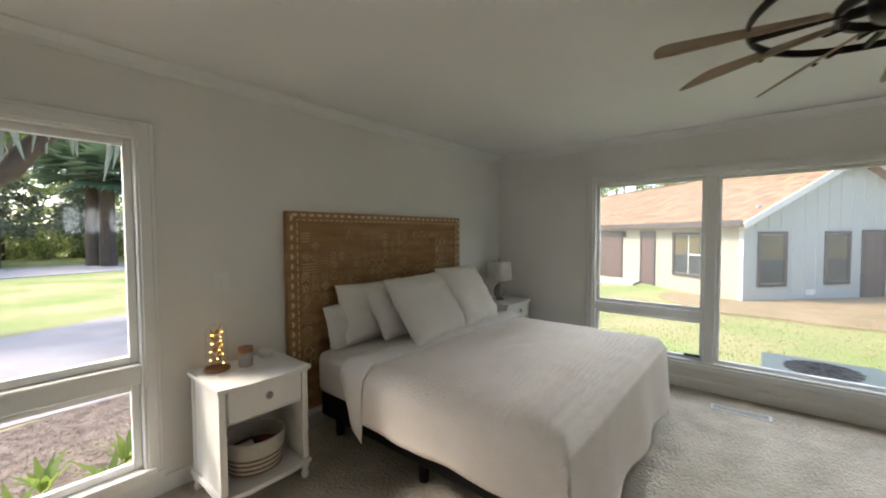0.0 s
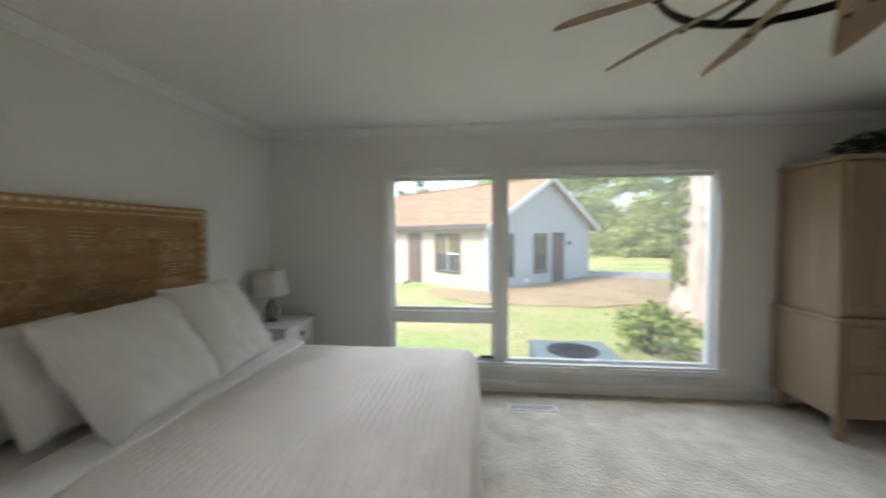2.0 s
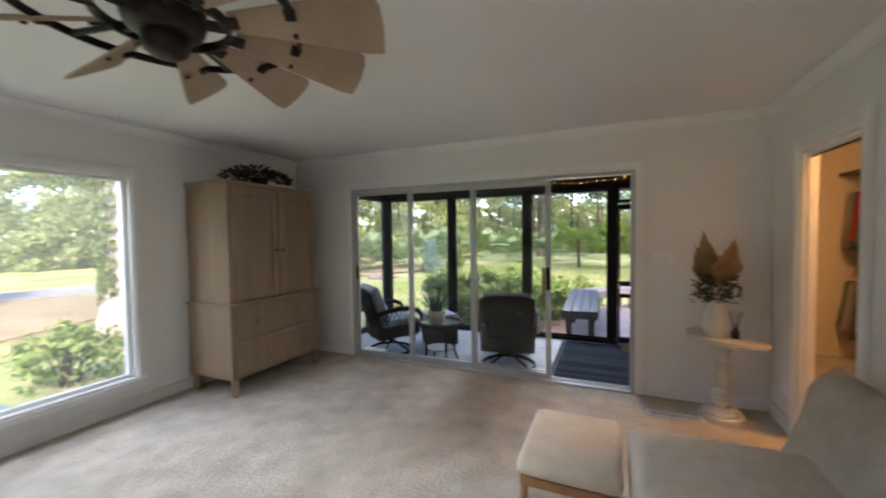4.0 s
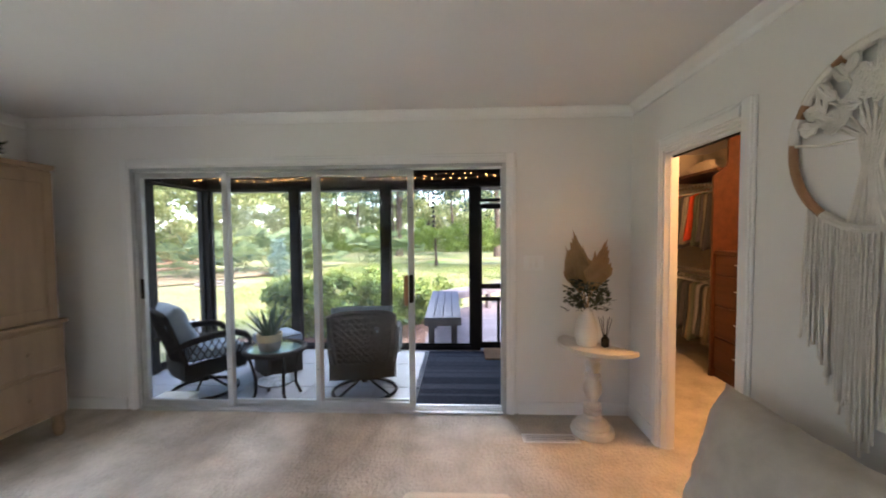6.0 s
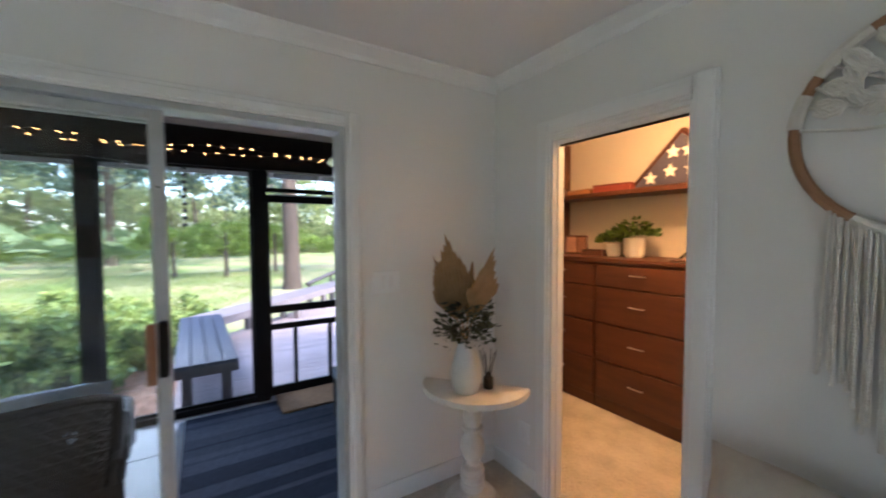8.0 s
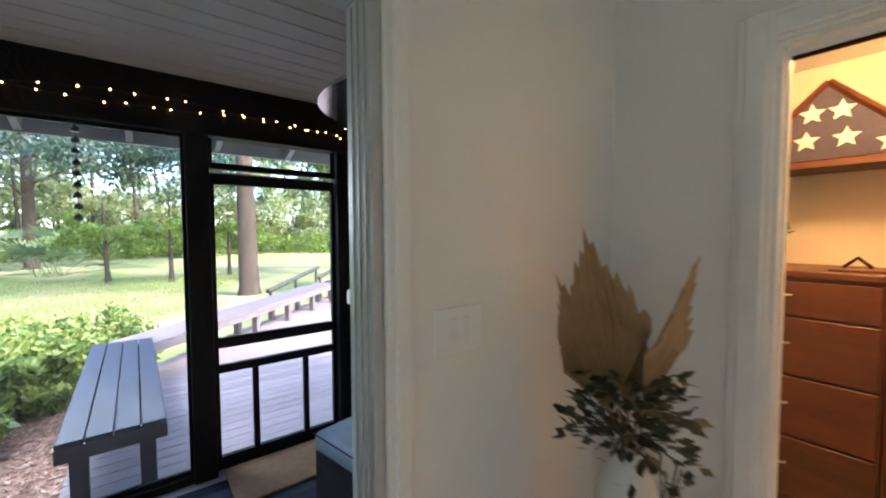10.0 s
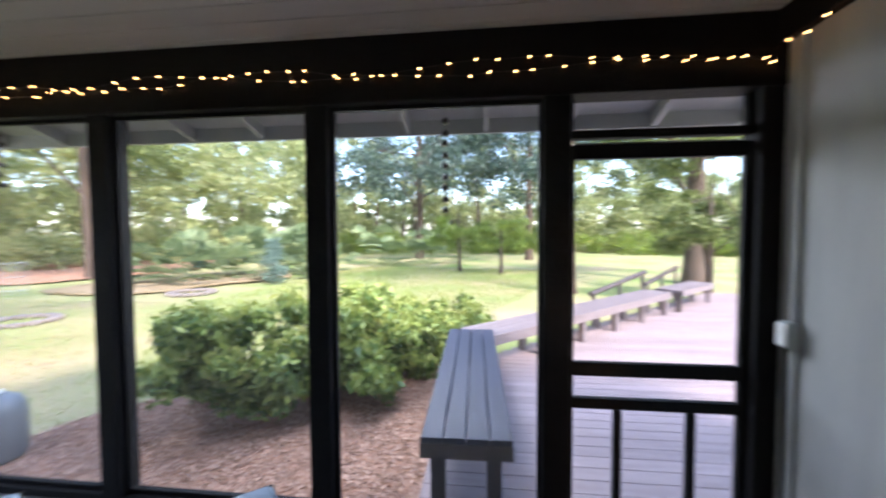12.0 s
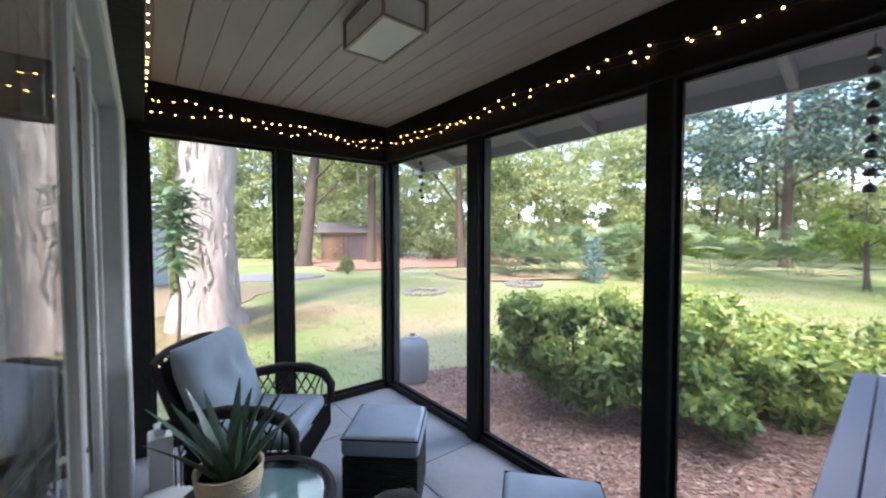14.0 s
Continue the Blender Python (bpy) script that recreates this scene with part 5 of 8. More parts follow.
part("housing", box(nb(), -0.035, 0.035, 0, 0.05, -0.06, 0.06, 0.008), ALU, ob)
part("cover", box(nb(), -0.03, 0.03, 0.05, 0.058, -0.052, 0.052, 0.004), WHITE, ob)
part("conduit", cyl(nb(), (0.02, 0.02, -0.06), (0.02, 0.02, -0.98), 0.008, n=8), BLACKWOOD, ob)
ob = thing("outlet", (5.40, PY0 + 0.005, 0.12), "dark outdoor outlet with a plug", "outlet")
part("plate", box(nb(), -0.04, 0.04, 0, 0.02, -0.06, 0.06, 0.004), TRIM, ob)
part("plug", box(nb(), -0.02, 0.02, 0.02, 0.06, -0.02, 0.03, 0.006), IRON, ob)
part("cord", tube(nb(), [(0, 0.05, -0.02), (0.02, 0.07, -0.10), (-0.1, 0.06, -0.20), (-0.2, 0.05, -0.24)], 0.005, 6), IRON, ob)

# board-and-batten wall with the closet window
CWX0, CWX1, CWZ0, CWZ1 = 4.17, 4.80, 1.03, 2.0
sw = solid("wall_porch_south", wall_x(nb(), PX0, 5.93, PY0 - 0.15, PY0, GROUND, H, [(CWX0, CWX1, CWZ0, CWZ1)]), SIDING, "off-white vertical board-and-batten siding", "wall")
for x in (5.70, 5.17, 4.78, 4.38, 3.98):
    lo, hi = (PF + 0.001, 2.30)
    if CWX0 - 0.06 < x < CWX1 + 0.06:
        hi = CWZ0 - 0.085
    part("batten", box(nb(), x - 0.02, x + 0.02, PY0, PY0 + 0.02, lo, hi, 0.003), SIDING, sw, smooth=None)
win = thing("window_3", label="dark-framed closet window on the porch", category="window", kind="structure")
fr = nb()
for q in ((CWX0 - 0.05, CWX0 + 0.02, CWZ0 - 0.06, CWZ1 + 0.07), (CWX1 - 0.02, CWX1 + 0.05, CWZ0 - 0.06, CWZ1 + 0.07), (CWX0 + 0.02, CWX1 - 0.02, CWZ1, CWZ1 + 0.07), (CWX0 + 0.02, CWX1 - 0.02, CWZ0 - 0.06, CWZ0 + 0.035)):
    box(fr, q[0], q[1], PY0 - 0.02, PY0 + 0.035, q[2], q[3], 0.004)
part("window_frame", fr, BLACKWOOD, win, smooth=None)
g = part("pane", box(nb(), CWX0 + 0.02, CWX1 - 0.02, PY0 - 0.04, PY0 - 0.034, CWZ0 + 0.035, CWZ1), GLASS, win, "clear glass", None)
g.visible_shadow = False
part("sill", box(nb(), CWX0 - 0.07, CWX1 + 0.07, PY0, PY0 + 0.05, CWZ0 - 0.08, CWZ0 - 0.06, 0.004), SIDING, win, smooth=None)

# ceiling light
cl = thing("porch_ceiling_light", (4.80, 2.48, PH), "box-shaped porch ceiling light with frosted panels and dark frame", "ceiling light", turn=0)
FROST = mk("frosted_glass", (0.62, 0.66, 0.62), (0.56, 0.60, 0.57), 0.3, 4)
part("back_plate", box(nb(), -0.09, 0.09, -0.19, 0.19, -0.015, 0.0, 0.003), BLACKWOOD, cl, smooth=None)
part("diffuser", box(nb(), -0.105, 0.105, -0.185, 0.185, -0.145, -0.02, 0.004), FROST, cl, "frosted glass box", None)
ed = nb()
for sx in (-1, 1):
    for sy in (-1, 1):
        box(ed, sx * 0.11 - 0.006, sx * 0.11 + 0.006, sy * 0.19 - 0.006, sy * 0.19 + 0.006, -0.152, -0.012)
    for z in (-0.152, -0.022):
        box(ed, sx * 0.11 - 0.006, sx * 0.11 + 0.006, -0.184, 0.184, z, z + 0.012)
        box(ed, -0.104, 0.104, sx * 0.19 - 0.006, sx * 0.19 + 0.006, z, z + 0.012)
part("frame", ed, mk("nickel", (0.30, 0.27, 0.23), None, 0.4, metal=0.7), cl, smooth=None)

# string lights along the beams
sl = thing("string_lights", (0, 0, 0), "warm white string lights draped along the porch beams", "string lights")
BULB = mk("string_bulb", (1.0, 0.75, 0.4), None, 0.3, emit=(1.0, 0.50, 0.15), power=3.0)
rng = random.Random(2)
def swag(p, q, off, sag, n):
    """A wavy run of bulbs between two corners."""
    pts = []
    for k in range(n + 1):
        f = min(1, max(0, (k + rng.uniform(-0.3, 0.3)) / n))
        v = Vector(p).lerp(Vector(q), f)
        v.z += sag * math.sin(f * math.pi * 5 + off) + rng.uniform(-0.012, 0.012)
        pts.append(v)
    return pts
IN = XI - 0.024
runs = [swag((IN, 4.13, 2.27), (IN, -0.5, 2.23), 0.3, 0.028, 40), swag((IN, 4.13, 2.25), (IN, -0.5, 2.27), 2.2, 0.032, 34),
        swag((IN, YI - 0.044, 2.26), (PX0 + 0.13, YI - 0.044, 2.33), 1.0, 0.025, 26), swag((IN, YI - 0.044, 2.24), (PX0 + 0.13, YI - 0.044, 2.26), 2.6, 0.03, 22),
        swag((PX0 + 0.115, YI - 0.06, 2.32), (PX0 + 0.115, 1.4, 2.32), 0.4, 0.03, 40),
        swag((IN, PY0 + 0.064, 2.25), (4.95, PY0 + 0.064, 2.38), 0.8, 0.015, 10), [Vector((4.88, PY0 + 0.03, 2.30 - 0.10 * k)) for k in range(9)]]
bulb_me = mesh_of("bulb", ball(nb(), (0, 0, 0), 0.0048, n=6), BULB)
bulb_me.name = "bulb"
for run in runs:
    part("wire", tube(nb(), run, 0.0016, 4), IRON, sl)
    for v in run[1:]:
        b = new("bulb", bulb_me)
        b.parent = sl
        b.location = v

# wind chimes hung outside under the eave
def chime(x, y, z, n, label):
    c = thing("wind_chime", (x, y, z), label, "wind chime")
    part("cord", cyl(nb(), (0, 0, 0), (0, 0, -0.07 * n - 0.06), 0.002, n=5), IRON, c)
    for k in range(n):
        part("bell", lathe(nb(), [(0.004, 0.0), (0.02, -0.014), (0.024, -0.03), (0.02, -0.042)], ((0.012 if k % 2 else -0.012), 0, -0.06 - 0.07 * k), 12), IRON, c)
    return c
chime(6.30, 1.04, 2.24, 9, "dark string of small bells hanging from the eave")
chime(6.22, 4.20, 2.24, 6, "dark chain wind chime hanging from the eave")

# ---- porch furniture ----
WICKER = mk("dark_wicker", (0.022, 0.02, 0.02), (0.04, 0.035, 0.034), 0.7, 60, bump=0.7, bscale=220, spec=0.15)
SEATC = mk("blue_grey_cushion", (0.28, 0.335, 0.40), (0.23, 0.28, 0.345), 0.9, 7, bump=0.25, bscale=240, spec=0.2)


def wicker_chair(x, y, turn, label):
    c = thing("wicker_chair", (x, y, PF), label, "chair", "wicker swivel rockers", turn=turn)
    # local: sits facing +y
    part("base_ring", tube(nb(), [(0.32 * math.cos(2 * math.pi * k / 32), 0.30 * math.sin(2 * math.pi * k / 32), 0.016) for k in range(32)], 0.016, 8, True), BLACKWOOD, c)
    sp = nb()
    for a in (0.6, 2.5, 3.8, 5.6):
        tube(sp, [(0.32 * math.cos(a), 0.30 * math.sin(a), 0.02), (0.10 * math.cos(a), 0.10 * math.sin(a), 0.12), (0, 0, 0.19)], 0.012, 6)
    cyl(sp, (0, 0, 0.10), (0, 0, 0.24), 0.03)
    part("swivel", sp, BLACKWOOD, c)
    # woven seat skirt
    sk = nb()
    for k in range(12):
        z = 0.235 + 0.013 * k
        tube(sk, [(-0.29, -0.26, z), (-0.31, 0.28, z + 0.03), (-0.2, 0.325, z + 0.03), (0.2, 0.325, z + 0.03), (0.31, 0.28, z + 0.03), (0.29, -0.26, z), (0, -0.29, z)], 0.0072, 5, True)
    for k in range(22):
        f = -0.29 + 0.58 * k / 21
        tube(sk, [(f, 0.333, 0.26), (f, 0.333, 0.42)], 0.005, 4)
        tube(sk, [(-0.308, f, 0.235), (-0.308, f, 0.40)], 0.005, 4), tube(sk, [(0.308, f, 0.235), (0.308, f, 0.40)], 0.005, 4)
    part("woven_seat_frame", sk, WICKER, c)
    part("seat_cushion", soft_box(nb(), -0.275, 0.275, -0.22, 0.31, 0.385, 0.485, 0.045, 0.025), SEATC, c, "blue-grey seat cushion")
    # woven back, an open lattice in a rolled frame
    def back(u, v, d=0.0):
        w = 0.255 + 0.06 * v - 0.018 * v ** 4
        return Vector(((u - 0.5) * 2 * w, -0.25 - 0.18 * v + d + 0.03 * (2 * u - 1) ** 2, 0.34 + 0.56 * v - 0.04 * v * (2 * u - 1) ** 4))
    fr_ = [back(0, v / 8) for v in range(9)] + [back(u / 8, 1) for u in range(1, 8)] + [back(1, 1 - v / 8) for v in range(9)]
    part("back_frame", tube(nb(), fr_, 0.022, 8), WICKER, c)
    bp_ = part("back_panel", sheet(nb(), lambda u, v: back(0.03 + 0.94 * u, 0.02 + 0.93 * v, 0.012), 10, 10), WICKER, c)
    bp_.modifiers.new("thick", "SOLIDIFY").thickness = 0.006
    lat = nb()
    for k in range(-7, 15):
        for s in (1, -1):
            pts = []
            for i in range(9):
                v = i / 8
                u = k / 9 + v * 0.85 if s > 0 else 1 - (k / 9 + v * 0.85)
                if 0 <= u <= 1:
                    pts.append(back(u, v, 0.004 * s))
            if len(pts) > 1:
                tube(lat, pts, 0.0055, 4)
    for k in range(9):
        tube(lat, [back(u / 8, 0.06 + k * 0.105) for u in range(9)], 0.006, 4)
    part("back_lattice", lat, WICKER, c)
    bc = cushion(nb(), 0.57, 0.56, 0.21, n=20, pinch=0.02, wrinkle=0.01, seed=turn)
    for v in bc.verts:
        for q in ((-0.11, 0.06), (0.11, 0.06)):
            r2 = (v.co.x - q[0]) ** 2 + (v.co.y - q[1]) ** 2
            if v.co.z < 0:
                v.co.z += 0.05 * math.exp(-r2 / 0.005)
    bmesh.ops.transform(bc, matrix=pose(0, -0.225, 0.675, 110, 0, 0), verts=bc.verts)
    part("back_cushion", bc, SEATC, c, "blue-grey tufted back cushion", 70)
    for s in (-1, 1):
        arm = [(s * 0.28, -0.36, 0.54), (s * 0.315, -0.20, 0.60), (s * 0.33, 0.0, 0.635), (s * 0.335, 0.18, 0.63), (s * 0.335, 0.28, 0.59), (s * 0.33, 0.33, 0.52), (s * 0.315, 0.33, 0.40)]
        part("armrest", tube(nb(), arm, [0.024, 0.03, 0.034, 0.034, 0.032, 0.028, 0.024], 10), WICKER, c)
        la = nb()
        for k in range(9):
            y0 = -0.26 + k * 0.065
            tube(la, [(s * 0.315, y0, 0.40), (s * 0.335, min(y0 + 0.13, 0.28), 0.63)], 0.0055, 4), tube(la, [(s * 0.315, y0, 0.40), (s * 0.335, max(y0 - 0.13, -0.27), 0.62)], 0.0055, 4)
        part("arm_lattice", la, WICKER, c)
    return c


wicker_chair(4.42, 3.32, -128, "dark wicker swivel rocker with blue-grey cushions")
wicker_chair(4.42, 1.63, -78, "dark wicker swivel rocker with its back to the bedroom")


def ottoman(x, y, turn, label, h=0.40):
    o = thing("wicker_ottoman", (x, y, PF), label, "ottoman", "wicker storage ottomans", turn=turn)
    part("box", box(nb(), -0.195, 0.195, -0.195, 0.195, 0.0, h), WICKER, o)
    b = nb()
    for k in range(int(h / 0.0165)):
        z = 0.01 + 0.0165 * k
        tube(b, [(-0.2, -0.2, z), (0.2, -0.2, z), (0.2, 0.2, z), (-0.2, 0.2, z)], 0.0085, 5, True)
    part("weave", b, WICKER, o, "woven dark strands")["kind"] = "stuff"
    part("cushion", soft_box(nb(), -0.215, 0.215, -0.215, 0.215, h, h + 0.115, 0.035, 0.02), SEATC, o, "blue-grey box cushion")
    part("piping", tube(nb(), [(-0.21, -0.21, h + 0.10), (0.21, -0.21, h + 0.10), (0.21, 0.21, h + 0.10), (-0.21, 0.21, h + 0.10)], 0.005, 6, True), IRON, o, "dark piping")
    return o


ottoman(5.00, 2.82, 48, "dark wicker ottoman with a piped blue-grey cushion", 0.335)
ottoman(5.17, 1.78, 40, "dark wicker ottoman beside the screen", 0.33)
ottoman(4.99, -0.30, 12, "dark wicker ottoman by the siding wall", 0.33)

tbl = thing("wicker_table", (4.22, 2.46, PF), "round dark wicker side table with a glass top", "side table")
part("rim", tube(nb(), [(0.27 * math.cos(2 * math.pi * k / 36), 0.27 * math.sin(2 * math.pi * k / 36), 0.50) for k in range(36)], 0.026, 8, True), WICKER, tbl)
g = part("glass_top", cyl(nb(), (0, 0, 0.508), (0, 0, 0.516), 0.262, n=36), glass_mat("table_glass", (0.75, 0.85, 0.85), 0.05), tbl, "pale rippled glass")
part("under_weave", cyl(nb(), (0, 0, 0.488), (0, 0, 0.494), 0.26, n=36), mk("pale_weave", (0.42, 0.45, 0.47), (0.30, 0.32, 0.34), 0.6, 30), tbl)
part("shelf", cyl(nb(), (0, 0, 0.17), (0, 0, 0.185), 0.17, n=28), mk("lattice_shelf", (0.30, 0.32, 0.33), (0.05, 0.05, 0.05), 0.6, 35), tbl)
for k in range(4):
    a = math.pi / 4 + k * math.pi / 2
    part("leg", tube(nb(), [(0.25 * math.cos(a), 0.25 * math.sin(a), 0.50), (0.19 * math.cos(a), 0.19 * math.sin(a), 0.25), (0.19 * math.cos(a), 0.19 * math.sin(a), 0.12), (0.24 * math.cos(a), 0.24 * math.sin(a), 0.0)], 0.015, 8), WICKER, tbl)
ag = thing("potted_aloe", (4.13, 2.47, PF + 0.517), "spiky green aloe in a two-tone woven pot on the glass table", "plant")
STRAW = mk("straw_pot", (0.55, 0.45, 0.30), (0.45, 0.36, 0.23), 0.9, 30, bump=0.5, bscale=120)
part("pot", lathe(nb(), [(0.085, 0), (0.095, 0.01), (0.11, 0.09)], n=28), mk("grey_straw", (0.30, 0.28, 0.26), None, 0.9, 30, bump=0.5, bscale=120), ag, "grey woven pot base")
part("pot_band", lathe(nb(), [(0.1105, 0.09), (0.118, 0.16), (0.108, 0.16), (0.10, 0.13)], n=28), STRAW, ag, "straw-coloured rim")
part("soil", cyl(nb(), (0, 0, 0.12), (0, 0, 0.13), 0.10, n=24), MULCH, ag)
ALOE = mk("aloe_leaf", (0.03, 0.07, 0.045), (0.055, 0.10, 0.06), 0.45, 16, vary=0.2)
rng = random.Random(6)
for k in range(15):
    a = k * 2.399
    tilt = 0.15 + 0.70 * (k / 15)
    L = rng.uniform(0.25, 0.35)
    d = Vector((math.cos(a) * tilt, math.sin(a) * tilt, 1)).normalized()
    w = d.cross(Vector((-math.sin(a), math.cos(a), 0)))
    s = Vector((-math.sin(a), math.cos(a), 0))
    lf = nb()
    rows = []
    for i in range(7):
        f = i / 6
        c_ = Vector((0.03 * math.cos(a), 0.03 * math.sin(a), 0.12)) + d * L * f + Vector((math.cos(a), math.sin(a), 0)) * 0.07 * f * f
        r = 0.033 * (1 - f) ** 0.75 + 0.001
        n_ = Vector((math.cos(a), math.sin(a), -tilt)).normalized()
        rows.append([lf.verts.new(c_ + s * r), lf.verts.new(c_ + n_ * r * 0.5), lf.verts.new(c_ - s * r), lf.verts.new(c_ - n_ * r * 0.12)])
    for A, B in zip(rows, rows[1:]):
        for j in range(4):
            lf.faces.new((A[j], A[(j + 1) % 4], B[(j + 1) % 4], B[j]))
    part("leaf", lf, ALOE, ag)
bx = thing("storage_bin", (3.99, 3.34, PF), "low pale plastic crate on the porch floor", "crate")
part("bin", box(nb(), -0.12, 0.12, -0.16, 0.16, 0, 0.09, 0.012, 2), TRIM, bx)
part("lid", box(nb(), -0.127, 0.127, -0.167, 0.167, 0.092, 0.11, 0.008), TRIM, bx)
bx = thing("storage_bin", (3.95, 3.72, PF), "pale plastic bottle crate in the porch corner", "crate")
part("bin", box(nb(), -0.06, 0.06, -0.08, 0.08, 0, 0.34, 0.012, 2), TRIM, bx)
part("cap", box(nb(), -0.03, 0.03, -0.05, 0.05, 0.34, 0.39, 0.012, 2), TRIM, bx)

# striped towel over the second chair's arm, rug and mat
tw_ = thing("towel", (4.55, 1.32, PF), "striped black and white towel over the chair arm", "towel")
for k in range(9):
    def strip(u, v, k=k):
        x = -0.11 + 0.22 * (k + u) / 9
        s = (v - 0.5) * 0.62
        ang = max(-1.35, min(1.35, s / 0.045))
        y = 0.045 * math.sin(ang) + 0.004 * math.sin(x * 40)
        z = 0.635 + 0.045 * math.cos(ang) - max(0, abs(s) - 0.06)
        return Vector((x, y, z))
    o = part("stripe", sheet(nb(), strip, 2, 24), mk("towel_" + ("white" if k % 2 else "dark"), (0.6, 0.6, 0.6) if k % 2 else (0.05, 0.06, 0.08), None, 0.95, bump=0.3, bscale=300), tw_)
    o.modifiers.new("thick", "SOLIDIFY").thickness = 0.005
rg = thing("rug", (4.62, 0.62, PF), "dark blue and grey striped woven rug with fringe", "rug")
rng = random.Random(77)
NAVY = [mk("rug_%s" % n, c, tuple(v * 0.7 for v in c), 0.95, 30, bump=0.6, bscale=200, spec=0.1) for n, c in (("navy", (0.018, 0.022, 0.036)), ("slate", (0.032, 0.038, 0.055)), ("steel", (0.044, 0.052, 0.072)))]
x = -0.72
while x < 1.10:
    w = rng.uniform(0.03, 0.085)
    part("stripe", box(nb(), x, x + w, -0.90, 0.45, 0.0, 0.008 + rng.uniform(0, 0.002)), rng.choice(NAVY), rg, smooth=None)
    x += w
fg = nb()
for k in range(82):
    xx = -0.715 + k * 0.0222
    tube(fg, [(xx, 0.45, 0.004), (xx + rng.uniform(-0.01, 0.01), 0.505, 0.003)], 0.003, 4)
part("fringe", fg, SEATC, rg, "pale fringe")
mt = thing("doormat", (5.60, -0.03, PF + 0.011), "brown coir doormat before the screen door", "doormat")
part("mat", box(nb(), -0.22, 0.22, -0.38, 0.36, 0.0, 0.02, 0.005), mk("coir", (0.26, 0.15, 0.075), (0.19, 0.11, 0.05), 0.98, 30, bump=0.9, bscale=200), mt)

# patio heater
ht = thing("patio_heater", (4.20, -0.17, PF), "tall steel patio heater with a round reflector dome", "patio heater")
STEEL = mk("polished_steel", (0.50, 0.49, 0.47), (0.42, 0.41, 0.39), 0.14, 4, metal=1.0)
part("base", lathe(nb(), [(0.20, 0), (0.20, 0.35), (0.19, 0.40), (0.05, 0.44)], n=28), STEEL, ht)
part("pole", cyl(nb(), (0, 0, 0.44), (0, 0, 1.72), 0.032, n=16), mk("bronze_pole", (0.10, 0.09, 0.08), None, 0.4, metal=0.6), ht)
part("burner", lathe(nb(), [(0.034, 1.57), (0.05, 1.575), (0.05, 1.59), (0.046, 1.60), (0.046, 1.78), (0.054, 1.785), (0.054, 1.80), (0.06, 1.815), (0.115, 1.825), (0.122, 1.84), (0.112, 1.85), (0.112, 1.87), (0.124, 1.88), (0.124, 1.895), (0.112, 1.905), (0.112, 1.93), (0.10, 1.94)], n=28), STEEL, ht)
part("label_strip", lathe(nb(), [(0.0335, 1.29), (0.0335, 1.53)], n=16), mk("label_white", (0.6, 0.6, 0.55), None, 0.5), ht, "plain white paper label")
part("guard", lathe(nb(), [(0.10, 1.942), (0.10, 2.12), (0.06, 2.14)], n=28), IRON, ht)
dm = part("reflector", lathe(nb(), [(0.38, 2.10), (0.36, 2.125), (0.28, 2.165), (0.15, 2.20), (0.03, 2.215), (0.03, 2.205), (0.15, 2.185), (0.28, 2.145), (0.355, 2.11)], n=40), STEEL, ht, "wide brushed steel dome")
# ---- outdoors: ground ----
def ground_sheet(name, outline, z, material, label, category, jitter=0.0, seed=0):
    """A flat patch with a slightly wandering edge."""
    rng_ = random.Random(seed)
    pts = []
    k = len(outline)
    for i in range(k):
        a, b = Vector(outline[i]), Vector(outline[(i + 1) % k])
        n_ = max(1, int((b - a).length / 0.6))
        for j in range(n_):
            p = a.lerp(b, j / n_)
            pts.append((p.x + rng_.uniform(-jitter, jitter), p.y + rng_.uniform(-jitter, jitter)))
    bm = prism(nb(), pts, z - 0.05, z)
    return solid(name, bm, material, label, category)


gm = nb()
N = 90
gv = []
for i in range(N + 1):
    for j in range(N + 1):
        x, y = [math.copysign(abs(t) ** 2.2 * 400, t) for t in (2 * i / N - 1, 2 * j / N - 1)]
        far = max(0, math.hypot(x, y) - 9)
        gv.append(gm.verts.new((x, y, GROUND + min(1, far / 12) * 0.10 * noise.noise((x * 0.07, y * 0.07, 0)))))
for i in range(N):
    for j in range(N):
        q = i * (N + 1) + j
        gm.faces.new((gv[q], gv[q + N + 1], gv[q + N + 2], gv[q + 1]))
solid("ground", gm, GRASS, "yellow-green mown lawn", "lawn", smooth=180)
ground_sheet("ground_mulch", [(3.6, 4.5), (6.0, 5.4), (7.4, 5.2), (9.4, 3.6), (10.4, 1.6), (8.4, 1.28), (5.97, 1.22), (5.97, 4.36)], GROUND + 0.012, MULCH, "reddish pine bark mulch bed round the hedge", "mulch bed", 0.08, 1)
ground_sheet("ground_mulch_west", [(-2.55, -3), (-5.4, -3), (-5.8, 0.3), (-6.0, 1.6), (-5.2, 5.0), (-2.55, 5.0)], GROUND + 0.012, mk("dark_litter", (0.30, 0.235, 0.19), (0.16, 0.12, 0.10), 0.95, 8, bump=1.0, bscale=40, spec=0.1), "dark leaf mulch under the bedroom window", "mulch bed", 0.08, 2)
ground_sheet("pavement_drive", [(-5.45, -12), (-11.0, -12), (-11.3, 0.0), (-12.4, 2.4), (-16, 6.2), (-16, 14), (-10, 14), (-7.4, 6.0), (-6.05, 1.6), (-5.85, 0.3)], GROUND + 0.014, ASPHALT, "pale worn asphalt drive", "drive", 0.05, 3)
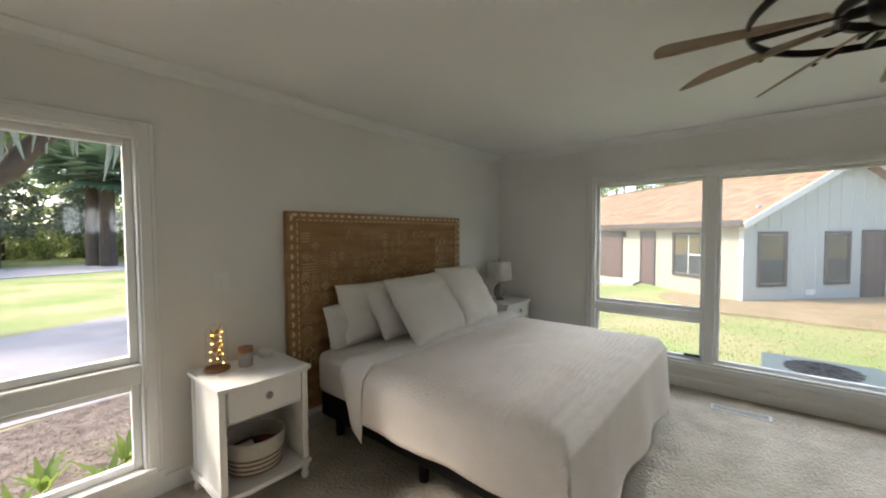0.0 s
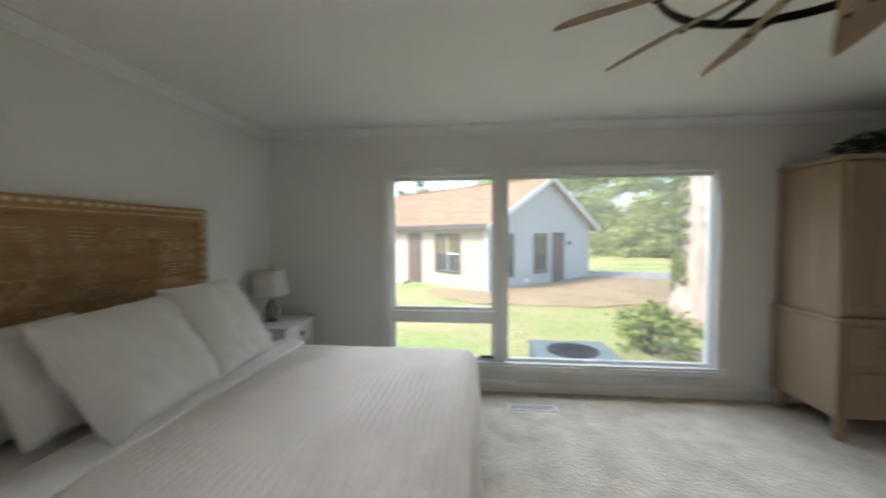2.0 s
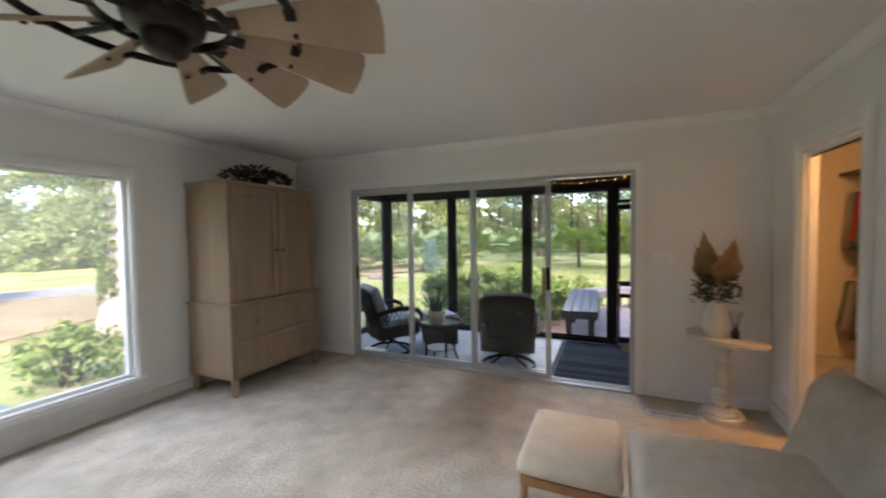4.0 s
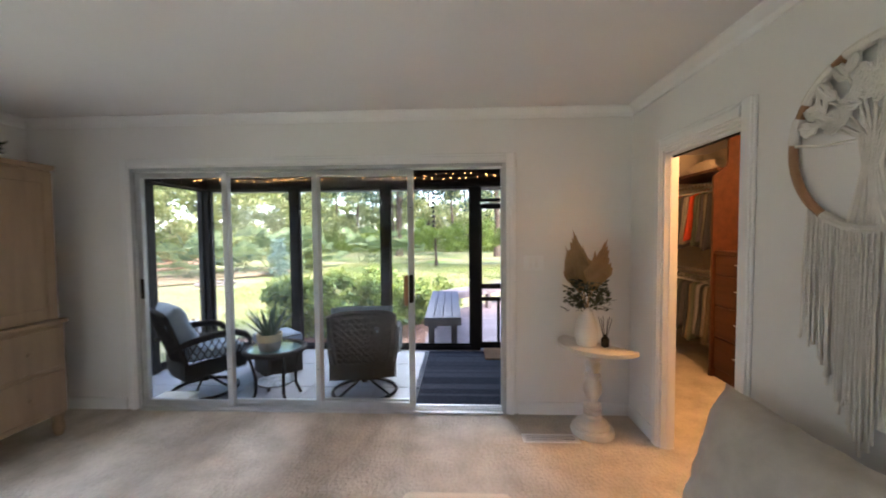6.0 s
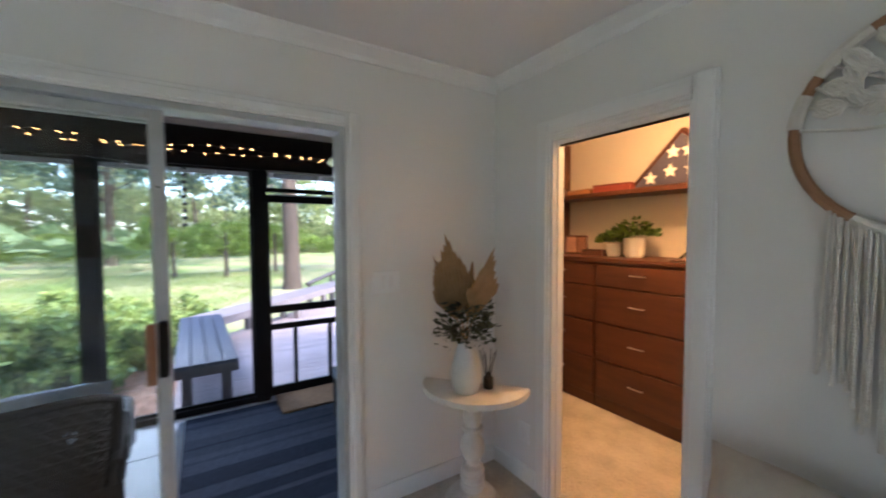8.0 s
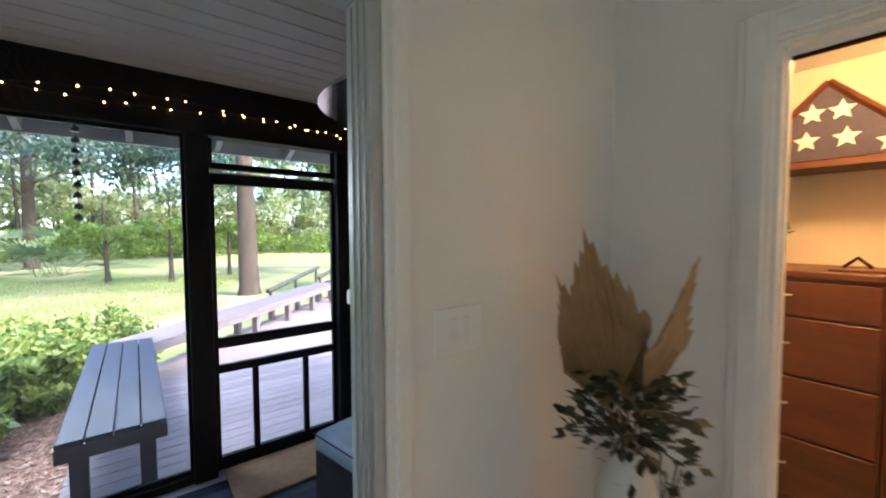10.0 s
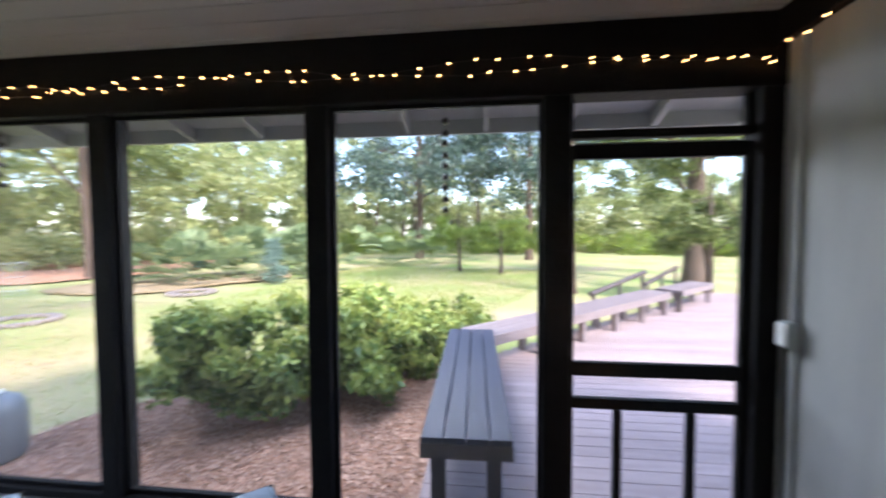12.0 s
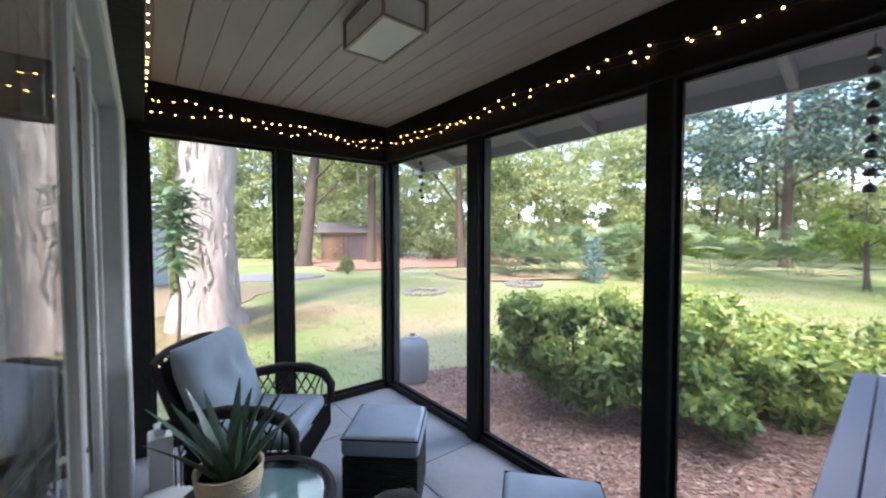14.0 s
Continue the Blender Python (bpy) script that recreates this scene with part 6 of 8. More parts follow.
ground_sheet("road", [(-27.0, -30), (-34, -30), (-35, 0), (-37, 12), (-40, 30), (-32, 30), (-29.5, 12), (-27.4, 2)], GROUND + 0.06, ASPHALT, "grey lane beyond the lawn", "road", 0.05, 4)
ground_sheet("ground_litter", [(-0.5, 11.6), (2.6, 11.4), (5.6, 12.4), (7.6, 15.0), (6.6, 19.0), (4.8, 19.6), (-0.1, 13.9), (-2.0, 14.6), (-2.3, 13.6)], GROUND + 0.06, DIRT, "bare tan leaf litter beside the outbuilding", "bare ground", 0.12, 5)
ground_sheet("ground_mulch_far", [(12, 21), (24, 17), (33, 22), (24, 34), (14, 32)], GROUND + 0.09, MULCH, "red-brown mulch under the far trees", "mulch bed", 0.4, 7)
ground_sheet("ground_mulch_palms", [(15, 12.4), (21, 9.6), (24, 12), (20, 17), (15, 16)], GROUND + 0.09, DIRT, "bare ground under the palmettos", "bare ground", 0.3, 8)
ground_sheet("pavement_path", [(4.9, 19.0), (8.5, 17.4), (10.6, 18.2), (9.5, 21), (5.4, 21.4)], GROUND + 0.085, mk("sand_path", (0.36, 0.33, 0.30), (0.30, 0.27, 0.24), 0.95, 2, bump=0.3), "pale sandy path by the outbuilding", "path", 0.2, 9)
for cx, cy in ((11.3, 11.3), (15.6, 10.6)):
    rg_ = thing("fire_ring", (cx, cy, GROUND + 0.01), "low ring of pale stones on the lawn", "stone ring", "stone rings")
    for k in range(14):
        a = 2 * math.pi * k / 14
        part("stone", box(nb(), 0.62 * math.cos(a) - 0.12, 0.62 * math.cos(a) + 0.12, 0.62 * math.sin(a) - 0.1, 0.62 * math.sin(a) + 0.1, 0, 0.10, 0.035, 2), mk("pale_stone", (0.30, 0.25, 0.22), None, 0.9, 6), rg_)

# ---- outbuilding ----
HB = GROUND
house = thing("house", (-0.13, 13.9, HB), "white board-and-batten outbuilding with a brown shingle roof", "house", turn=48)
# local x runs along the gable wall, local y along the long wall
# the sun's warmth and the gable's cool shade go into these two tints
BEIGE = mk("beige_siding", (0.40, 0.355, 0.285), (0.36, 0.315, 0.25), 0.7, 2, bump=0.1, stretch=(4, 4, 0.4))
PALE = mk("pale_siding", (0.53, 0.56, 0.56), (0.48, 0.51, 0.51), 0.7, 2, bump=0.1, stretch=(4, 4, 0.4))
SHINGLE = mk("brown_shingle", (0.36, 0.215, 0.12), (0.25, 0.15, 0.085), 0.9, 6, bump=0.5, bscale=50, vary=0.25)
DKTRIM = mk("brown_trim", (0.085, 0.065, 0.06), (0.07, 0.052, 0.048), 0.6, 5)
GW, GL, EH, AH = 7.15, 16.0, 2.45, 4.30
gb = nb()
prism(gb, [(0, 0), (GW, 0), (GW, EH), (GW / 2, AH), (0, EH)], 0, 0.15, "y")
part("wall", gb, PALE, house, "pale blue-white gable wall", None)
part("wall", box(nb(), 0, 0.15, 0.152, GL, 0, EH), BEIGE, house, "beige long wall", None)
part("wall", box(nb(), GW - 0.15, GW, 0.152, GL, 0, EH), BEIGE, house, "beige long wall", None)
gb = nb()
prism(gb, [(0, 0), (GW, 0), (GW, EH), (GW / 2, AH), (0, EH)], GL, GL + 0.15, "y")
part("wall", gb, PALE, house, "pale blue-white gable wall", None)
for k in range(1, 18):
    x = k * 0.41
    top = EH + (AH - EH) * (1 - abs(x - GW / 2) / (GW / 2))
    hidden = any(a - 0.08 < x < b + 0.08 for a, b in ((0.45, 1.42), (2.72, 3.62), (4.02, 4.90)))
    part("batten", box(nb(), x - 0.025, x + 0.025, -0.02, 0.0, 2.12 if hidden else 0.12, top - 0.03), PALE, house, smooth=None)
part("belt_board", box(nb(), 0.4, GW - 0.4, -0.028, -0.002, EH + 0.28, EH + 0.36), PALE, house, smooth=None)
slope = math.atan2(AH - EH, GW / 2)
for side in (0, 1):
    run = GW / 2 / math.cos(slope) + 0.45
    def roofm(side=side):
        m = Matrix.Translation((GW / 2, 0, AH + 0.06))
        return m @ (Matrix.Rotation(slope, 4, "Y") if side else Matrix.Scale(-1, 4, (1, 0, 0)) @ Matrix.Rotation(slope, 4, "Y"))
    rb = nb()
    box(rb, 0, run, -0.35, GL + 0.4, -0.12, -0.02)
    bmesh.ops.transform(rb, matrix=roofm(), verts=rb.verts)
    roof = part("roof", rb, SHINGLE, house, "brown asphalt shingle roof", None)
    if side == 0:
        sgl = nb()
        course = 0.18
        nrow = int(run / course)
        rs = random.Random(5)
        for r in range(nrow):
            y = -0.35 - rs.uniform(0, 0.3)
            while y < 12:
                w = rs.uniform(0.26, 0.36)
                y0, y1 = max(y, -0.35), min(y + w - 0.006, 12.0)
                if y1 > y0 + 0.02:
                    x0, x1 = r * course, r * course + course + 0.02
                    t = 0.010 + rs.uniform(0, 0.004)
                    va = [sgl.verts.new(p) for p in ((x0, y0, -0.018), (x0, y1, -0.018), (x1, y1, -0.018 + t), (x1, y0, -0.018 + t), (x1, y0, -0.019), (x1, y1, -0.019))]
                    sgl.faces.new(va[:4]), sgl.faces.new((va[3], va[2], va[5], va[4]))
                y += w
        bmesh.ops.transform(sgl, matrix=roofm(), verts=sgl.verts)
        so = part("shingles", sgl, SHINGLE, roof, "overlapping brown shingles", None)
        so["kind"] = "stuff"
    fb = nb()
    box(fb, 0, run + 0.02, -0.39, -0.352, -0.17, 0.0)
    bmesh.ops.transform(fb, matrix=roofm(), verts=fb.verts)
    part("rake_board", fb, TRIM, house, "white rake board", None)
part("fascia", box(nb(), -0.46, -0.42, -0.35, GL, EH - 0.24, EH - 0.06), DKTRIM, house, "dark eave fascia", None)
part("ridge_cap", box(nb(), GW / 2 - 0.10, GW / 2 + 0.10, -0.36, GL + 0.4, AH + 0.045, AH + 0.075, 0.02), SHINGLE, house, smooth=None)
HGLASS = mk("far_glass", (0.035, 0.04, 0.045), (0.06, 0.065, 0.07), 0.08, 2)


def far_window(face, a, b, z0, z1, lites):
    """A dark-trimmed sash window on the gable (face 0) or the long wall (face 1)."""
    def bx_(bm, u0, u1, d0, d1, v0, v1):
        return box(bm, u0, u1, -d1, -d0, v0, v1) if face == 0 else box(bm, -d1, -d0, u0, u1, v0, v1)
    f = nb()
    for q in ((a, a + 0.09, z0, z1), (b - 0.09, b, z0, z1), (a + 0.09, b - 0.09, z0, z0 + 0.09), (a + 0.09, b - 0.09, z1 - 0.09, z1)):
        bx_(f, q[0], q[1], 0.0, 0.05, q[2], q[3])
    w = part("window", f, DKTRIM, house, "dark-framed sash window", None)
    ws = (b - a - 0.18) / lites
    for k in range(lites):
        u0 = a + 0.09 + k * ws
        # the woods' amber reflection is put into the upper pane's own colour
        part("pane", bx_(nb(), u0 + 0.02, u0 + ws - 0.02, 0.004, 0.014, (z0 + z1) / 2 + 0.02, z1 - 0.11), mk("amber_reflection_pane", (0.19, 0.14, 0.06), (0.08, 0.08, 0.06), 0.12, 3), w, "upper pane, amber reflection put into its colour", None)
        part("pane", bx_(nb(), u0 + 0.02, u0 + ws - 0.02, 0.004, 0.014, z0 + 0.11, (z0 + z1) / 2 - 0.02), HGLASS, w, "dark lower pane", None)
        mm = nb()
        bx_(mm, u0, u0 + ws, 0.003, 0.03, (z0 + z1) / 2 - 0.02, (z0 + z1) / 2 + 0.02)
        bx_(mm, u0, u0 + 0.02, 0.003, 0.025, z0 + 0.09, z1 - 0.09), bx_(mm, u0 + ws - 0.02, u0 + ws, 0.003, 0.025, z0 + 0.09, z1 - 0.09)
        part("meeting_rail", mm, TRIM if k == 0 and face else DKTRIM, w, smooth=None)


far_window(0, 0.45, 1.42, 0.45, 2.06, 1), far_window(0, 2.72, 3.62, 0.47, 2.06, 1), far_window(1, 1.30, 2.72, 0.55, 2.05, 2)


def far_door(face, a, b, z1, label):
    def bx_(bm, u0, u1, d0, d1, v0, v1, bev=0.0):
        return box(bm, u0, u1, -d1, -d0, v0, v1, bev) if face == 0 else box(bm, -d1, -d0, u0, u1, v0, v1, bev)
    f = nb()
    bx_(f, a - 0.08, a, 0, 0.05, 0.02, z1 + 0.08), bx_(f, b, b + 0.08, 0, 0.05, 0.02, z1 + 0.08), bx_(f, a, b, 0, 0.05, z1, z1 + 0.08)
    d = part("door", f, DKTRIM, house, label, None)
    part("leaf", bx_(nb(), a, b, 0.0, 0.03, 0.05, z1), mk("door_brown", (0.12, 0.075, 0.065), None, 0.5), d, smooth=None)
    for k in range(3):
        z = 0.18 + k * (z1 - 0.2) / 3
        for s in (0, 1):
            u0 = a + 0.08 + s * (b - a - 0.08) / 2
            part("panel", bx_(nb(), u0, u0 + (b - a - 0.24) / 2, 0.03, 0.04, z, z + (z1 - 0.5) / 3, 0.006), mk("door_brown_panel", (0.13, 0.08, 0.07), None, 0.5), d, smooth=None)


far_door(0, 4.12, 4.82, 2.02, "brown-grey entry door"), far_door(1, 3.70, 4.40, 2.02, "brown panelled side door"), far_door(1, 5.75, 8.2, 2.05, "brown garage door")
part("wall_light", box(nb(), -0.14, -0.02, 5.42, 5.55, 1.86, 2.10, 0.02), IRON, house)
part("wall_light", box(nb(), 5.22, 5.34, -0.12, -0.02, 1.56, 1.72, 0.02), IRON, house)
part("crawl_vent", box(nb(), 2.12, 2.50, -0.018, -0.001, 0.18, 0.34), TRIM, house, smooth=None)
part("plinth", box(nb(), 0.0, GW, -0.012, -0.001, 0.0, 0.06), DKTRIM, house, smooth=None)
solid("pavement_step", box(nb(), -6.4, -3.5, 15.9, 17.6, GROUND, GROUND + 0.10), mk("concrete_apron", (0.55, 0.53, 0.50), None, 0.9, 2), "pale concrete apron before the garage", "apron")

# condenser outside the north window
acu = thing("air_conditioner", (0.72, 5.02, GROUND), "grey-green condenser unit with a round fan grille on top", "air conditioner")
ACM = mk("condenser_paint", (0.25, 0.28, 0.26), (0.21, 0.24, 0.22), 0.8, 3)
AZ_ = 0.70
part("housing", box(nb(), -0.42, 0.42, -0.40, 0.40, 0.0, AZ_, 0.02, 2), ACM, acu)
part("top_plate", box(nb(), -0.44, 0.44, -0.42, 0.42, AZ_, AZ_ + 0.03, 0.01), ACM, acu)
part("fan_well", cyl(nb(), (0, 0, AZ_ + 0.0305), (0, 0, AZ_ + 0.034), 0.27, n=36), DKTRIM, acu, "dark fan opening")
for k in range(7):
    r = 0.06 + 0.034 * k
    part("grille_ring", tube(nb(), [(r * math.cos(2 * math.pi * i / 32), r * math.sin(2 * math.pi * i / 32), AZ_ + 0.042) for i in range(32)], 0.0035, 5, True), IRON, acu)
for k in range(8):
    a = math.pi * k / 8
    part("grille_bar", tube(nb(), [(-0.28 * math.cos(a), -0.28 * math.sin(a), AZ_ + 0.046), (0.28 * math.cos(a), 0.28 * math.sin(a), AZ_ + 0.046)], 0.004, 5), IRON, acu)
for k in range(12):
    part("louvre", box(nb(), -0.40, 0.40, -0.412, -0.402, 0.06 + 0.05 * k, 0.085 + 0.05 * k), ACM, acu, smooth=None)

# propane tank by the porch corner
pt = thing("propane_tank", (6.70, 5.10, GROUND), "pale grey upright propane tank", "gas tank")
part("tank", lathe(nb(), [(0.10, 0.0), (0.19, 0.02), (0.215, 0.07), (0.22, 0.40), (0.212, 0.48), (0.175, 0.55), (0.10, 0.59), (0.02, 0.60)], n=28), mk("tank_grey", (0.25, 0.26, 0.27), (0.20, 0.21, 0.22), 0.5, 4), pt)
part("valve", cyl(nb(), (0, 0, 0.595), (0, 0, 0.65), 0.03, n=12), BRASS, pt)
part("collar", tube(nb(), [(0.07 * math.cos(k * 0.785), 0.07 * math.sin(k * 0.785), 0.612) for k in range(8)], 0.01, 6, True), WHITE, pt)

# ---- deck and benches ----
deck = thing("deck", (0, 0, 0), "low weathered brown-grey plank deck", "deck", kind="structure")
DZ = -0.17
part("joist_frame", prism(nb(), [(6.0, -6.5), (14.6, -6.5), (14.6, -5.08), (8.35, 1.17), (6.0, 1.17)], GROUND, DZ - 0.03), DKTRIM, deck, smooth=None)
x, k = 5.97, 0
while x < 14.6:
    w = 0.138
    b = new("plank", mesh_of("plank", box(nb(), x, x + w - 0.007, -6.5 + (0.05 if k % 2 else 0.0), min(1.19, 9.56 - x), DZ - 0.028, DZ), DECK))
    b.parent = deck
    x += w
    k += 1


def bench(p, q, width, boards, label, top=0.285, wood=None):
    """A plank bench from p to q (the left edge), width to its right."""
    p, q = Vector(p), Vector(q)
    d = (q - p)
    L = d.length
    ang = math.degrees(math.atan2(d.y, d.x))
    t = thing("bench", (p.x, p.y, DZ), label, "bench", "deck benches", turn=ang)
    ZT = top - DZ
    for k in range(boards):
        w = width / boards
        part("board", box(nb(), 0, L, -width + k * w + 0.004, -width + (k + 1) * w - 0.004, ZT - 0.035, ZT, 0.004), wood or BENCHSHADE, t, smooth=None)
    part("fascia", box(nb(), 0.0, 0.035, -width, 0, ZT - 0.12, ZT - 0.036), DKTRIM, t, smooth=None)
    part("fascia", box(nb(), 0.036, L, -width, -width + 0.035, ZT - 0.12, ZT - 0.036), wood or BENCHSHADE, t, smooth=None)
    part("fascia", box(nb(), 0.036, L, -0.035, 0, ZT - 0.12, ZT - 0.036), wood or BENCHSHADE, t, smooth=None)
    n_ = max(2, int(L / 1.0) + 1)
    for k in range(n_):
        x = 0.06 + (L - 0.2) * k / (n_ - 1)
        for yy in (-width + 0.06, -0.14):
            part("leg", box(nb(), x, x + 0.085, yy, yy + 0.085, 0.0, ZT - 0.036), DKTRIM if k == 0 else wood or BENCHSHADE, t, smooth=None)
    return t


bench((5.965, 1.16), (8.45, 1.22), 0.53, 4, "weathered plank bench along the deck's edge, shade in its dark colour")
bench((8.52, 1.10), (12.1, -2.48), 0.53, 4, "long weathered plank bench on the deck's far side", 0.28, BENCHLIT)
bench((12.25, -2.75), (13.6, -4.1), 0.53, 4, "plank bench at the deck's far corner", 0.285, BENCHLIT)
for a, b in (((11.5, -1.25), (13.0, -2.85)), ((13.1, -2.9), (14.4, -4.2))):
    rl = thing("ramp_rail", (a[0], a[1], DZ), "dark low handrail beyond the deck bench", "handrail")
    v = Vector((b[0] - a[0], b[1] - a[1], 0))
    part("rail", tube(nb(), [(0, 0, 0.42), (v.x, v.y, 0.72)], 0.05, 6), DKTRIM, rl)
    for f in (0.05, 0.5, 0.95):
        part("post", cyl(nb(), (v.x * f, v.y * f, 0.17 - 0.55), (v.x * f, v.y * f, 0.42 + 0.30 * f), 0.035, n=8), DKTRIM, rl)

# eave over the porch's east side
ev = thing("porch_eave", (0, 0, 0), "grey painted eave with rafter tails", "eave", kind="structure")
EV = mk("eave_paint", (0.36, 0.36, 0.36), (0.30, 0.30, 0.30), 0.7, 4)
sl_ = math.atan2(0.21, 0.72)
ebm = prism(nb(), [(5.86, 2.47), (6.62, 2.25), (6.62, 2.27), (5.86, 2.50)], -1.2, 4.9, "y")
part("soffit_board", ebm, EV, ev, smooth=None)
for k in range(11):
    y = -0.9 + 0.56 * k
    part("rafter", prism(nb(), [(5.935, 2.36), (6.60, 2.165), (6.60, 2.255), (5.935, 2.45)], y - 0.02, y + 0.02, "y"), EV, ev, smooth=None)
part("fascia", box(nb(), 6.60, 6.63, -1.2, 4.9, 2.155, 2.275), EV, ev, smooth=None)
solid("roof_porch", box(nb(), WW - 0.5, 5.95, -3.0, 4.9, PH + 0.14, PH + 0.22), SHINGLE, "roof deck over the house", "roof")
# ---- plants ----
def leaf_cloud(name, pts, size, material, parent=None, seed=0, aspect=2.2, flat=0.0, label=""):
    """Many small folded leaves at the given places; each leaf is two triangles of a diamond."""
    rs = np.random.RandomState(seed)
    n = len(pts)
    d = rs.normal(size=(n, 3))
    d[:, 2] = d[:, 2] * (1 - flat) + 0.2
    d /= np.linalg.norm(d, axis=1)[:, None]
    e = np.cross(d, rs.normal(size=(n, 3)))
    e /= np.linalg.norm(e, axis=1)[:, None] + 1e-9
    up = np.cross(d, e)
    s = size * rs.uniform(0.6, 1.4, (n, 1))
    v = np.stack([pts - d * s / 2, pts + e * s / 2 / aspect + up * s * 0.06, pts + d * s / 2, pts - e * s / 2 / aspect + up * s * 0.06], 1).reshape(-1, 3)
    me = bpy.data.meshes.new(name)
    me.vertices.add(4 * n)
    me.vertices.foreach_set("co", v.astype(np.float32).ravel())
    me.loops.add(4 * n)
    me.loops.foreach_set("vertex_index", np.arange(4 * n, dtype=np.int32))
    me.polygons.add(n)
    me.polygons.foreach_set("loop_start", np.arange(0, 4 * n, 4, dtype=np.int32))
    me.update(calc_edges=True)
    me.materials.append(material)
    ob = new(name, me)
    if parent is not None:
        ob.parent = parent
    if label:
        ob["label"] = label
    return ob


def blob_points(rs, centers, radii, per, shell=0.5):
    out = []
    for c, r in zip(centers, radii):
        k = rs.normal(size=(per, 3))
        k /= np.linalg.norm(k, axis=1)[:, None]
        rr = (shell + (1 - shell) * rs.uniform(0, 1, (per, 1)))
        out.append(np.array(c) + k * rr * np.array(r) * rs.uniform(0.75, 1.15, (per, 1)))
    return np.concatenate(out)


OAKLEAF = leaf_mat("oak_leaf", (0.072, 0.115, 0.033), (0.288, 0.322, 0.099), 0.45)
PINELEAF = leaf_mat("cedar_leaf", (0.040, 0.081, 0.063), (0.138, 0.196, 0.138), 0.3)
BRIGHT = leaf_mat("bright_leaf", (0.130, 0.203, 0.041), (0.390, 0.486, 0.095), 0.5)
HEDGE = leaf_mat("hedge_leaf", (0.078, 0.146, 0.036), (0.364, 0.439, 0.108), 0.35)
HEDGEY = leaf_mat("hedge_tip", (0.272, 0.342, 0.072), (0.468, 0.468, 0.126), 0.4)
# far leaves, lightened so that haze over the distance sits in their colour
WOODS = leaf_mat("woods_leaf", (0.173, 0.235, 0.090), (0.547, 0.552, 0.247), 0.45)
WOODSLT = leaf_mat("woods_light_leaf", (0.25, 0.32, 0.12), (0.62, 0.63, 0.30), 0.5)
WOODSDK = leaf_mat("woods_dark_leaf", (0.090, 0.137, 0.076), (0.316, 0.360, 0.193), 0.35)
PALMLEAF = leaf_mat("palmetto_leaf", (0.108, 0.169, 0.070), (0.324, 0.390, 0.182), 0.35)
MOSS = mk("spanish_moss", (0.34, 0.34, 0.27), (0.26, 0.27, 0.21), 0.95, 8)
BARK = mk("grey_bark", (0.52, 0.44, 0.385), (0.27, 0.21, 0.175), 0.95, 3.0, bump=1.0, bscale=16, stretch=(3, 3, 0.6))
BARKD = mk("brown_bark", (0.125, 0.085, 0.062), (0.07, 0.05, 0.037), 0.95, 3, bump=1.0, bscale=25, stretch=(3, 3, 0.7))


def trunk_mesh(path, radii, seed, n=14, rough=0.10):
    bm = nb()
    tube(bm, path, radii, n)
    for v in bm.verts:
        v.co += Vector((noise.noise((v.co.x * 3 + seed, v.co.y * 3, v.co.z * 1.3)), noise.noise((v.co.x * 3, v.co.y * 3 + seed, v.co.z * 1.3 + 7)), 0)) * rough * max(radii)
    return bm


def tree(name, x, y, h, r, crown, label, leaf, bark, size=0.12, per=500, lean=(0, 0), seed=1, limbs=8, first=0.45, category="tree", moss=False):
    """A tapered trunk, limbs, and a crown of leaf clumps: crown = (radius, height of the crown's middle, half height)."""
    rs = np.random.RandomState(seed)
    t = thing(name, (x, y, GROUND), label, category)
    top = Vector((lean[0], lean[1], h))
    path = [Vector((0, 0, -0.1)), Vector((0.01, 0, 0.25)), top * 0.15, top * 0.4, top * 0.7, top]
    part("trunk", trunk_mesh(path, [r * 1.55, r * 1.2, r, r * 0.88, r * 0.6, r * 0.15], seed), bark, t, smooth=60)
    cr, cz, ch = crown
    cs, rad = [], []
    bm = nb()
    for k in range(limbs):
        a = 2.4 * k + rs.uniform(-0.4, 0.4)
        f = first + (0.95 - first) * k / max(1, limbs - 1)
        s = top * f
        e = Vector((lean[0] * f + cr * rs.uniform(0.55, 0.95) * math.cos(a), lean[1] * f + cr * rs.uniform(0.55, 0.95) * math.sin(a), cz + ch * rs.uniform(-0.7, 0.8)))
        m = s.lerp(e, 0.5) + Vector((0, 0, 0.10 * cr))
        tube(bm, [s, m, e], [r * 0.34 * (1 - f * 0.5), r * 0.2, r * 0.05], 7)
        for q in (m.lerp(e, 0.4), e, e.lerp(m, 0.3) + Vector(rs.normal(size=3)) * cr * 0.18):
            cs.append(q)
            rad.append(np.array((1, 1, 0.62)) * cr * rs.uniform(0.20, 0.36))
    part("limbs", bm, bark, t)
    leaf_cloud("crown", blob_points(rs, cs, rad, per, 0.25), size, leaf, t, seed)
    if moss:
        mm = nb()
        for k in range(70):
            c = cs[rs.randint(len(cs))]
            p = Vector(c) + Vector(rs.normal(size=3)) * 0.35 * cr * 0.4
            L = rs.uniform(0.4, 1.4)
            tube(mm, [p, p + Vector((rs.uniform(-.05, .05), rs.uniform(-.05, .05), -L * 0.5)), p + Vector((rs.uniform(-.1, .1), rs.uniform(-.1, .1), -L))], [0.02, 0.05, 0.008], 5)
        part("moss", mm, MOSS, t, "hanging grey moss")
    return t


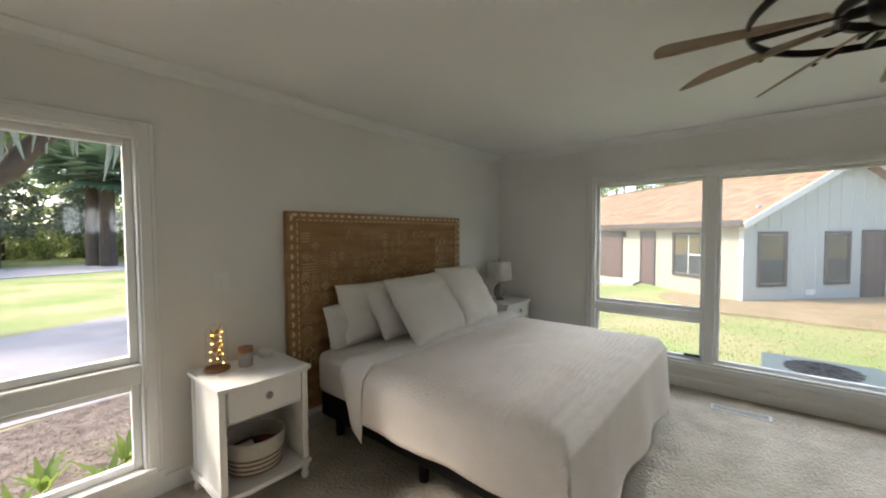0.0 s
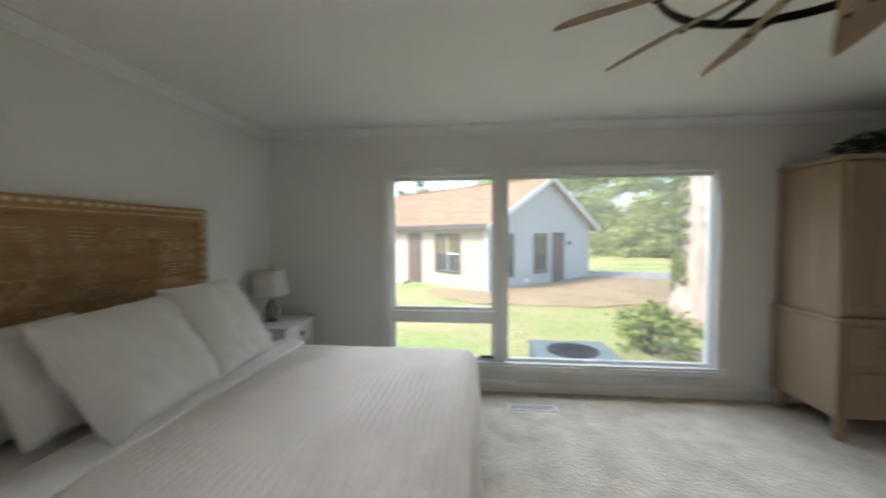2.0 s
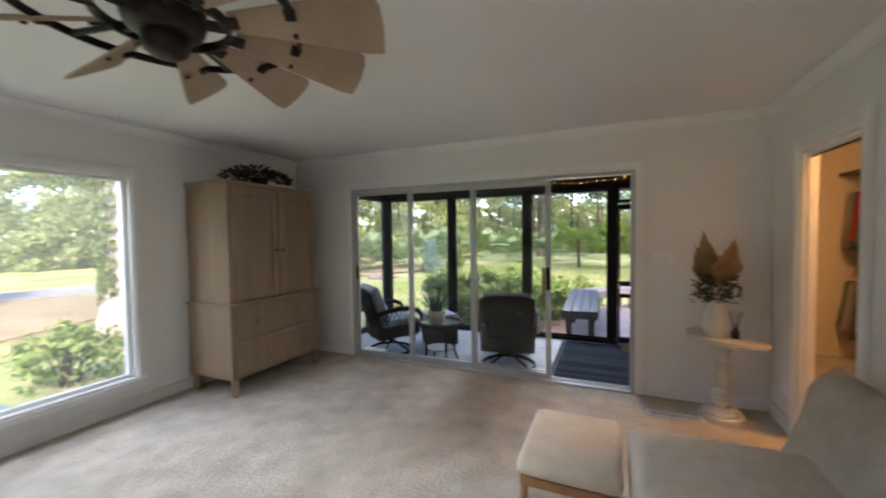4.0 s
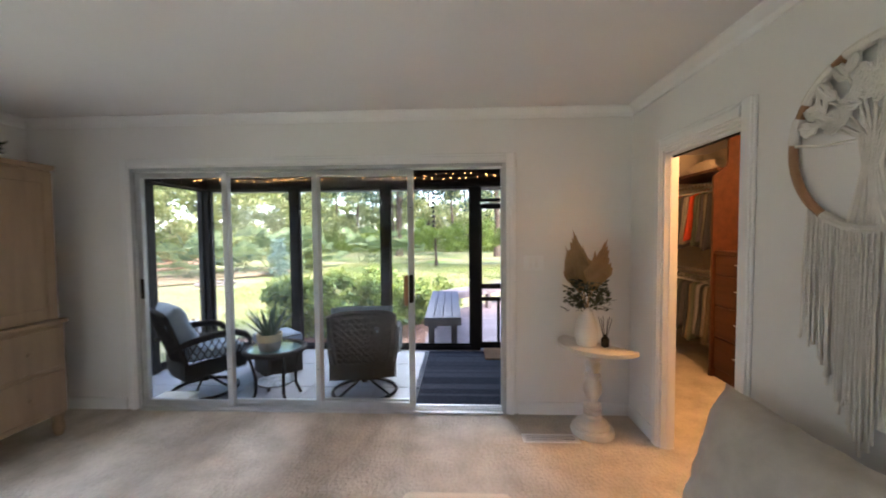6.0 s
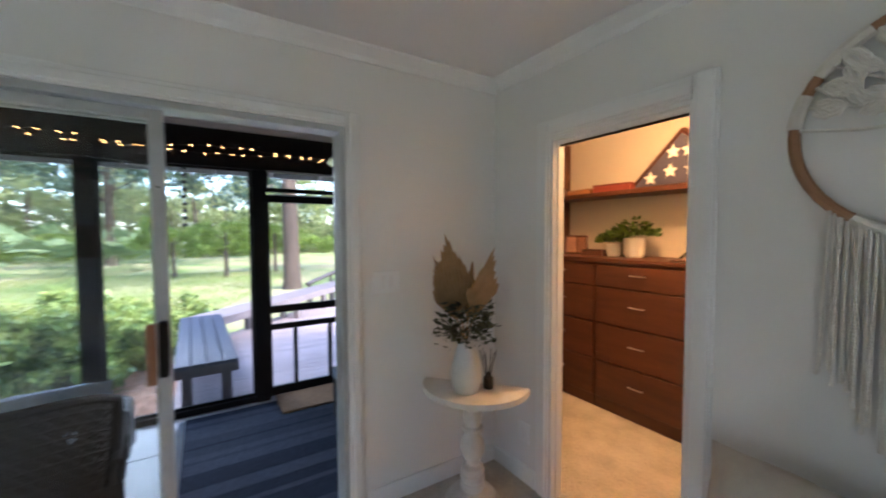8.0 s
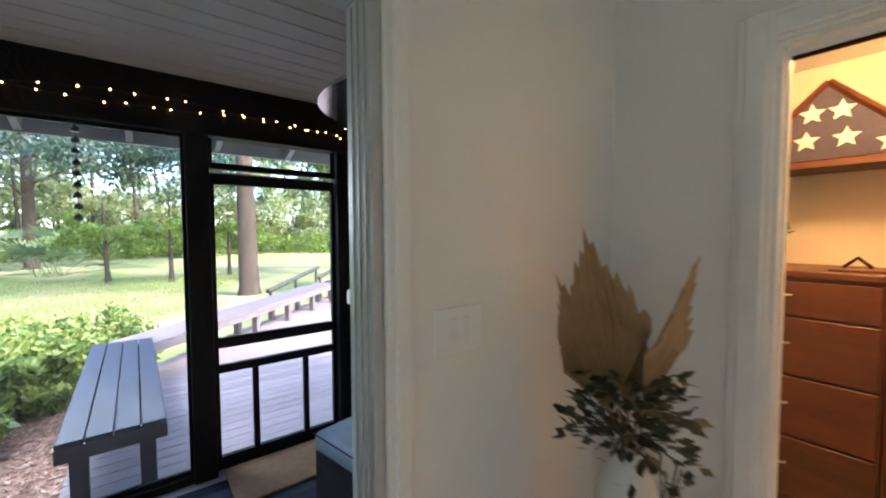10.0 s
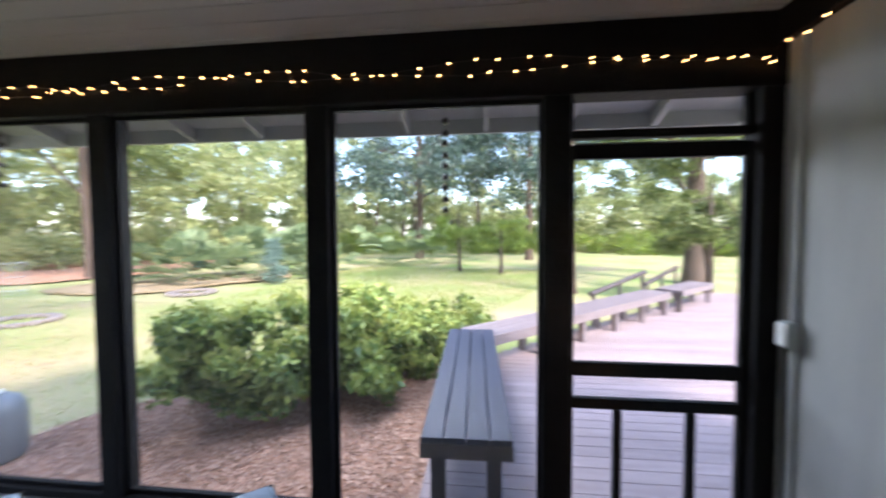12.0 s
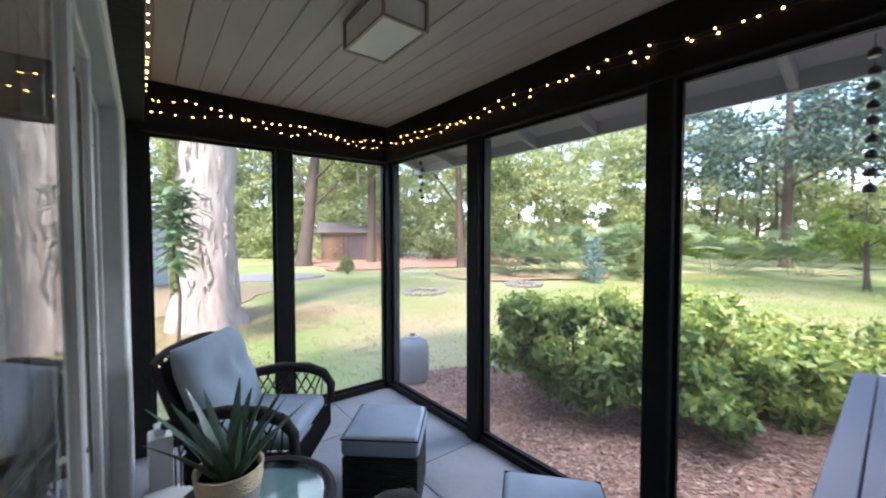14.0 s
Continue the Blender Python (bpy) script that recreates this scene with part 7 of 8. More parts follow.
# the hedge along the porch
def hedge(x, y, sx, sy, h, seed, label, n=11500):
    t = thing("shrub", (x, y, GROUND), label, "shrub", "hedge shrubs by the porch")
    rs = np.random.RandomState(seed)
    st_ = nb()
    for k in range(14):
        a = rs.uniform(0, 6.28)
        q = rs.uniform(0.3, 0.9)
        tube(st_, [(0.1 * math.cos(a), 0.1 * math.sin(a), 0), (q * sx * 0.5 * math.cos(a), q * sy * 0.5 * math.sin(a), h * 0.45), (q * sx * 0.9 * math.cos(a), q * sy * 0.9 * math.sin(a), h * rs.uniform(0.6, 0.9))], [0.018, 0.012, 0.004], 5)
    part("branches", st_, BARKD, t)
    cs, rad = [], []
    for k in range(56):
        a, q = rs.uniform(0, 6.28), rs.uniform(0.05, 0.95) ** 0.6
        cs.append((q * sx * math.cos(a), q * sy * math.sin(a), h * (0.09 + 0.78 * rs.uniform(0, 1) * (1 - 0.35 * q ** 4))))
        rad.append(np.array((1, 1, 0.8)) * rs.uniform(0.15, 0.27))
    leaf_cloud("foliage", blob_points(rs, cs, rad, n // 56, 0.25), 0.125, HEDGE, t, seed, 2.3)
    top = [(c[0], c[1], c[2] + 0.12) for c in cs if c[2] > h * 0.4]
    leaf_cloud("new_growth", blob_points(rs, top, [np.array((0.2, 0.2, 0.14))] * len(top), n // 270, 0.5), 0.09, HEDGEY, t, seed + 50, 2.6)
    return t


hedge(7.90, 3.45, 1.0, 0.85, 1.42, 11, "broad-leaved yellow-green hedge shrub beside the porch")
hedge(8.55, 2.42, 1.0, 0.8, 1.36, 12, "broad-leaved yellow-green hedge shrub beside the porch")
hedge(9.55, 1.75, 1.0, 0.65, 1.05, 13, "loose light green hedge shrub by the bench", 7600)
hedge(10.7, 1.25, 1.0, 0.6, 0.85, 14, "loose light green hedge shrub by the bench", 4600)
hedge(3.20, 6.35, 0.5, 0.45, 0.95, 15, "sparse shrub beyond the air conditioner", 620)
hedge(2.55, 7.4, 0.6, 0.5, 0.9, 16, "sparse olive shrub outside the north window", 800)


def young_tree(x, y, h, label, leaf, seed, n=120):
    """A thin sapling with whorls of long leaves."""
    t = thing("sapling", (x, y, GROUND), label, "sapling")
    rs = np.random.RandomState(seed)
    part("stem", tube(nb(), [(0, 0, 0), (0.05, 0.02, h * 0.35), (-0.02, 0.03, h * 0.6), (0.02, 0, h * 0.95)], [0.03, 0.025, 0.02, 0.008], 7), BARKD, t)
    lf = nb()
    for k in range(n):
        z = h * (0.5 + 0.5 * rs.uniform(0, 1) ** 0.7)
        a = rs.uniform(0, 6.28)
        b = Vector((0.36 * rs.uniform(0, 1) * math.cos(a), 0.36 * rs.uniform(0, 1) * math.sin(a), z))
        d = Vector((math.cos(a), math.sin(a), rs.uniform(-0.7, 0.4))).normalized()
        s = d.cross(Vector((0, 0, 1))).normalized() * 0.052
        L = rs.uniform(0.20, 0.34)
        v = [lf.verts.new(p) for p in (b, b + d * L * 0.45 + s, b + d * L, b + d * L * 0.45 - s)]
        lf.faces.new(v)
    part("leaves", lf, leaf, t)
    return t


young_tree(4.30, 8.3, 2.75, "thin sapling with long glossy leaves near the big trunk", leaf_mat("mango_leaf", (0.08, 0.15, 0.06), (0.26, 0.37, 0.19), 0.3), 5, 520)

# the big pale trunk north of the porch, its crown far above
big = thing("oak_tree", (4.95, 10.4, GROUND), "huge pale grey oak trunk with flaring roots", "tree")
part("trunk", trunk_mesh([(0, 0, -0.1), (0, 0, 0.12), (0, 0, 0.4), (0.02, 0, 1.0), (0.03, 0, 2.2), (0.05, 0.02, 3.6), (0.15, 0.1, 5.5), (0.4, 0.2, 8)], [0.84, 0.75, 0.64, 0.57, 0.53, 0.54, 0.5, 0.3], 3, 48, 0.13), BARK, big, smooth=60)
ridges = nb()
rs = np.random.RandomState(33)
for k in range(260):
    a, z, L = rs.uniform(0, 6.28), rs.uniform(0.1, 4.6), rs.uniform(0.15, 0.5)
    pts = []
    for j in range(4):
        zz = z + L * j / 3
        r = float(np.interp(zz, [0, 0.12, 0.4, 1.0, 2.2, 3.6, 5.5], [0.77, 0.75, 0.64, 0.57, 0.53, 0.54, 0.5])) * 1.0
        aa = a + 0.05 * math.sin(j * 2 + k)
        pts.append((0.02 + r * math.cos(aa), r * math.sin(aa), zz))
    tube(ridges, pts, [0.008, 0.03, 0.026, 0.006], 5)
part("bark_plates", ridges, BARK, big, "flaking bark plates")["kind"] = "stuff"
lm = nb()
cs, rad = [], []
rs = np.random.RandomState(8)
for k in range(10):
    a = k * 2.4
    s, e = Vector((0.15, 0.1, 4.6 + 0.3 * k)), Vector((5.0 * math.cos(a), 5.0 * math.sin(a), 6.6 + rs.uniform(-0.6, 2.5)))
    m = s.lerp(e, 0.5) + Vector((0, 0, 0.8))
    tube(lm, [s, m, e], [0.26, 0.15, 0.04], 8)
    for q in (m, m.lerp(e, 0.5), e):
        cs.append(q), rad.append(np.array((1.3, 1.3, 0.7)))
part("limbs", lm, BARK, big)
leaf_cloud("crown", blob_points(rs, cs, rad, 500, 0.2), 0.14, OAKLEAF, big, 9)
ivy = [(4.95 + 0.62 * math.cos(a) - 4.95, 0.62 * math.sin(a), z) for a, z in zip(np.random.RandomState(4).uniform(2.5, 3.7, 900), np.random.RandomState(5).uniform(0.2, 5.0, 900))]
leaf_cloud("ivy", np.array(ivy), 0.13, OAKLEAF, big, 10, 1.4)

# trees across the lawn
tree("oak_tree", 12.1, 26.0, 12, 0.42, (5.5, 8.5, 3.0), "leaning oak with a forked trunk and hanging moss", OAKLEAF, BARKD, 0.22, 420, (1.6, 0.4), 21, 9, 0.3, moss=True)
tree("pine_tree", 16.6, 25.2, 15, 0.30, (3.6, 11, 3.5), "tall straight pine by the shed", PINELEAF, BARKD, 0.22, 300, (0.3, 0), 22, 8, 0.6)
tree("oak_tree", 19.5, 18.8, 11, 0.24, (4.5, 7.0, 3.2), "dense green tree at the lawn's edge", OAKLEAF, BARKD, 0.2, 500, (0, 0.5), 23, 10, 0.25)
tree("fruit_tree", 23.8, 2.1, 3.3, 0.085, (1.5, 1.9, 0.95), "small round-headed fruit tree on the lawn", BRIGHT, BARKD, 0.12, 320, (0.1, 0.1), 24, 8, 0.25)
tree("fruit_tree", 22.7, 0.0, 3.2, 0.085, (1.4, 1.85, 0.9), "small fruit tree on the lawn", BRIGHT, BARKD, 0.12, 320, (-0.1, 0), 25, 8, 0.25)
tree("fruit_tree", 24.2, -2.4, 3.0, 0.08, (1.3, 1.8, 0.85), "small fruit tree on the lawn", BRIGHT, BARKD, 0.12, 280, (0.1, 0), 26, 8, 0.25)
tree("cedar_tree", 34.0, 6.0, 15, 0.28, (7.0, 9.0, 5.0), "large blue-green cedar with spreading boughs", PINELEAF, BARKD, 0.30, 360, (0, 0), 27, 14, 0.2)
tree("cedar_tree", 33.0, -2.5, 14, 0.26, (6.0, 8.5, 4.5), "large blue-green cedar with spreading boughs", PINELEAF, BARKD, 0.30, 340, (0, 0), 28, 13, 0.2)
tree("pine_tree", 16.9, -1.9, 12, 0.26, (4.2, 8.2, 2.2), "straight brown pine trunk behind the deck", PINELEAF, BARKD, 0.2, 420, (-0.5, 0.2), 29, 10, 0.5)
tree("oak_tree", 20.0, -7.5, 10, 0.35, (4.0, 6.5, 2.6), "oak with low boughs beyond the deck", OAKLEAF, BARKD, 0.2, 420, (0, 0), 30, 9, 0.3)
tree("bush_tree", 15.5, -5.6, 3.6, 0.10, (1.7, 2.3, 1.1), "feathery green bush behind the deck", OAKLEAF, BARKD, 0.14, 320, (0, 0), 31, 8, 0.15)


def palm_clump(name, x, y, h, seed, n, label, leaf, fan=0.55, stem=0.0):
    """Fan-leaved palms: stalks that end in split fans."""
    t = thing(name, (x, y, GROUND), label, "palm")
    rs = np.random.RandomState(seed)
    if stem:
        part("trunk", trunk_mesh([(0, 0, -0.1), (0.05, 0, stem * 0.5), (0, 0.05, stem)], [0.46, 0.44, 0.40], seed, 12, 0.2), BARKD, t)
    st_, lf = nb(), nb()
    for k in range(n):
        a, e = rs.uniform(0, 6.28), rs.uniform(-0.5 if stem else 0.15, 1.25)
        d = Vector((math.cos(a) * math.cos(e), math.sin(a) * math.cos(e), math.sin(e)))
        L = h * rs.uniform(0.55, 1.0)
        b = Vector((0, 0, stem)) if stem else Vector((rs.uniform(-.5, .5), rs.uniform(-.5, .5), 0)) * h * 0.5
        c = b + d * L
        tube(st_, [b, b + d * L * 0.5 + Vector((0, 0, 0.04)), c], 0.012, 4)
        s = d.cross(Vector((0, 0, 1)))
        s = s.normalized() if s.length > 0.1 else Vector((1, 0, 0))
        u = s.cross(d)
        for j in range(11):
            q = (j - 5) / 5 * 1.5
            w = (d * math.cos(q) + s * math.sin(q)).normalized()
            tip = c + w * fan * rs.uniform(0.85, 1.1) - Vector((0, 0, 0.12 * fan))
            p = w.cross(u).normalized() * 0.045 * fan / 0.55
            v = [lf.verts.new(z) for z in (c, c + w * fan * 0.5 + p, tip, c + w * fan * 0.5 - p)]
            lf.faces.new(v)
    part("stalks", st_, PALMLEAF, t)
    part("fans", lf, leaf, t)
    return t


for k, (x, y, h, n) in enumerate(((19.2, 11.9, 2.2, 30), (20.8, 10.6, 2.4, 30), (17.8, 13.2, 2.0, 26), (22.4, 9.6, 2.2, 26), (28, 4.5, 2.2, 24), (26.5, 7.2, 2.6, 26))):
    palm_clump("palmetto", x, y, h, 40 + k, n, "clump of grey-green fan palmettos", PALMLEAF, 0.75)
rsb = np.random.RandomState(60)
for x, y, r, h, m, lb in ((18.6, 9.4, 0.75, 1.75, leaf_mat("teal_leaf", (0.10, 0.17, 0.14), (0.26, 0.36, 0.30), 0.3), "blue-green conical shrub on the lawn"), (20.5, 8.6, 0.6, 1.3, OAKLEAF, "rounded shrub at the lawn's edge"), (12.0, 19.0, 0.55, 0.9, OAKLEAF, "small round shrub under the trees")):
    t = thing("shrub", (x, y, GROUND), lb, "shrub")
    part("stem", cyl(nb(), (0, 0, 0), (0, 0, h * 0.6), 0.05, 0.02), BARKD, t)
    cs_ = [(r * 0.55 * rsb.uniform(-1, 1) * (1 - q), r * 0.55 * rsb.uniform(-1, 1) * (1 - q), 0.2 + (h - 0.3) * q) for q in np.linspace(0, 1, 14)]
    leaf_cloud("foliage", blob_points(rsb, cs_, [np.array((1, 1, 0.6)) * r * 0.55] * 14, 130, 0.4), 0.11, m, t, 61)

# shed, gate and far white sign under the trees
sh = thing("shed", (17.4, 29.6, GROUND), "brown wooden shed under the trees", "shed", turn=-25)
part("walls", box(nb(), -2.5, 2.5, -1.6, 1.6, 0, 2.2), mk("shed_boards", (0.24, 0.14, 0.08), (0.18, 0.10, 0.06), 0.9, 2, stretch=(4, 4, 0.4)), sh, smooth=None)
part("roof", prism(nb(), [(-2.0, 2.15), (2.0, 2.15), (2.0, 2.25), (0, 3.0), (-2.0, 2.25)], -2.8, 2.8, "x"), mk("shed_roof", (0.20, 0.17, 0.15), None, 0.9, 3), sh, smooth=None)
part("door", box(nb(), -0.6, 0.6, -1.64, -1.602, 0, 1.95), DKTRIM, sh, smooth=None)
for k in range(4):
    part("batten", box(nb(), -2.4 + 1.55 * k, -2.3 + 1.55 * k, -1.64, -1.602, 0, 2.1), DKTRIM, sh, smooth=None)
gt = thing("wire_gate", (14.6, 16.6, GROUND), "small white wire garden gate", "gate", turn=-35)
for k in range(9):
    part("bar", cyl(nb(), (-0.6 + 0.15 * k, 0, 0), (-0.6 + 0.15 * k, 0, 1.1), 0.012, n=6), ALU, gt)
for z in (0.15, 0.6, 1.08):
    part("rail", cyl(nb(), (-0.6, 0, z), (0.6, 0, z), 0.012, n=6), ALU, gt)
sg = thing("field_sign", (40.0, 1.6, GROUND), "small white sign at the wood's edge", "sign", turn=90)
part("board", box(nb(), -0.7, 0.7, -0.02, 0.02, 1.3, 1.8), WHITE, sg, smooth=None)
part("post", cyl(nb(), (0, 0, 0), (0, 0, 1.3), 0.04, n=8), WHITE, sg)

# far woods all round: trunks and leaf masses, thicker low down
def woods(name, cx, cy, a0, a1, r0, r1, clumps, per, size, material, hmax, seed, label, low=0.0):
    rs_ = np.random.RandomState(seed)
    cs_, rd_ = [], []
    for k in range(clumps):
        a, r = radians(rs_.uniform(a0, a1)), rs_.uniform(r0, r1)
        z = low + (hmax - low) * rs_.uniform(0, 1) ** 1.25
        cs_.append((cx + r * math.cos(a), cy + r * math.sin(a), GROUND + 0.4 + z))
        rd_.append(np.array((1, 1, 0.7)) * rs_.uniform(0.9, 2.0))
    ob = leaf_cloud(name, blob_points(rs_, cs_, rd_, per, 0.15), size, material, None, seed)
    return tagged(ob, label, "woods", "", "stuff")


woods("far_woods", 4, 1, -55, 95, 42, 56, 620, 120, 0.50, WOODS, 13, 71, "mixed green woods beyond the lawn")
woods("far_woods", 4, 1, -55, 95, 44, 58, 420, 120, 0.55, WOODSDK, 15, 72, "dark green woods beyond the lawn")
woods("far_brush", 4, 1, -50, 60, 37, 42, 300, 100, 0.32, BRIGHT, 1.5, 73, "yellow-green brush at the edge of the lawn")
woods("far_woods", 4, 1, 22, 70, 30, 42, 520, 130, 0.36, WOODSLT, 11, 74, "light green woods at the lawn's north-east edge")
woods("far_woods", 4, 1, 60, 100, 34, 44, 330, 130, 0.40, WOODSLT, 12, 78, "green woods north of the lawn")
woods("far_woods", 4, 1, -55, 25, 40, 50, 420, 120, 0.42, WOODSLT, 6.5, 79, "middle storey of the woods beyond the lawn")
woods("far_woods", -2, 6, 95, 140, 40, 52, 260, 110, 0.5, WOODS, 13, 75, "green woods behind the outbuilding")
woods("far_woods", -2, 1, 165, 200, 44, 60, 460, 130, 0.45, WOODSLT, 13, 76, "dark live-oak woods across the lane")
woods("far_moss", -2, 1, 165, 196, 36, 44, 230, 120, 0.40, leaf_mat("mossy_leaf", (0.14, 0.16, 0.10), (0.36, 0.37, 0.27), 0.4), 13, 81, "grey-green mossy oak boughs across the lane", 2.0)
woods("far_brush", -2, 1, 150, 205, 46, 52, 160, 100, 0.36, WOODSLT, 2.2, 77, "green undergrowth across the lane")
rs = np.random.RandomState(80)
wt_ = nb()
for k in range(90):
    a, r = radians(rs.uniform(-50, 215)), rs.uniform(40, 52)
    p = Vector((3 + r * math.cos(a), 2 + r * math.sin(a), GROUND))
    q = Vector((rs.uniform(-0.8, 0.8), rs.uniform(-0.8, 0.8), rs.uniform(8, 14)))
    tube(wt_, [p, p + q * 0.5, p + q], [rs.uniform(0.12, 0.24), 0.11, 0.05], 7)
tagged(solid("far_trunks", wt_, BARKD, "trunks of the far woods", "tree trunks"), kind="stuff")

# west side: palms and a mossy live-oak bough over the lawn
palm_clump("sabal_palm", -34.2, 4.6, 2.1, 90, 60, "tall sabal palm with a shaggy head", leaf_mat("sabal_leaf", (0.09, 0.15, 0.08), (0.26, 0.34, 0.20), 0.3), 1.6, 6.4)
palm_clump("sabal_palm", -33.0, 5.1, 1.8, 91, 44, "sabal palm beside another trunk", leaf_mat("sabal_leaf_b", (0.08, 0.13, 0.07), (0.22, 0.30, 0.17), 0.3), 1.4, 5.9)
lo_ = thing("live_oak", (-14, -3.5, GROUND), "live oak with a long mossy bough over the lawn", "tree")
part("trunk", trunk_mesh([(0, 0, -0.1), (0, 0, 1.2), (0.1, 0.4, 2.6), (0, 1.0, 4.2), (0.2, 1.6, 6)], [0.8, 0.6, 0.5, 0.45, 0.2], 6, 18, 0.15), BARKD, lo_, smooth=60)
part("bough", trunk_mesh([(0.1, 0.3, 2.4), (0.1, 1.8, 2.75), (0.1, 3.0, 3.0), (0.0, 3.9, 3.7), (-0.1, 4.7, 4.9), (-0.3, 5.6, 6.2)], [0.36, 0.32, 0.28, 0.26, 0.22, 0.1], 8, 12, 0.15), BARKD, lo_, "mossy bough", 60)
rs = np.random.RandomState(95)
ocs = [(rs.uniform(-1.4, 1.4), rs.uniform(0.5, 8.0), rs.uniform(5.6, 7.8)) for k in range(34)]
leaf_cloud("crown", blob_points(rs, ocs, [np.array((1.0, 1.0, 0.5))] * 34, 230, 0.2), 0.13, OAKLEAF, lo_, 96)
leaf_cloud("fern", np.array([(0.15 + rs.uniform(-.25, .25), 2.6 + 2.2 * q, 3.2 + 1.9 * q + rs.uniform(0.0, 0.3)) for q in rs.uniform(0, 0.9, 600)]), 0.16, BRIGHT, lo_, 97, 3.0, label="bright resurrection fern")
mm = nb()
for k in range(60):
    q = rs.uniform(0, 1)
    p = Vector((0.2 + rs.uniform(-0.5, 0.5), 1.0 + 6.5 * q, 4.4 + 1.2 * q + rs.uniform(0, 1.0)))
    L = rs.uniform(0.5, 1.8)
    tube(mm, [p, p + Vector((rs.uniform(-.08, .08), rs.uniform(-.08, .08), -L * 0.5)), p + Vector((rs.uniform(-.1, .1), rs.uniform(-.1, .1), -L))], [0.03, 0.08, 0.01], 5)
part("moss", mm, MOSS, lo_, "hanging grey Spanish moss")
# bulbs sprouting under the west window
for k in range(7):
    t = thing("garden_plant", (-3.3 - 0.35 * (k % 3), -0.1 + 0.17 * k, GROUND), "low green strap-leaved plant in the mulch", "plant", "plants under the window")
    lf = nb()
    rs_ = np.random.RandomState(100 + k)
    for j in range(14):
        a = j * 2.4
        d = Vector((math.cos(a) * 0.5, math.sin(a) * 0.5, 1)).normalized()
        L = rs_.uniform(0.2, 0.42)
        s = d.cross(Vector((0, 0, 1))).normalized() * 0.03
        v = [lf.verts.new(p) for p in (Vector((0, 0, 0)), d * L * 0.6 + s, d * L + Vector((math.cos(a), math.sin(a), -0.3)) * 0.08, d * L * 0.6 - s)]
        lf.faces.new(v)
    part("leaves", lf, BRIGHT, t)

# mulch chips, fallen leaves and grass blades
def scatter(name, n, inside, z, size, material, seed, label, category, upright=0.0, aspect=3.0):
    rs_ = np.random.RandomState(seed)
    pts = []
    while len(pts) < n:
        p = inside(rs_)
        if p is not None:
            pts.append((p[0], p[1], z + (size * 0.3 if upright else 0.004 + 0.01 * rs_.uniform())))
    ob = leaf_cloud(name, np.array(pts), size, material, None, seed, aspect)
    me = ob.data
    co = np.empty(len(me.vertices) * 3, np.float32)
    me.vertices.foreach_get("co", co)
    co = co.reshape(-1, 4, 3)
    c = co.mean(1, keepdims=True)
    d = co - c
    if upright:
        d[:, :, :2] *= 0.35
        d[:, :, 2] = np.abs(d[:, :, 2]) * 0.2 + d[:, :, 2] * 1.2
    else:
        d[:, :, 2] *= 0.25
    co = c + d
    co[:, :, 2] = np.maximum(co[:, :, 2], z - 0.01)
    me.vertices.foreach_set("co", co.astype(np.float32).ravel())
    me.update()
    return tagged(ob, label, category, "", "stuff")


def in_poly(poly):
    xs, ys = [p[0] for p in poly], [p[1] for p in poly]
    def pick(rs_):
        x, y = rs_.uniform(min(xs), max(xs)), rs_.uniform(min(ys), max(ys))
        hit = False
        for (x0, y0), (x1, y1) in zip(poly, poly[1:] + poly[:1]):
            if (y0 > y) != (y1 > y) and x < (x1 - x0) * (y - y0) / (y1 - y0) + x0:
                hit = not hit
        return (x, y) if hit else None
    return pick


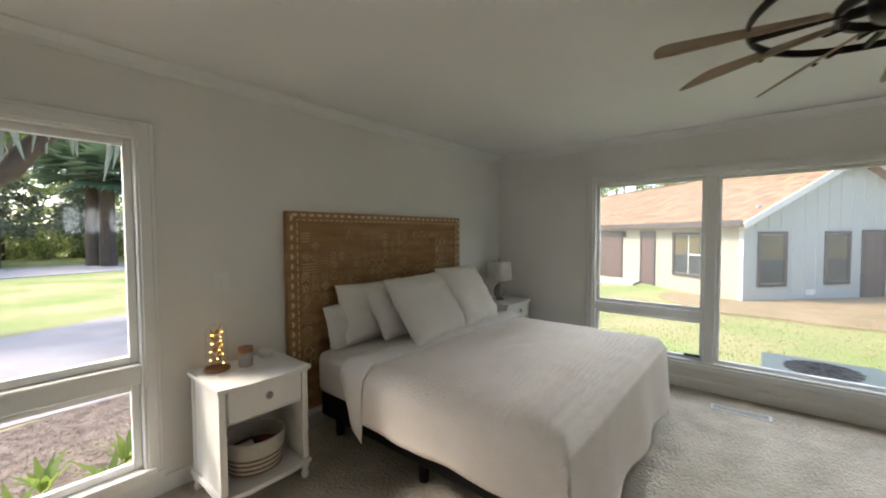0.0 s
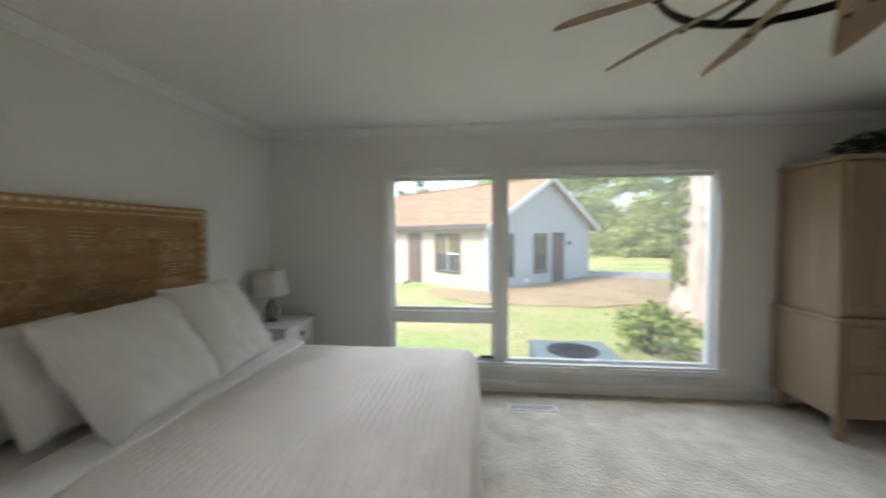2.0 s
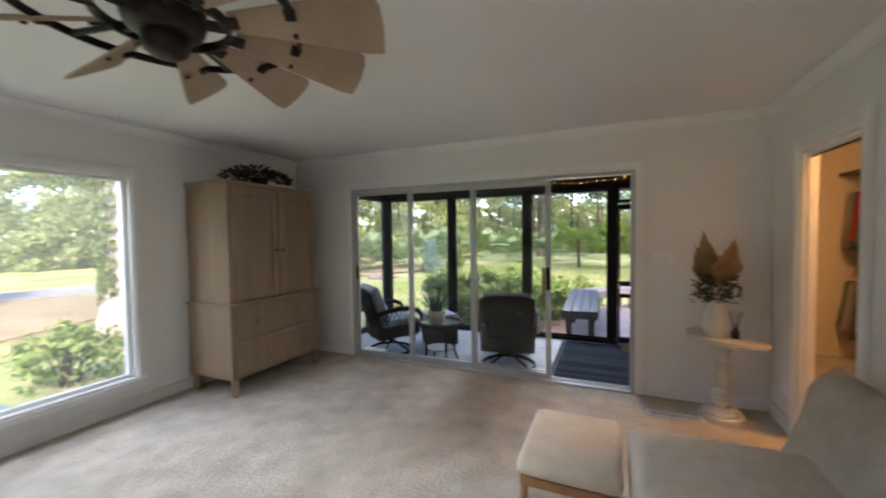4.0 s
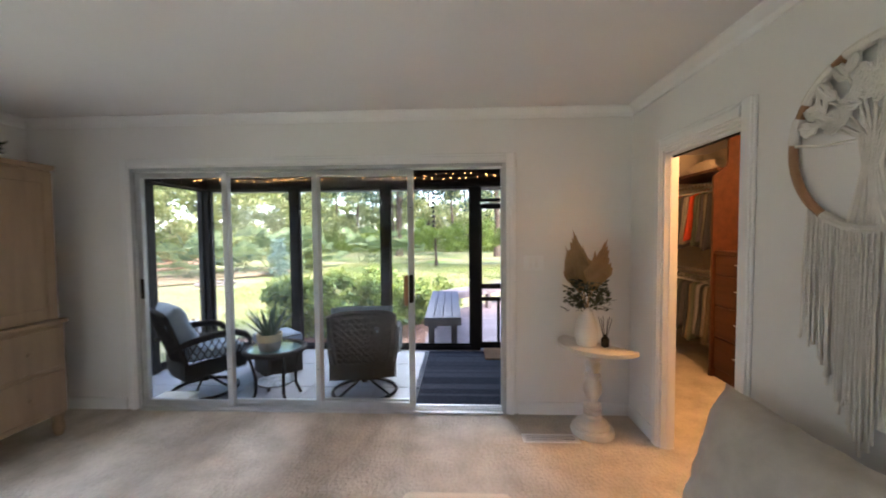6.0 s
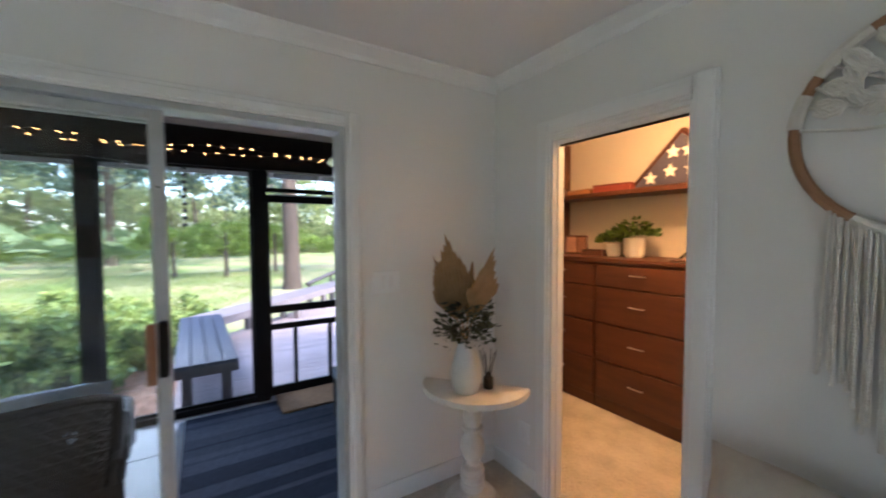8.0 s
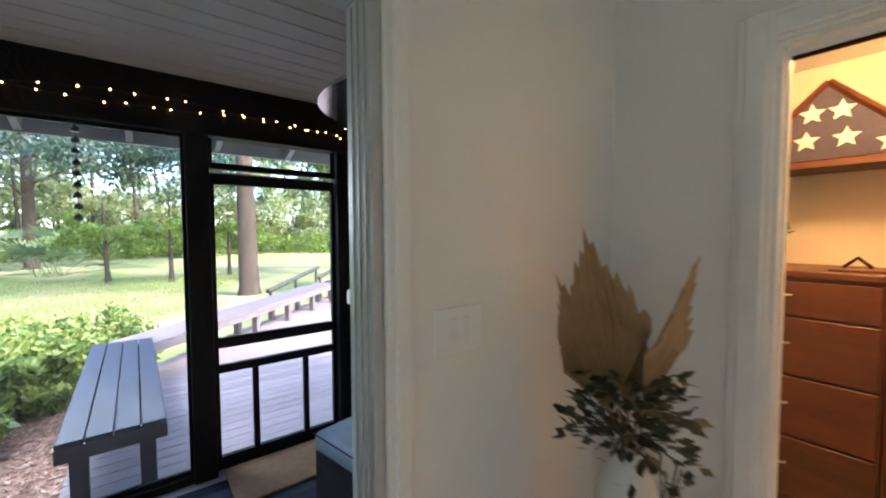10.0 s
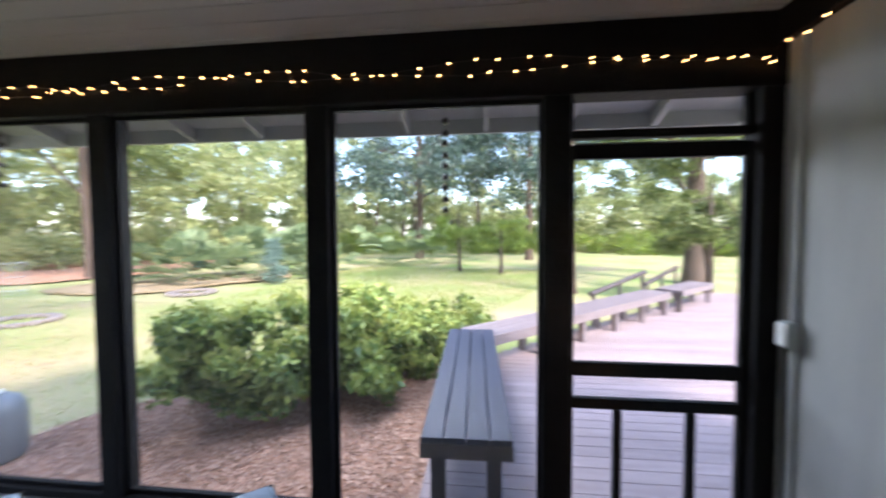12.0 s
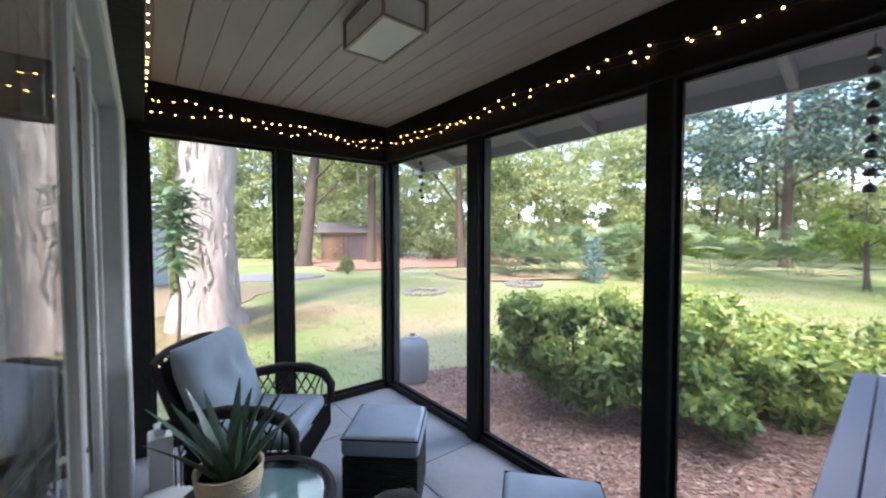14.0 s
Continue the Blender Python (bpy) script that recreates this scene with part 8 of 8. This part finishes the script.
CHIP = leaf_mat("bark_chip", (0.24, 0.125, 0.08), (0.76, 0.48, 0.345), 0.0, 0.9)
EASTBED = [(3.6, 4.5), (6.0, 5.4), (7.4, 5.2), (9.4, 3.6), (10.4, 1.6), (8.4, 1.28), (5.97, 1.22), (5.97, 4.36)]
scatter("mulch_chips", 26000, in_poly(EASTBED), GROUND + 0.014, 0.07, CHIP, 201, "loose reddish bark chips and pine straw", "mulch")
scatter("mulch_chips", 7000, in_poly([(-2.55, -1), (-5.5, -1), (-5.8, 0.3), (-6.0, 1.6), (-5.2, 3.0), (-2.55, 3.0)]), GROUND + 0.014, 0.055, leaf_mat("brown_litter", (0.07, 0.05, 0.04), (0.36, 0.25, 0.18), 0.0, 0.9), 202, "dark fallen leaves and bark in the bed", "mulch")
TAN = leaf_mat("fallen_leaf", (0.26, 0.16, 0.08), (0.55, 0.40, 0.24), 0.1, 0.9)
scatter("fallen_leaves", 9000, in_poly([(-1, 8), (3, 6), (9, 6), (14, 9), (13, 17), (6, 19.5), (-0.1, 13.7)]), GROUND + 0.06, 0.08, TAN, 203, "dry tan leaves fallen over the lawn", "fallen leaves")
scatter("fallen_leaves", 5200, in_poly([(2.9, 9.0), (4.6, 8.2), (7.0, 8.8), (8.0, 10.6), (6.0, 12.4), (3.2, 11.8)]), GROUND + 0.03, 0.10, TAN, 206, "dry tan leaves round the big trunk", "fallen leaves")
scatter("fallen_leaves", 5200, in_poly([(3.6, 6.0), (7.2, 6.6), (11.4, 8.4), (9.0, 11.4), (4.0, 12.6)]), GROUND + 0.03, 0.075, TAN, 207, "thin dry leaves over the worn lawn", "fallen leaves")
BLADEM = leaf_mat("grass_blade", (0.25, 0.30, 0.065), (0.42, 0.44, 0.14), 0.3, 0.8)
scatter("grass_tufts", 42000, in_poly([(-3, 4.6), (14, 5.5), (14, 16), (4, 19), (-0.4, 13.4), (-3, 13)]), GROUND + 0.01, 0.07, BLADEM, 204, "short yellow-green grass blades", "grass", 1.0, 4.0)
scatter("grass_tufts", 26000, in_poly([(10.6, 1.8), (24, -4), (26, 8), (14, 9), (8, 5.6)]), GROUND + 0.01, 0.12, BLADEM, 205, "short green grass blades on the lawn", "grass", 1.0, 4.0)

# porch floor tiles
nx, ny = 3, 7
tw0, tl0 = (PX1 - PX0) / nx, (PY1 - PY0) / ny
tile_me = mesh_of("tile", box(nb(), -tw0 / 2 + 0.004, tw0 / 2 - 0.004, -tl0 / 2 + 0.004, tl0 / 2 - 0.004, -0.02, 0.0, 0.002), SLAB)
for i in range(nx):
    for j in range(ny):
        o = new("tile", tile_me)
        o.parent = slab
        o.location = (PX0 + tw0 * (i + 0.5), PY0 + tl0 * (j + 0.5), PF)
